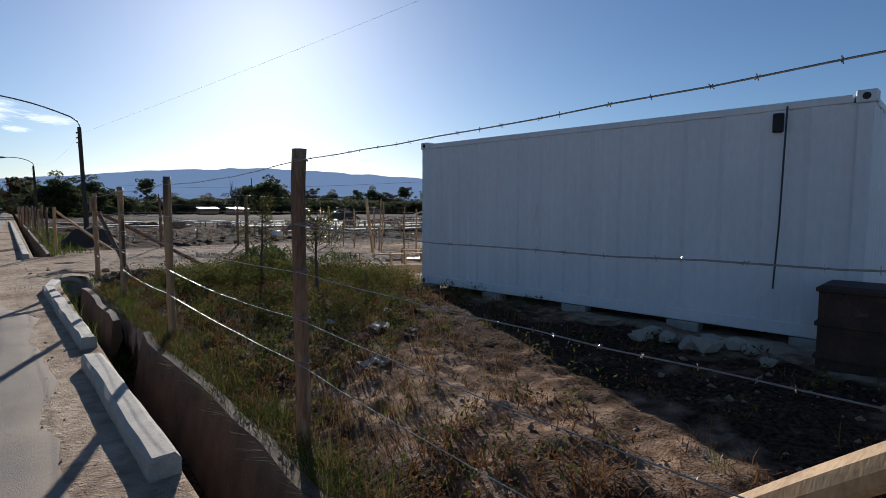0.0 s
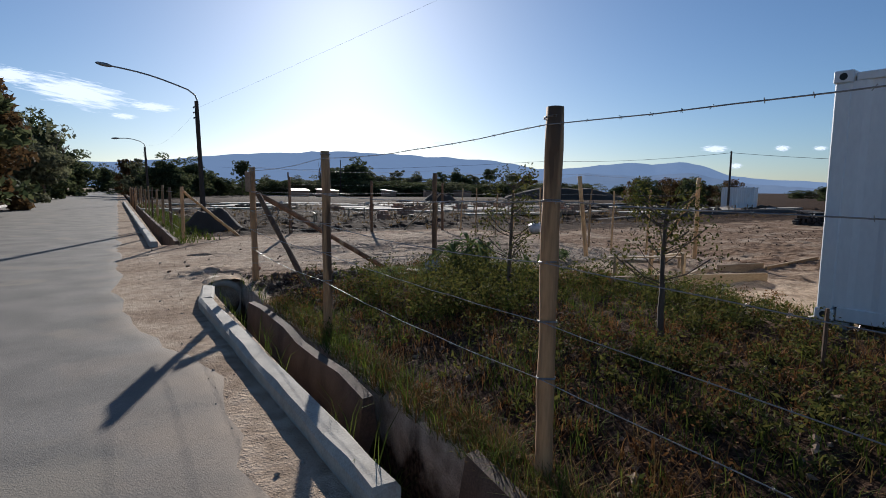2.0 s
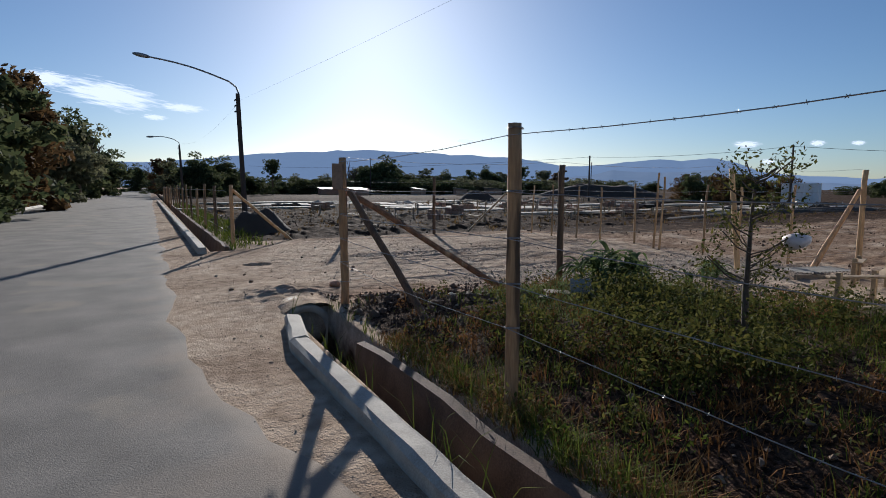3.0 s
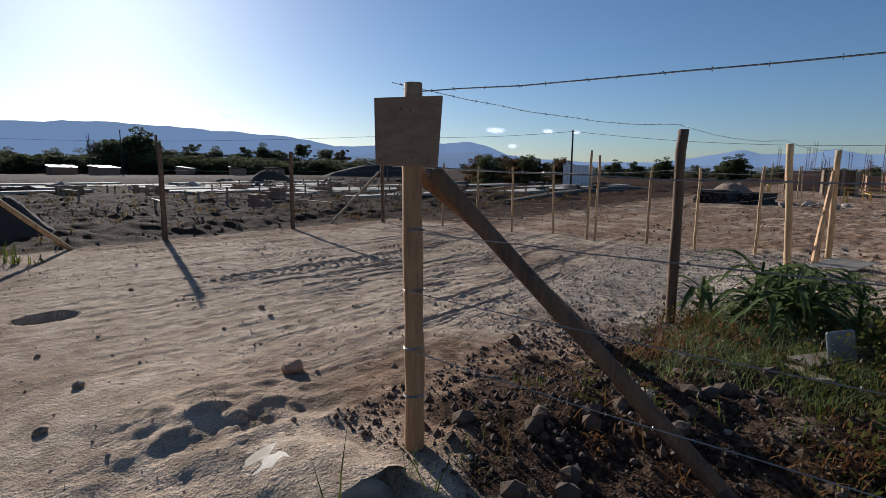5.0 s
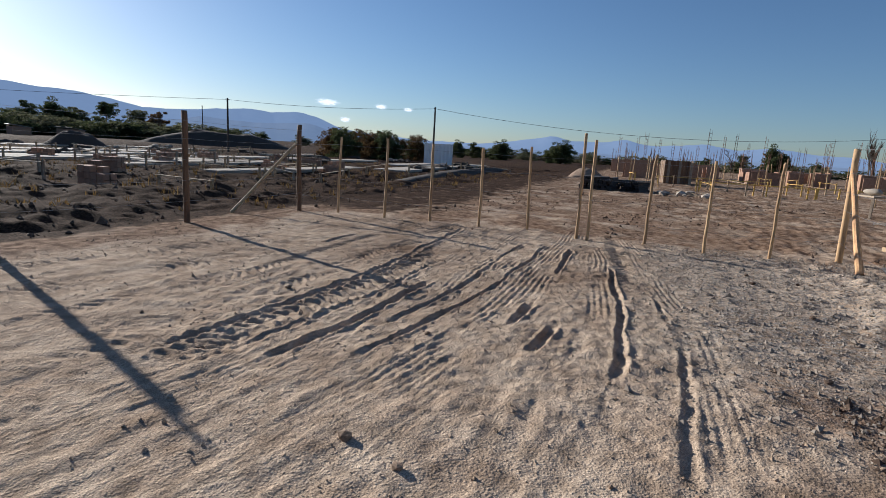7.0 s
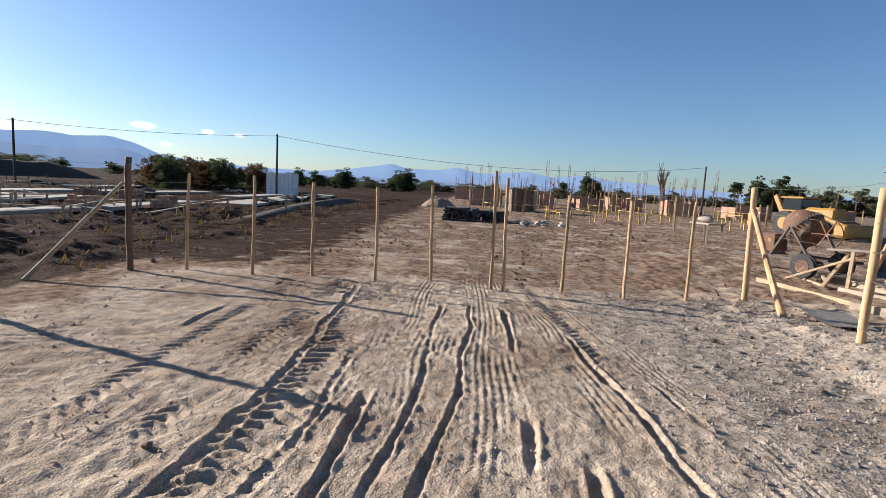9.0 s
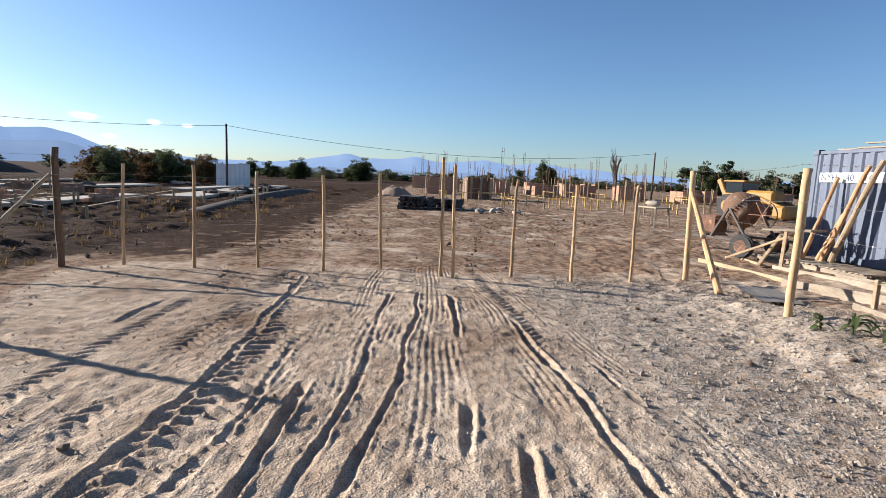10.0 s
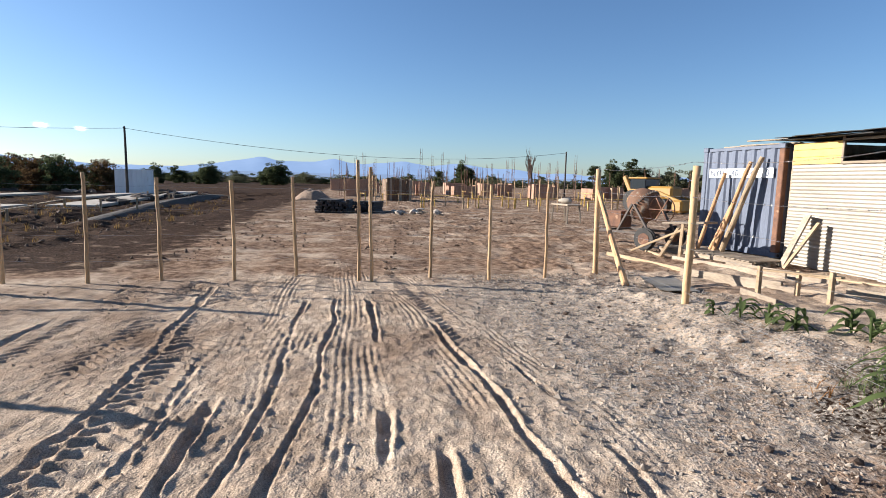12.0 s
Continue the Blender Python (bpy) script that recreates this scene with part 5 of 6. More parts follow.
def utility_pole(x, y, h, label="dark wooden utility pole", lean=(0, 0), r=0.10):
    t = thing("utility_pole", label, "utility pole", (0, 0, 0), 0, "utility poles")
    bm = bmesh.new()
    log(bm, (x, y, -0.3), (x + lean[0], y + lean[1], h), r * 1.2, r * 0.8, int(x), 0.004, 8, 6)
    part("shaft", bm, M_POLEWOOD, t)
    bm = bmesh.new()
    beam(bm, (x + lean[0] - 0.25, y + lean[1], h - 0.15), (x + lean[0] + 0.25, y + lean[1], h - 0.15), 0.06, 0.06)
    part("cross_arm", bm, M_POLEWOOD, t)
    return t


POLES = [(47.5, 59.0, 5.6), (50.9, 36.8, 5.6), (66.2, -8.0, 5.6), (42, 120, 8.0), (95, 108, 8.0)]
for x, y, h in POLES:
    utility_pole(x, y, h)
for a, b, sag in (((47.5, 59.0, 5.45), (50.9, 36.8, 5.45), 0.35), ((50.9, 36.8, 5.45), (66.2, -8.0, 5.45), 1.5), ((20, 140, 6.5), (47.5, 59, 5.45), 0.8)):
    bm = bmesh.new()
    tube(bm, sagging(a, b, sag, 20), 0.016, 4)
    tagged(part("overhead_cable", bm, M_CABLE), "thin black cable slung between utility poles", "cable", "cables")


def street_lamp(x, y, elbow, hx, hy, hz):
    t = thing("street_lamp", "tall dark street lamp with a long curved arm", "street lamp", (0, 0, 0), 0, "street lamps")
    bm = bmesh.new()
    log(bm, (x + 0.15, y, -0.3), (x, y, elbow), 0.13, 0.09, int(y), 0.004, 10, 7)
    part("pole", bm, M_POLEWOOD, t)
    pts = [Vector((x + 0.05, y, elbow - 1.0)), Vector((x + 0.05, y, elbow)), Vector((x - 0.05, y, elbow + 0.28)), Vector((x - 0.35, y, elbow + 0.5))]
    end = Vector((hx, hy, hz))
    for i in range(1, 7):
        pts.append(pts[3].lerp(end, i / 6) + Vector((0, 0, 0.12 * math.sin(math.pi * i / 6))))
    bm = bmesh.new()
    tube(bm, pts, 0.035, 8)
    part("arm", bm, M_PALEMETAL, t)
    bm = bmesh.new()
    d = (end - pts[-3]).normalized()
    m, n = along(end - d * 0.05, end + d * 0.6)
    bmesh.ops.create_uvsphere(bm, u_segments=14, v_segments=8, radius=1, matrix=m @ Matrix.Diagonal((0.14, 0.09, 0.36, 1)))
    part("lamp_head", bm, M_PALEMETAL, t, "", True)
    for k in range(3):
        bm = bmesh.new()
        cyl(bm, (x - 0.12, y - 0.1, elbow - 0.3 - 0.25 * k), (x - 0.12, y + 0.1, elbow - 0.3 - 0.25 * k), 0.035, 8)
        part("insulator", bm, M_DARK, t)
    return t


street_lamp(3.1, 34.9, 5.75, -0.35, 35.6, 7.1)
street_lamp(2.1, 66.0, 5.5, 0.0, 66.0, 6.2)
for a, b, sag in (((3.0, 34.8, 5.2), (2.3, 66, 5.7), 0.6), ((3.1, 34.8, 5.4), (11.6, -16.0, 7.4), 0.25)):
    bm = bmesh.new()
    tube(bm, sagging(a, b, sag, 20), 0.0024, 4)
    tagged(part("overhead_cable", bm, M_CABLE), "thin black cable from the street lamp", "cable", "cables")


# ---- trees ----
def leaf_cloud(centers, n, size, seed, flat=0.6):
    """Verts and faces of many small folded leaves about the given centres (x, y, z, r)."""
    r = np.random.RandomState(seed)
    c = np.array(centers)
    k = r.randint(0, len(c), n)
    d = r.normal(size=(n, 3))
    d /= np.linalg.norm(d, axis=1)[:, None]
    rad = r.uniform(0.45, 1.05, n) ** 0.7
    p = c[k, :3] + d * (c[k, 3] * rad)[:, None] * np.array([1, 1, flat])
    a = r.normal(size=(n, 3))
    a /= np.linalg.norm(a, axis=1)[:, None]
    b = np.cross(a, r.normal(size=(n, 3)))
    b /= np.linalg.norm(b, axis=1)[:, None]
    s = size * r.uniform(0.5, 1.3, n)[:, None]
    v = np.stack([p - a * s, p + b * s * 0.45, p + a * s, p - b * s * 0.45], 1).reshape(-1, 3)
    f = np.arange(4 * n).reshape(n, 4)
    return v, f


def tree_shape(seed, h, w, trunk_h, n_clumps, leaves, leaf, tall=1.0, limbs=7):
    """Trunk with limbs, and a crown of leaf clumps: two meshes."""
    rnd = random.Random(seed)
    bm = bmesh.new()
    log(bm, (0, 0, -0.3), (rnd.uniform(-0.2, 0.2), rnd.uniform(-0.2, 0.2), h * 0.72), 0.035 * h * 0.6, 0.012 * h * 0.5, seed, 0.03, 7, 7)
    clumps = []
    lobes = []
    for i in range(9):
        an = i * 2.4 + rnd.uniform(-0.5, 0.5)
        u = rnd.uniform(0.12, 1.0)
        reach = w * rnd.uniform(0.10, 0.40) * (1.15 - 0.6 * u)
        lobes.append((reach * math.cos(an), reach * math.sin(an), trunk_h + (h - trunk_h) * (0.22 + 0.62 * u), w * rnd.uniform(0.08, 0.19)))
    for i in range(n_clumps):
        lx, ly, lz, lr = lobes[i % len(lobes)]
        x, y, z = lx + rnd.gauss(0, lr * 0.75), ly + rnd.gauss(0, lr * 0.75), max(0.25, lz + rnd.gauss(0, lr * 0.8))
        clumps.append((x, y, min(z, h * 1.05), w * rnd.choice((0.05, 0.07, 0.09, 0.12, 0.15)) * tall))
        if i < limbs:
            log(bm, (0, 0, trunk_h * 0.7 + 0.25 * (z - trunk_h)), (x, y, z), 0.012 * h * 0.5, 0.004 * h * 0.5, seed + i, 0.02, 5, 4)
    for i in range(n_clumps // 5):
        an, rr = rnd.uniform(0, 6.28), w * rnd.uniform(0.1, 0.42)
        clumps.append((rr * math.cos(an), rr * math.sin(an), h * rnd.uniform(0.04, 0.22), w * 0.07))
    v, f = leaf_cloud(clumps, leaves, leaf, seed)
    me_t = bpy.data.meshes.new("trunk")
    bm.to_mesh(me_t)
    bm.free()
    me_t.materials.append(M_BARK)
    me_c = bpy.data.meshes.new("crown")
    me_c.from_pydata(v.tolist(), [], f.tolist())
    return me_t, me_c


def bare_shape(seed, h, w, stems=1):
    rnd = random.Random(seed)
    bm = bmesh.new()

    def grow_branch(p, d, ln, r, depth):
        q = p + d * ln
        tube(bm, [p, p.lerp(q, 0.5) + Vector((rnd.uniform(-1, 1), rnd.uniform(-1, 1), 0)) * ln * 0.05, q], r, 4)
        if depth:
            for _ in range(4):
                e = (d + Vector((rnd.uniform(-w, w), rnd.uniform(-w, w), rnd.uniform(-0.1, 0.3)))).normalized()
                grow_branch(p.lerp(q, rnd.uniform(0.35, 1)), e, ln * rnd.uniform(0.45, 0.7), r * 0.55, depth - 1)
    for s in range(stems):
        grow_branch(Vector((rnd.uniform(-0.5, 0.5), 0, -0.2)), Vector((rnd.uniform(-0.1, 0.1), rnd.uniform(-0.1, 0.1), 1)).normalized(), h * 0.45, h * 0.014, 4)
    me = bpy.data.meshes.new("bough")
    bm.to_mesh(me)
    bm.free()
    me.materials.append(M_BARK)
    return me


def with_mat(me, m):
    c = me.copy()
    c.materials.clear()
    c.materials.append(m)
    return c


SHAPES = [tree_shape(1, 7.0, 8.0, 0.5, 150, 15000, 0.22), tree_shape(2, 7, 7.0, 0.5, 140, 14000, 0.21), tree_shape(3, 7, 5.0, 0.6, 100, 8000, 0.17), tree_shape(4, 4, 6.5, 0.1, 130, 8000, 0.15)]
CROWNS = {}


def tree(x, y, h, wide, shape, leaf, label, turn=0.0, name="tree"):
    t = new(name)
    base_h = 4.0 if shape == 3 else 7.0
    k = h / base_h
    t.matrix_world = pose(x, y, 0, 0, 0, turn) @ Matrix.Diagonal((k * wide, k * wide, k, 1))
    tagged(t, label, "bush" if name == "bush" else "tree", "bushes" if name == "bush" else "trees")
    trunk, crown = SHAPES[shape]
    o = new("trunk", trunk)
    o.parent = t
    key = (shape, leaf.name)
    if key not in CROWNS:
        CROWNS[key] = with_mat(crown, leaf)
    o = new("crown", CROWNS[key])
    o.parent = t


def at_az(az, d, ox=0.0, oy=10.0):
    return ox + d * math.sin(radians(az)), oy + d * math.cos(radians(az))


DK, OL, AU = "dark green leafy tree in the distance", "olive green tree in the distance", "tree with reddish autumn leaves beside the street"
# street trees
for x, y, h, w, s, lf, lb in ((-10.2, 36, 5.8, 1.15, 0, L_TREE, "dense dark tree beside the street"), (-10.0, 43, 6.6, 1.1, 1, L_TREE, "dense dark tree beside the street"), (-10.4, 51, 7.4, 1.0, 0, L_AUTUMN, AU), (-10.3, 60, 8.0, 0.9, 2, L_AUTUMN, AU), (-9.8, 72, 7.5, 1.0, 1, L_OLIVE, "olive green tree beside the street"), (-9.8, 90, 7.5, 1.0, 0, L_TREE, "dense dark tree beside the street"), (-10, 120, 8, 1.1, 1, L_TREE, "dense dark tree beside the street"), (-13, 30, 6.0, 1.2, 1, L_TREE, "dense dark tree beside the street"),
                          (1.5, 128, 6.8, 0.9, 2, L_AUTUMN, AU), (3.5, 112, 5.5, 0.9, 1, L_OLIVE, OL), (-3, 230, 8, 1.4, 0, L_TREE, DK), (-14, 200, 9, 1.4, 1, L_TREE, DK), (6, 210, 8, 1.4, 0, L_TREE, DK)):
    tree(x, y, h * (1.35 if x < -5 else 1.1), w, s, lf, lb, (x * 77 + y * 31) % 360)
rt = random.Random(77)
for az, d, h, w, s, lf in ((3.8, 90, 5.2, 1.2, 0, L_TREE), (6.2, 110, 5.6, 1.3, 0, L_TREE), (8.5, 120, 4.2, 1.4, 1, L_TREE), (10.9, 118, 6.6, 0.75, 2, L_TREE), (13.5, 150, 4, 1.5, 0, L_OLIVE), (16.0, 160, 4.2, 1.6, 0, L_OLIVE), (19.5, 150, 6.0, 1.2, 1, L_OLIVE), (22.0, 140, 7.6, 1.3, 0, L_TREE), (24.0, 150, 6, 1.2, 0, L_OLIVE), (26.3, 150, 5.6, 1.2, 1, L_OLIVE), (28.6, 155, 5.2, 1.3, 0, L_OLIVE), (31.2, 160, 5.6, 1.3, 1, L_TREE), (33.5, 160, 6.2, 1.1, 0, L_TREE), (35.0, 165, 5.2, 1.3, 1, L_OLIVE), (36.8, 150, 6.8, 1.0, 2, L_TREE), (39.2, 165, 6.2, 1.1, 2, L_OLIVE), (40.6, 170, 5.6, 1.2, 1, L_AUTUMN), (43, 200, 4, 1.6, 0, L_TREE), (46, 210, 3.6, 1.6, 0, L_OLIVE), (50, 220, 3.4, 1.8, 0, L_TREE), (54, 220, 3.2, 1.8, 1, L_OLIVE), (58, 210, 3.5, 1.6, 0, L_TREE)):
    x, y = at_az(az, d)
    tree(x, y, h * 1.2, w, s, lf, DK if lf is L_TREE else OL, rt.uniform(0, 360))
for az, d, h, w, s, lf in ((71.5, 130, 3.5, 1.2, 0, L_TREE), (73.6, 140, 3.4, 1.3, 1, L_TREE), (76.3, 130, 4.0, 1.3, 0, L_TREE), (79, 190, 3.2, 1.8, 1, L_OLIVE), (82.6, 130, 4.6, 1.5, 0, L_TREE), (85, 220, 3.6, 1.6, 1, L_OLIVE), (92, 230, 3.6, 1.8, 0, L_OLIVE), (96, 230, 4.0, 1.6, 1, L_TREE), (99.3, 160, 4.6, 1.0, 2, L_TREE), (101.9, 150, 6.4, 0.95, 0, L_TREE), (105, 220, 4, 1.6, 0, L_OLIVE), (110, 220, 4, 1.6, 1, L_OLIVE), (115.2, 150, 6.6, 0.8, 2, L_TREE), (117.3, 140, 6.6, 1.0, 0, L_TREE), (119.3, 150, 7.5, 1.0, 1, L_TREE), (122.5, 150, 5.4, 1.2, 0, L_OLIVE), (125, 150, 5.4, 1.3, 1, L_OLIVE), (128, 140, 5.4, 1.3, 0, L_OLIVE), (131, 150, 6, 1.3, 1, L_TREE), (135, 150, 6, 1.3, 0, L_TREE)):
    x, y = at_az(az, d, 2.1, 18.4)
    tree(x, y, h + 0.4, w, s, lf, DK if lf is L_TREE else OL, rt.uniform(0, 360))
# heap of cut brush
for k in range(9):
    az = 58.5 + k * 1.15
    x, y = at_az(az, 62 + rt.uniform(-4, 4), 2.1, 18.4)
    tree(x, y, rt.uniform(2.3, 3.0), 0.9, 3, L_TREE if k % 2 else L_AUTUMN, "dark thicket of cut brush on the building site", rt.uniform(0, 360), "bush")
for k in range(62):
    x, y = at_az(1 + k * 0.75, 140 + rt.uniform(-8, 8))
    tree(x, y, rt.uniform(1.8, 3.6), 2.3, 3, L_OLIVE if k % 2 else L_TREE, "low scrub at the field edge", rt.uniform(0, 360), "bush")
for k in range(30):
    x, y = at_az(68 + k * 2.2, 175 + rt.uniform(-12, 12), 2.1, 18.4)
    tree(x, y, rt.uniform(1.6, 2.8), 2.6, 3, L_OLIVE if k % 3 else L_TREE, "low scrub at the field edge", rt.uniform(0, 360), "bush")
BARE = [bare_shape(1, 7, 0.8), bare_shape(2, 9, 0.28, 3), bare_shape(3, 6, 0.6)]
for k, (az, d, ox, oy, s, sc) in enumerate(((-11.5, 42, 0, 8, 0, 1.05), (-5.5, 70, 0, 8, 0, 1.2), (0.3, 122, 0, 8, 0, 1.0), (18.8, 145, 0, 8, 1, 0.9), (19.6, 147, 0, 8, 2, 1.1), (28, 150, 0, 8, 2, 1.0), (40.2, 160, 0, 8, 1, 0.75), (98.5, 150, 2.1, 18.4, 0, 1.0), (108.9, 150, 2.1, 18.4, 1, 1.2), (120.5, 150, 2.1, 18.4, 2, 1.3), (121.6, 152, 2.1, 18.4, 0, 1.0), (113.5, 160, 2.1, 18.4, 2, 1.1))):
    x, y = at_az(az, d, ox, oy)
    t = tagged(new("bare_tree"), "leafless tree with thin grey branches", "tree", "bare trees")
    t.matrix_world = pose(x, y, 0, 0, 0, k * 50) @ Matrix.Diagonal((sc, sc, sc, 1))
    o = new("bough", BARE[s])
    o.parent = t

# far low houses with pale roofs
for k, (az, d) in enumerate(((16.5, 120), (19.5, 112), (26, 125), (30.5, 120), (34, 130))):
    x, y = at_az(az, d)
    t = thing("farm_shed", "low farm shed with a pale tin roof far off", "shed", (x, y, 0), k * 23, "farm sheds")
    bm = bmesh.new()
    box(bm, 4, 2.5, 1.3, pose(0, 0, 0.65), 0.02)
    part("wall", bm, M_BRICK, t)
    bm = bmesh.new()
    box(bm, 4.3, 2.9, 0.1, pose(0, 0, 1.42, 8), 0.02)
    part("roof", bm, M_ZINC, t)


# ---- mountains and clouds ----
def ridge(name, label, table, dist, material, seed, rough):
    azs = np.linspace(table[0][0], table[-1][0], 420)
    el = np.interp(azs, [a for a, _ in table], [e for _, e in table])
    verts, faces = [], []
    for i, (a, e) in enumerate(zip(azs, el)):
        n = noise.fractal(Vector((a * 0.35, seed, 0)), 0.9, 2.1, 6) * rough
        for j, u in enumerate((0, 0.35, 0.7, 1.0)):
            d = dist - 500 * (1 - u)
            z = d * math.tan(radians(max(0.05, e + n))) * u ** 0.8 * (1 + 0.1 * noise.fractal(Vector((a * 0.5, seed + u * 3, 2)), 0.9, 2, 4) * (u < 1)) - 20 * (u == 0)
            verts.append((d * math.sin(radians(a)), 12 + d * math.cos(radians(a)), z))
        if i:
            for j in range(3):
                b = (i - 1) * 4 + j
                faces.append((b, b + 4, b + 5, b + 1))
    return tagged(raw(name, verts, faces, material, True), label, "mountains", kind="structure")


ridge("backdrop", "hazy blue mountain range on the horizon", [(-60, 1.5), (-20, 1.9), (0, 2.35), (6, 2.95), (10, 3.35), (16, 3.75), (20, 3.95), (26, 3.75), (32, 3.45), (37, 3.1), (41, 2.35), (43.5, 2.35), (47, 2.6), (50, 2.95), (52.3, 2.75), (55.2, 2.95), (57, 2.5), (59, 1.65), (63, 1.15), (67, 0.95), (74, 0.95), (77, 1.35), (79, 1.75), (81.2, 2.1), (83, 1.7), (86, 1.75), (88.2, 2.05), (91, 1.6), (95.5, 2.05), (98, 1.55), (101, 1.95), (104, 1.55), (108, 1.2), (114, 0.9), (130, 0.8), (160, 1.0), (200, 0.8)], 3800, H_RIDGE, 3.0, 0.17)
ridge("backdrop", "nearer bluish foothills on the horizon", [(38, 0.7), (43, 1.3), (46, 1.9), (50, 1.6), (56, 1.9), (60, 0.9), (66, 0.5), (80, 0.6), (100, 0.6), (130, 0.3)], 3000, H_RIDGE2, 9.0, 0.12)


def cloud_mat():
    m = bpy.data.materials.new("thin cloud")
    m.use_nodes = True
    t = m.node_tree
    n, l = t.nodes, t.links
    n.remove(n["Principled BSDF"])
    # emission gives the cloud its brightness in place of sunlight
    em = n.new("ShaderNodeEmission")
    em.inputs[0].default_value, em.inputs[1].default_value = (0.95, 0.97, 1.0, 1), 0.85
    tr = n.new("ShaderNodeBsdfTransparent")
    tc = n.new("ShaderNodeTexCoord")
    mp = n.new("ShaderNodeMapping")
    mp.inputs["Scale"].default_value = (1.2, 3.0, 1)
    nz = n.new("ShaderNodeTexNoise")
    nz.inputs["Scale"].default_value, nz.inputs["Detail"].default_value = 2.0, 8
    l.new(tc.outputs["Object"], mp.inputs[0]), l.new(mp.outputs[0], nz.inputs["Vector"])
    ln = n.new("ShaderNodeVectorMath")
    ln.operation = 'LENGTH'
    l.new(tc.outputs["Object"], ln.inputs[0])
    su = n.new("ShaderNodeMath")
    su.operation = 'SUBTRACT'
    l.new(nz.outputs["Fac"], su.inputs[0])
    ml = n.new("ShaderNodeMath")
    ml.operation = 'MULTIPLY'
    ml.inputs[1].default_value = 0.62
    l.new(ln.outputs["Value"], ml.inputs[0]), l.new(ml.outputs[0], su.inputs[1])
    r = n.new("ShaderNodeMapRange")
    r.inputs["From Min"].default_value, r.inputs["From Max"].default_value = -0.04, 0.22
    l.new(su.outputs[0], r.inputs[0])
    mx = n.new("ShaderNodeMixShader")
    l.new(r.outputs[0], mx.inputs[0]), l.new(tr.outputs[0], mx.inputs[1]), l.new(em.outputs[0], mx.inputs[2])
    l.new(mx.outputs[0], n["Material Output"].inputs[0])
    return m


M_CLOUD = cloud_mat()
for k, (az, el, w, h) in enumerate(((-2.5, 8.1, 9.0, 1.8), (3.2, 7.4, 4.5, 0.6), (0.8, 6.4, 2.4, 0.4), (57.8, 4.1, 2.6, 0.5), (63.2, 4.0, 1.4, 0.4), (66, 3.9, 1.2, 0.3), (59.6, 2.5, 1.3, 0.4), (31, 4.9, 2.2, 0.3), (-7, 9.0, 4.0, 1.0))):
    c = Vector((*at_az(az, 3400, 0, 12), 1.5 + 3400 * math.tan(radians(el))))
    me = bpy.data.meshes.new("cloud")
    me.from_pydata([(-1, -1, 0), (1, -1, 0), (1, 1, 0), (-1, 1, 0)], [], [(0, 1, 2, 3)])
    me.materials.append(M_CLOUD)
    o = tagged(new("backdrop_cloud", me), "thin white wisp of cloud in the blue sky", "cloud", kind="structure")
    o.matrix_world = look(c, (0, 12, 1.5), 8 if k == 0 else 3) @ Matrix.Diagonal((3400 * math.tan(radians(w / 2)), 3400 * math.tan(radians(h / 2)) * 1.6, 1, 1))


# ---- weeds, grass, litter ----
def blades(n, area, h, w, seed, lean, per, mask=None):
    """Verts and faces of bent grass blades standing in tufts."""
    r = np.random.RandomState(seed)
    x = r.uniform(area[0], area[1], n)
    y = r.uniform(area[2], area[3], n)
    if mask is not None:
        keep = mask(x, y, r)
        x, y = x[keep], y[keep]
    th = h * r.uniform(0.4, 1.25, len(x))
    x, y, th = np.repeat(x, per), np.repeat(y, per), np.repeat(th, per)
    k = len(x)
    x, y = x + r.normal(0, 0.05, k), y + r.normal(0, 0.05, k)
    z = ground_height(x, y) - 0.01
    an = r.uniform(0, 6.283, k)
    ln = lean * r.uniform(0.2, 1.4, k) * th
    hh = th * r.uniform(0.5, 1.1, k)
    dx, dy = np.cos(an), np.sin(an)
    sx, sy = -dy * w * 0.5, dx * w * 0.5
    v = np.stack([
        np.stack([x - sx, y - sy, z], -1), np.stack([x + sx, y + sy, z], -1),
        np.stack([x + dx * ln * 0.35 + sx * 0.8, y + dy * ln * 0.35 + sy * 0.8, z + hh * 0.6], -1), np.stack([x + dx * ln * 0.35 - sx * 0.8, y + dy * ln * 0.35 - sy * 0.8, z + hh * 0.6], -1),
        np.stack([x + dx * ln, y + dy * ln, z + hh], -1)], 1).reshape(-1, 3)
    b = np.arange(k)[:, None] * 5
    quads = (b + np.array([[0, 1, 2, 3]])).tolist()
    tris = (b + np.array([[3, 2, 4]])).tolist()
    return v.tolist(), quads + tris


def patch_mask(scale, seed, cut):
    def f(x, y, r):
        bare = np.exp(-((x - 3.3) ** 2 / 1.6 + (y - 4.2) ** 2 / 3.0))
        ok = (r.uniform(0, 1, len(x)) > bare * 0.85) & (value_noise(x * scale, y * scale, seed) + r.uniform(-0.35, 0.35, len(x)) > cut)
        ax, ay = x - 5.81, y - 8.79
        u, v = ax * U.x + ay * U.y, ax * V.x + ay * V.y
        ok = ok & ~((x > 2.6 + (y - 2.0) * 0.38) & (y < 7.2) & (r.uniform(0, 1, len(x)) > 0.08))
        return ok & ~((u > -0.2) & (u < 6.3) & (v > -0.9 * (u > 3)) & (v < 2.6)) & ~((x < 1.36) & (y < 15.6)) & ~((x > 5.0) & (y > 12.6) & (r.uniform(0, 1, len(x)) > 0.06)) & ~((x > 3.2) & (y > 15.0)) & ~((x < 3.4) & (y > 13.7) & (r.uniform(0, 1, len(x)) > 0.12))
    return f


AREA = (1.36, 6.6, 1.6, 15.3)


def stuff(name, vf, material, label):
    return tagged(raw(name, vf[0], vf[1], material), label, "plants", kind="stuff")


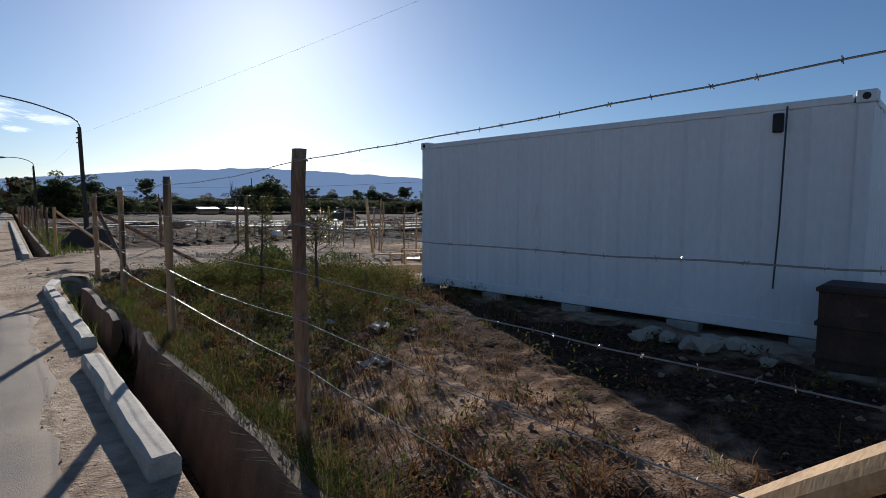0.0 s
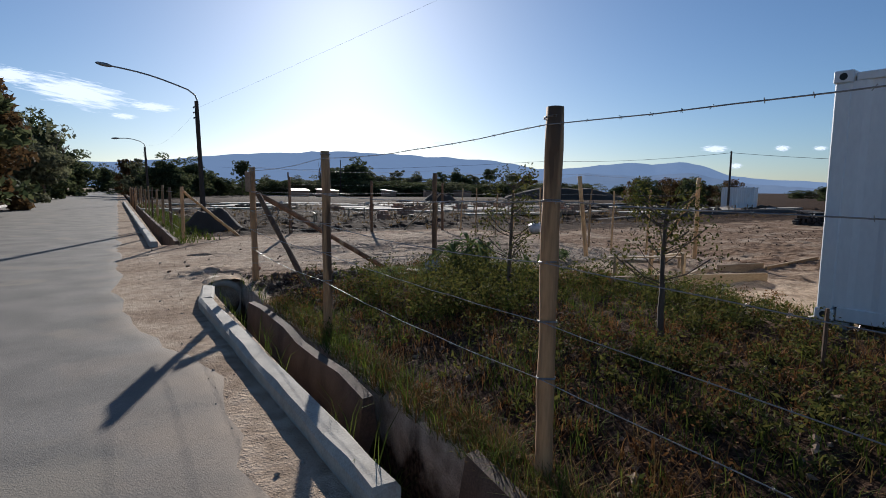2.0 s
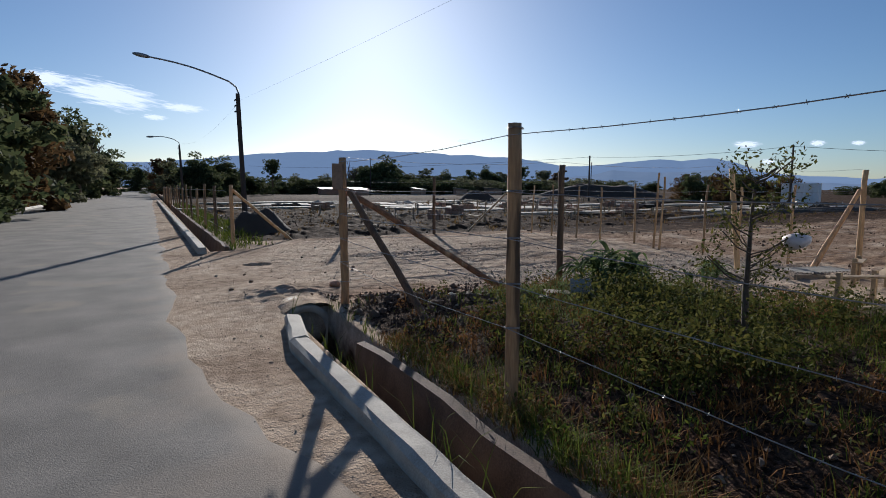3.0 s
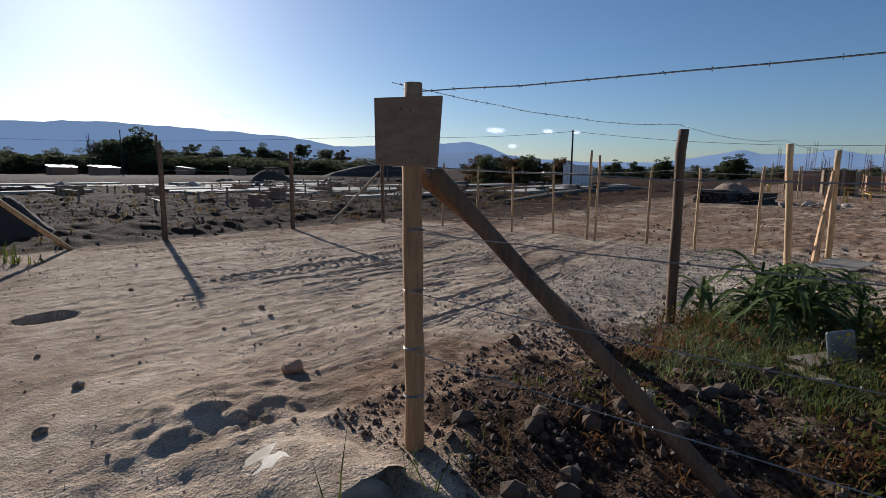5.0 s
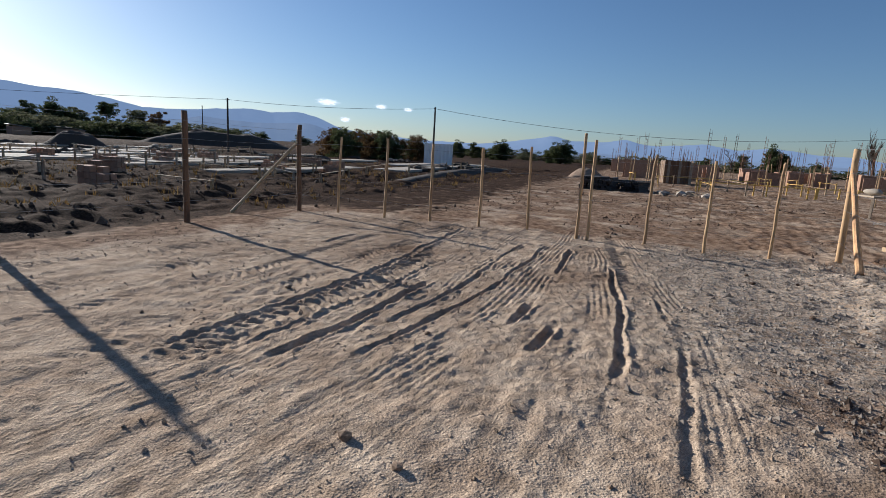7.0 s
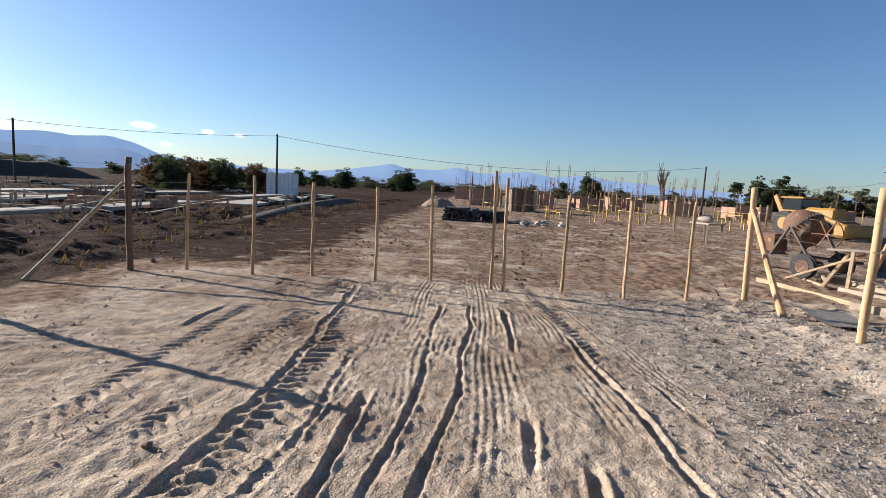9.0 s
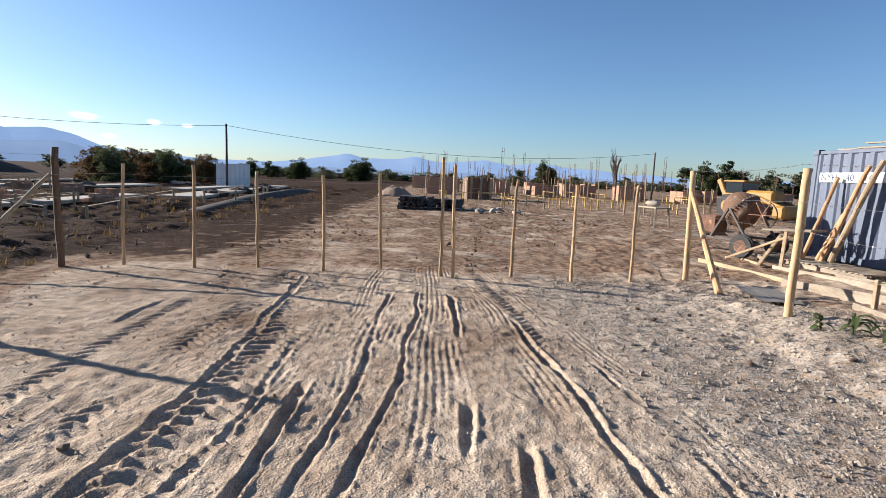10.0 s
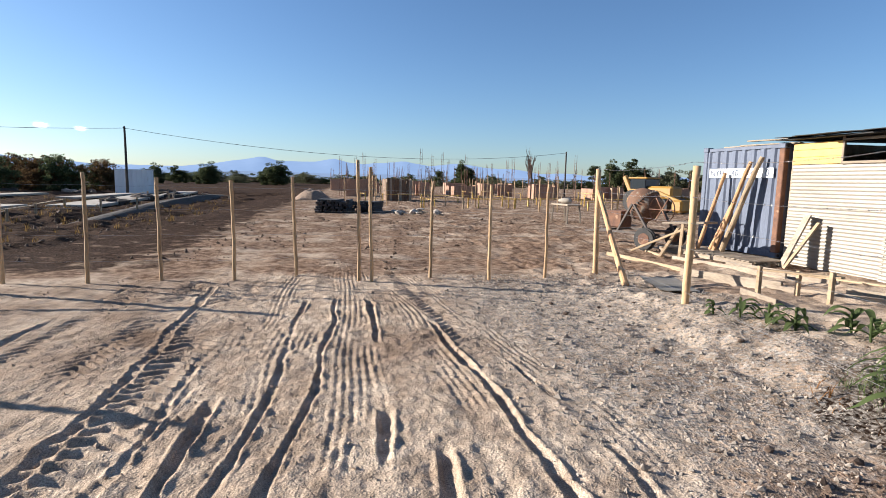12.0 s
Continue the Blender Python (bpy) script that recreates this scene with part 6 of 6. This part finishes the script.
stuff("grass", blades(2600, AREA, 0.18, 0.006, 1, 0.8, 10, patch_mask(0.9, 5, 0.15)), L_GRASS, "green tufts of grass in the weedy strip")
stuff("dry_grass", blades(2600, AREA, 0.16, 0.006, 2, 0.9, 9, patch_mask(0.9, 6, 0.08)), L_DRY, "dry straw-coloured grass in the weedy strip")
stuff("reddish_weeds", blades(3400, AREA, 0.13, 0.009, 3, 1.0, 10, patch_mask(0.7, 7, 0.0)), L_RUSTY, "reddish dry weeds in the weedy strip")
stuff("grass", blades(420, (2.0, 5.2, 13.6, 15.8), 0.14, 0.007, 4, 0.9, 8, patch_mask(1.1, 8, 0.25)), L_GRASS, "sparse green grass beside the entrance fence")
stuff("grass", blades(900, (3.0, 5.6, 12.4, 14.7), 0.13, 0.006, 14, 0.9, 9), L_CORN, "fresh pale green grass round the broad-bladed plants")
stuff("grass", blades(330, (1.30, 1.62, 2.0, 13.6), 0.22, 0.006, 15, 1.1, 12), L_GRASS, "grass hanging over the ditch wall")
stuff("dry_grass", blades(500, (1.30, 1.60, 2.0, 13.6), 0.18, 0.006, 16, 1.1, 10), L_DRY, "dry grass hanging over the ditch wall")
stuff("dry_grass", blades(1500, (1.5, 40, 24.8, 60), 0.22, 0.02, 9, 0.8, 7), L_DRY, "dry grass on the building site")
stuff("dry_grass", blades(700, (-13, -8.3, 10, 75), 0.35, 0.03, 10, 0.8, 8), L_DRY, "dry grass on the far verge")
stuff("grass", blades(500, (0.9, 2.2, 22.8, 60), 0.35, 0.02, 11, 0.8, 9), L_GRASS, "weeds along the far ditch")
stuff("grass", blades(150, (0.86, 1.34, 8.6, 15.2), 0.30, 0.008, 12, 0.9, 12), L_GRASS, "grass growing in the ditch")


def weeds(n, area, h, leaves, size, seed, mask):
    r = np.random.RandomState(seed)
    x, y = r.uniform(area[0], area[1], n), r.uniform(area[2], area[3], n)
    keep = mask(x, y, r)
    x, y = x[keep], y[keep]
    z = ground_height(x, y)
    hh = h * r.uniform(0.4, 1.2, len(x))
    c = np.stack([x, y, z + hh * 0.5, hh * 0.55], -1)
    return leaf_cloud(c, len(x) * leaves, size, seed, 1.0)


def stuff_np(name, vf, material, label):
    return tagged(raw(name, vf[0].tolist(), vf[1].tolist(), material), label, "plants", kind="stuff")


stuff_np("weeds", weeds(1000, AREA, 0.24, 42, 0.020, 21, patch_mask(0.8, 31, 0.1)), L_WEED, "leafy green weeds in the strip beside the ditch")
stuff_np("weeds", weeds(420, (2.4, 5.6, 9.5, 13.4), 0.42, 60, 0.026, 22, patch_mask(0.7, 33, 0.0)), L_WEED, "taller leafy weeds in front of the container")
stuff_np("weeds", weeds(260, (2.4, 5.9, 6.8, 12.0), 0.22, 55, 0.022, 26, patch_mask(0.8, 43, -0.25)), L_WEED, "low dark weeds in front of the container")
stuff_np("weeds", weeds(800, AREA, 0.36, 60, 0.020, 24, patch_mask(1.0, 37, 0.42)), L_WEED, "dense clumps of leafy weeds in the strip")
stuff_np("grass_clumps", weeds(1100, AREA, 0.26, 46, 0.017, 25, patch_mask(1.2, 39, 0.45)), L_GRASS, "yellow green clumps of weeds in the strip")
stuff_np("reddish_weeds", weeds(900, AREA, 0.18, 40, 0.016, 23, patch_mask(0.9, 35, -0.05)), L_RUSTY, "reddish dry leafy weeds in the strip")


def litter():
    r = np.random.RandomState(5)
    n = 9000
    x, y = r.uniform(1.36, 6.8, n), r.uniform(1.5, 15.6, n)
    keep = patch_mask(0.6, 41, -0.5)(x, y, r)
    x, y = x[keep], y[keep]
    n = len(x)
    z = ground_height(x, y) + 0.008
    a = r.uniform(0, 6.283, n)
    s = r.uniform(0.008, 0.028, n)
    up = r.uniform(-0.6, 0.6, (2, n)) * s
    c, d = np.cos(a) * s, np.sin(a) * s
    v = np.stack([np.stack([x - c, y - d, z + up[0]], -1), np.stack([x + d * 0.5, y - c * 0.5, z + up[1]], -1), np.stack([x + c, y + d, z - up[0] * 0.5], -1), np.stack([x - d * 0.5, y + c * 0.5, z], -1)], 1).reshape(-1, 3)
    return tagged(raw("leaf_litter", v.tolist(), np.arange(4 * n).reshape(n, 4).tolist(), L_LITTER), "brown fallen leaves and litter on the soil", "litter", kind="stuff")


litter()


def corn_plant(x, y, h, n, seed, label="clump of broad green blades beside the fence"):
    """Arching, folded blades round a short stem."""
    rnd = random.Random(seed)
    t = thing("broadleaf_plant", label, "plant", (x, y, z_at(x, y)), 0, "broadleaf plants")
    bm = bmesh.new()
    tube(bm, [(0, 0, -0.05), (0.01, 0.01, h * 0.4), (0.02, 0, h * 0.7)], 0.012, 6)
    part("stem", bm, L_CORN, t)
    for k in range(n):
        an = rnd.uniform(0, 6.28)
        ln = h * rnd.uniform(0.6, 1.1)
        z0 = h * rnd.uniform(0.05, 0.6)
        rise = rnd.uniform(0.4, 1.1)
        w = rnd.uniform(0.022, 0.045)
        bm = bmesh.new()
        prev = None
        for i in range(7):
            u = i / 6
            r = ln * u * 0.8
            z = z0 + ln * (rise * u - 0.9 * u * u)
            z = max(z, 0.01)
            ww = w * (math.sin(math.pi * min(1, u * 0.85 + 0.15)) + 0.05)
            c, s = math.cos(an), math.sin(an)
            cur = [bm.verts.new((c * r - s * q * ww, s * r + c * q * ww, z + 0.35 * abs(q) * ww)) for q in (-1, 0, 1)]
            if prev:
                for j in range(2):
                    bm.faces.new((prev[j], prev[j + 1], cur[j + 1], cur[j]))
            prev = cur
        part("leaf", bm, L_CORN, t, smooth=True)
    return t


rc = random.Random(3)
for k in range(11):
    corn_plant(4.95 + rc.gauss(0, 0.22), 13.98 + rc.gauss(0, 0.22), rc.uniform(0.45, 0.75), 12, 500 + k)
for k, (x, y, h) in enumerate(((7.35, 14.15, 0.32), (7.1, 14.0, 0.28), (6.85, 13.9, 0.34), (6.3, 13.6, 0.34), (5.95, 13.6, 0.30), (6.55, 13.55, 0.35), (7.6, 14.3, 0.2))):
    corn_plant(x, y, h, 9, 540 + k, "young broad-bladed plant in gravelly soil")


def sapling(x, y, h, seed):
    rnd = random.Random(seed)
    t = thing("sapling", "thin dark sapling with small sparse leaves", "tree", (x, y, z_at(x, y)), 0, "saplings")
    bm = bmesh.new()
    log(bm, (0, 0, -0.1), (0.05, 0.03, h * 0.85), 0.035, 0.012, seed, 0.012, 8, 9)
    cl = []
    for k in range(26):
        z = h * rnd.uniform(0.3, 0.92)
        an = rnd.uniform(0, 6.28)
        r = rnd.uniform(0.15, 0.5) * (1.1 - 0.5 * z / h)
        p = (r * math.cos(an), r * math.sin(an), z + r * 0.6)
        tube(bm, [(0.03 * z / h, 0.02 * z / h, z), (p[0] * 0.5, p[1] * 0.5, z + r * 0.2), p], 0.006, 4)
        cl.append((*p, 0.14))
    part("trunk", bm, M_BARK, t)
    v, f = leaf_cloud(cl, 1500, 0.021, seed, 1.0)
    o = raw("crown", v.tolist(), f.tolist(), L_WEED)
    o.parent = t


sapling(3.87, 11.45, 1.55, 5)
sapling(4.0, 9.3, 1.5, 6)
stake = bmesh.new()
log(stake, (4.17, 8.0, 0.1), (4.17, 8.0, 0.72), 0.018, 0.015, 3, 0.003, 6, 4)
tagged(part("stake", stake, M_DARKPOST), "short dark stake among the weeds", "stake")

bag = thing("plastic_bag", "pale pink plastic bag caught on a sapling", "bag", (4.08, 11.2, 1.12))
bm = bmesh.new()
lump(bm, 0.10, pose(0, 0, 0) @ Matrix.Diagonal((1.2, 1.0, 0.75, 1)), 4, 0.22, 2)
part("film", bm, M_BAG, bag, smooth=True)
bm = bmesh.new()
tube(bm, [(-0.21, 0.25, -0.25), (-0.1, 0.1, -0.05), (0, 0, 0)], 0.006, 5)
part("twig", bm, M_BARK, bag, "thin twig holding the bag")

# things lying about
for k in range(150):
    rnd = random.Random(900 + k)
    if k < 110:
        x, y, r = rnd.gauss(2.6, 0.7), rnd.gauss(14.7, 0.55), rnd.choice((0.015, 0.02, 0.025, 0.03, 0.055))
    elif k < 130:
        x, y, r = rnd.uniform(0.2, 5.5), rnd.uniform(15.8, 22), rnd.uniform(0.012, 0.04)
    else:
        x, y, r = rnd.uniform(2.0, 9), rnd.uniform(14.2, 16.5), rnd.uniform(0.012, 0.035)
    if x < 1.38 and y < 15.7:
        continue
    bm = bmesh.new()
    lump(bm, r, pose(x, y, z_at(x, y) + r * 0.35, 0, 0, k * 33) @ Matrix.Diagonal((1.25, 1, 0.8, 1)), k)
    pale = k % 9 == 0
    tagged(part("stone", bm, M_STONE if pale else M_DARKCLOD if y < 15.9 else M_CLOD), "dusty pale stone on the ground" if pale else "brown clod of dry earth", "stone", "stones and clods")
bm = bmesh.new()
lump(bm, 0.085, pose(1.88, 16.84, z_at(1.88, 16.84) + 0.035, 4, 5, 25) @ Matrix.Diagonal((1.2, 0.85, 0.7, 1)), 17, 0.12, 2)
tagged(part("brick_piece", bm, M_BRICK), "pale broken brick on the entrance track", "brick")
for k, (x, y, sx, sy, tn) in enumerate(((3.84, 13.69, 0.55, 0.16, -25), (3.55, 13.75, 0.35, 0.10, 40))):
    bm = bmesh.new()
    box(bm, sx, sy, 0.02, pose(x, y, z_at(x, y) + 0.04, 5, 4, tn), 0.003)
    tagged(part("scrap_board", bm, M_OLDPLANK), "pale scrap board in the weeds", "board", "scrap boards")
bm = bmesh.new()
box(bm, 0.26, 0.03, 0.22, pose(3.98, 13.6, z_at(3.98, 13.6) + 0.13, -12, 0, -35), 0.012)
tagged(part("metal_plate", bm, M_PALEMETAL), "small grey metal plate propped in the weeds", "plate")
for k, (x, y, s) in enumerate(((2.62, 5.25, 0.30), (3.35, 6.35, 0.34), (3.9, 7.0, 0.22), (2.95, 6.8, 0.16), (3.6, 6.0, 0.14))):
    rnd = random.Random(k)
    bm = bmesh.new()
    bmesh.ops.create_grid(bm, x_segments=9, y_segments=7, size=s * 0.5)
    for v in bm.verts:
        v.co.z = 0.03 + 0.05 * noise.noise(v.co * 14 + Vector((k * 3, 0, 0))) + rnd.uniform(0, 0.012)
        v.co.y *= 0.55 + 0.3 * noise.noise(Vector((v.co.x * 9, k, 0)))
    ob = tagged(part("crumpled_sheet", bm, M_SLAB, smooth=False), "crumpled dirty pale sheet among the weeds", "litter", "crumpled sheets")
    ob.matrix_world = pose(x, y, z_at(x, y) + 0.02, 0, 0, 30 * k)
tin = wavy(0.55, 1.1, 0.076, 0.010, pose(0, 0, 0))
ob = tagged(part("tin_sheet", tin, M_ZINC, smooth=True), "loose corrugated zinc sheet lying on the ground", "tin sheet")
ob.matrix_world = pose(8.9, 13.55, z_at(8.9, 13.4) + 0.03, 90, 0, 75)
# low frame and plank beyond the weeds
batter_board((6.35, 11.9), (7.2, 11.3), 0.42, M_PLANK)
bm = bmesh.new()
beam(bm, (5.75, 11.45, z_at(5.75, 11.45) + 0.05), (8.3, 10.6, z_at(8.3, 10.6) + 0.05), 0.06, 0.18)
tagged(part("timber", bm, M_PLANK), "long sawn timber lying beyond the weeds", "timber", "ground timbers")


# ---- loose clods and gravel ----
def clods(n, area, size, seed, keep, material, name, label):
    r = np.random.RandomState(seed)
    x, y = r.uniform(area[0], area[1], n), r.uniform(area[2], area[3], n)
    k = keep(x, y, r)
    x, y = x[k], y[k]
    n = len(x)
    z = ground_height(x, y)
    s = size * r.gamma(1.6, 0.5, n)
    p = np.stack([x, y, z + s * 0.3], -1)
    d = np.array([(1, 0, 0), (0, 1, 0), (-1, 0, 0), (0, -1, 0), (0, 0, 1), (0, 0, -1)], dtype=float)
    v = p[:, None, :] + d[None] * s[:, None, None] * r.uniform(0.55, 1.3, (n, 6, 1)) + r.normal(0, 0.2, (n, 6, 3)) * s[:, None, None]
    f = np.array([(0, 1, 4), (1, 2, 4), (2, 3, 4), (3, 0, 4), (1, 0, 5), (2, 1, 5), (3, 2, 5), (0, 3, 5)])
    faces = (np.arange(n)[:, None, None] * 6 + f[None]).reshape(-1, 3)
    return tagged(raw(name, v.reshape(-1, 3).tolist(), faces.tolist(), material), label, "clods", kind="stuff")


clods(36000, (0.5, 11.5, 15.6, 24.5), 0.0052, 61, lambda x, y, r: (r.uniform(0, 5, len(x)) < x) & (value_noise(x * 1.5, y * 1.5, 62) + r.uniform(-0.6, 0.6, len(x)) > 0.05), M_EARTH, "dirt_crumbs", "loose crumbs of dry earth on the track")
clods(24000, (3.6, 11.5, 13.2, 17.4), 0.0075, 63, lambda x, y, r: r.uniform(0, 1, len(x)) > np.clip((y - 16) / 1.5, 0.1, 0.9), M_STONE, "gravel", "grey gravel scattered beside the fence")
clods(9000, (1.45, 4.6, 13.4, 16.0), 0.010, 64, lambda x, y, r: r.uniform(0, 1, len(x)) > 0.3, M_DARKCLOD, "earth_clods", "brown clods of dug earth below the sign post")
clods(6000, (1.5, 30, 24.9, 44), 0.028, 65, lambda x, y, r: value_noise(x * 0.6, y * 0.6, 66) > -0.1, M_DARKCLOD, "earth_clods", "brown clods on the rough building ground")
clods(4000, (11.5, 28, 9.5, 25), 0.018, 67, lambda x, y, r: value_noise(x * 0.5, y * 0.8, 68) > 0.1, M_DARKCLOD, "earth_clods", "brown clods behind the slat fence")
clods(2200, (1.36, 5.6, 1.8, 13.5), 0.014, 69, lambda x, y, r: r.uniform(0, 1, len(x)) > 0.3, M_CLOD, "earth_clods", "brown clods among the weeds")
clods(1400, (-0.2, 0.6, 2.5, 22), 0.005, 70, lambda x, y, r: r.uniform(0, 1, len(x)) > 0.3, M_STONE, "gravel", "small gravel along the street edge")

for x, y, sx, sy, tn in ((38, 32.3, 17, 2.0, 7), (26, 33.5, 8, 1.2, 5), (52, 33.0, 10, 1.6, 8)):
    bm = bmesh.new()
    box(bm, sx, sy, 0.16, pose(x, y, 0.12, 0, 0, tn), 0.03)
    tagged(part("foundation_slab", bm, M_SLAB), "low pale cement foundation strip on dark earth", "slab", "foundation strips")
for x, y in ((19.5, 29.5), (22.5, 30.2), (25.5, 30.6), (20.5, 33.0)):
    batter_board((x, y), (x + 2.6, y + 0.2), 0.42, M_PLANK, "stakes and board marking out a foundation", 0.07, "foundation boards")
for ya, yb, x in ((14.0, 8.5, 35.0), (8.0, 2.0, 35.5), (13.0, 6.0, 38.5), (5.0, -3.0, 39.0), (16.0, 10.0, 44.0)):
    batter_board((x, ya), (x + 0.3, yb), 0.62, M_YELLOW, "stakes with a long yellow levelling board", 0.08, "levelling boards")
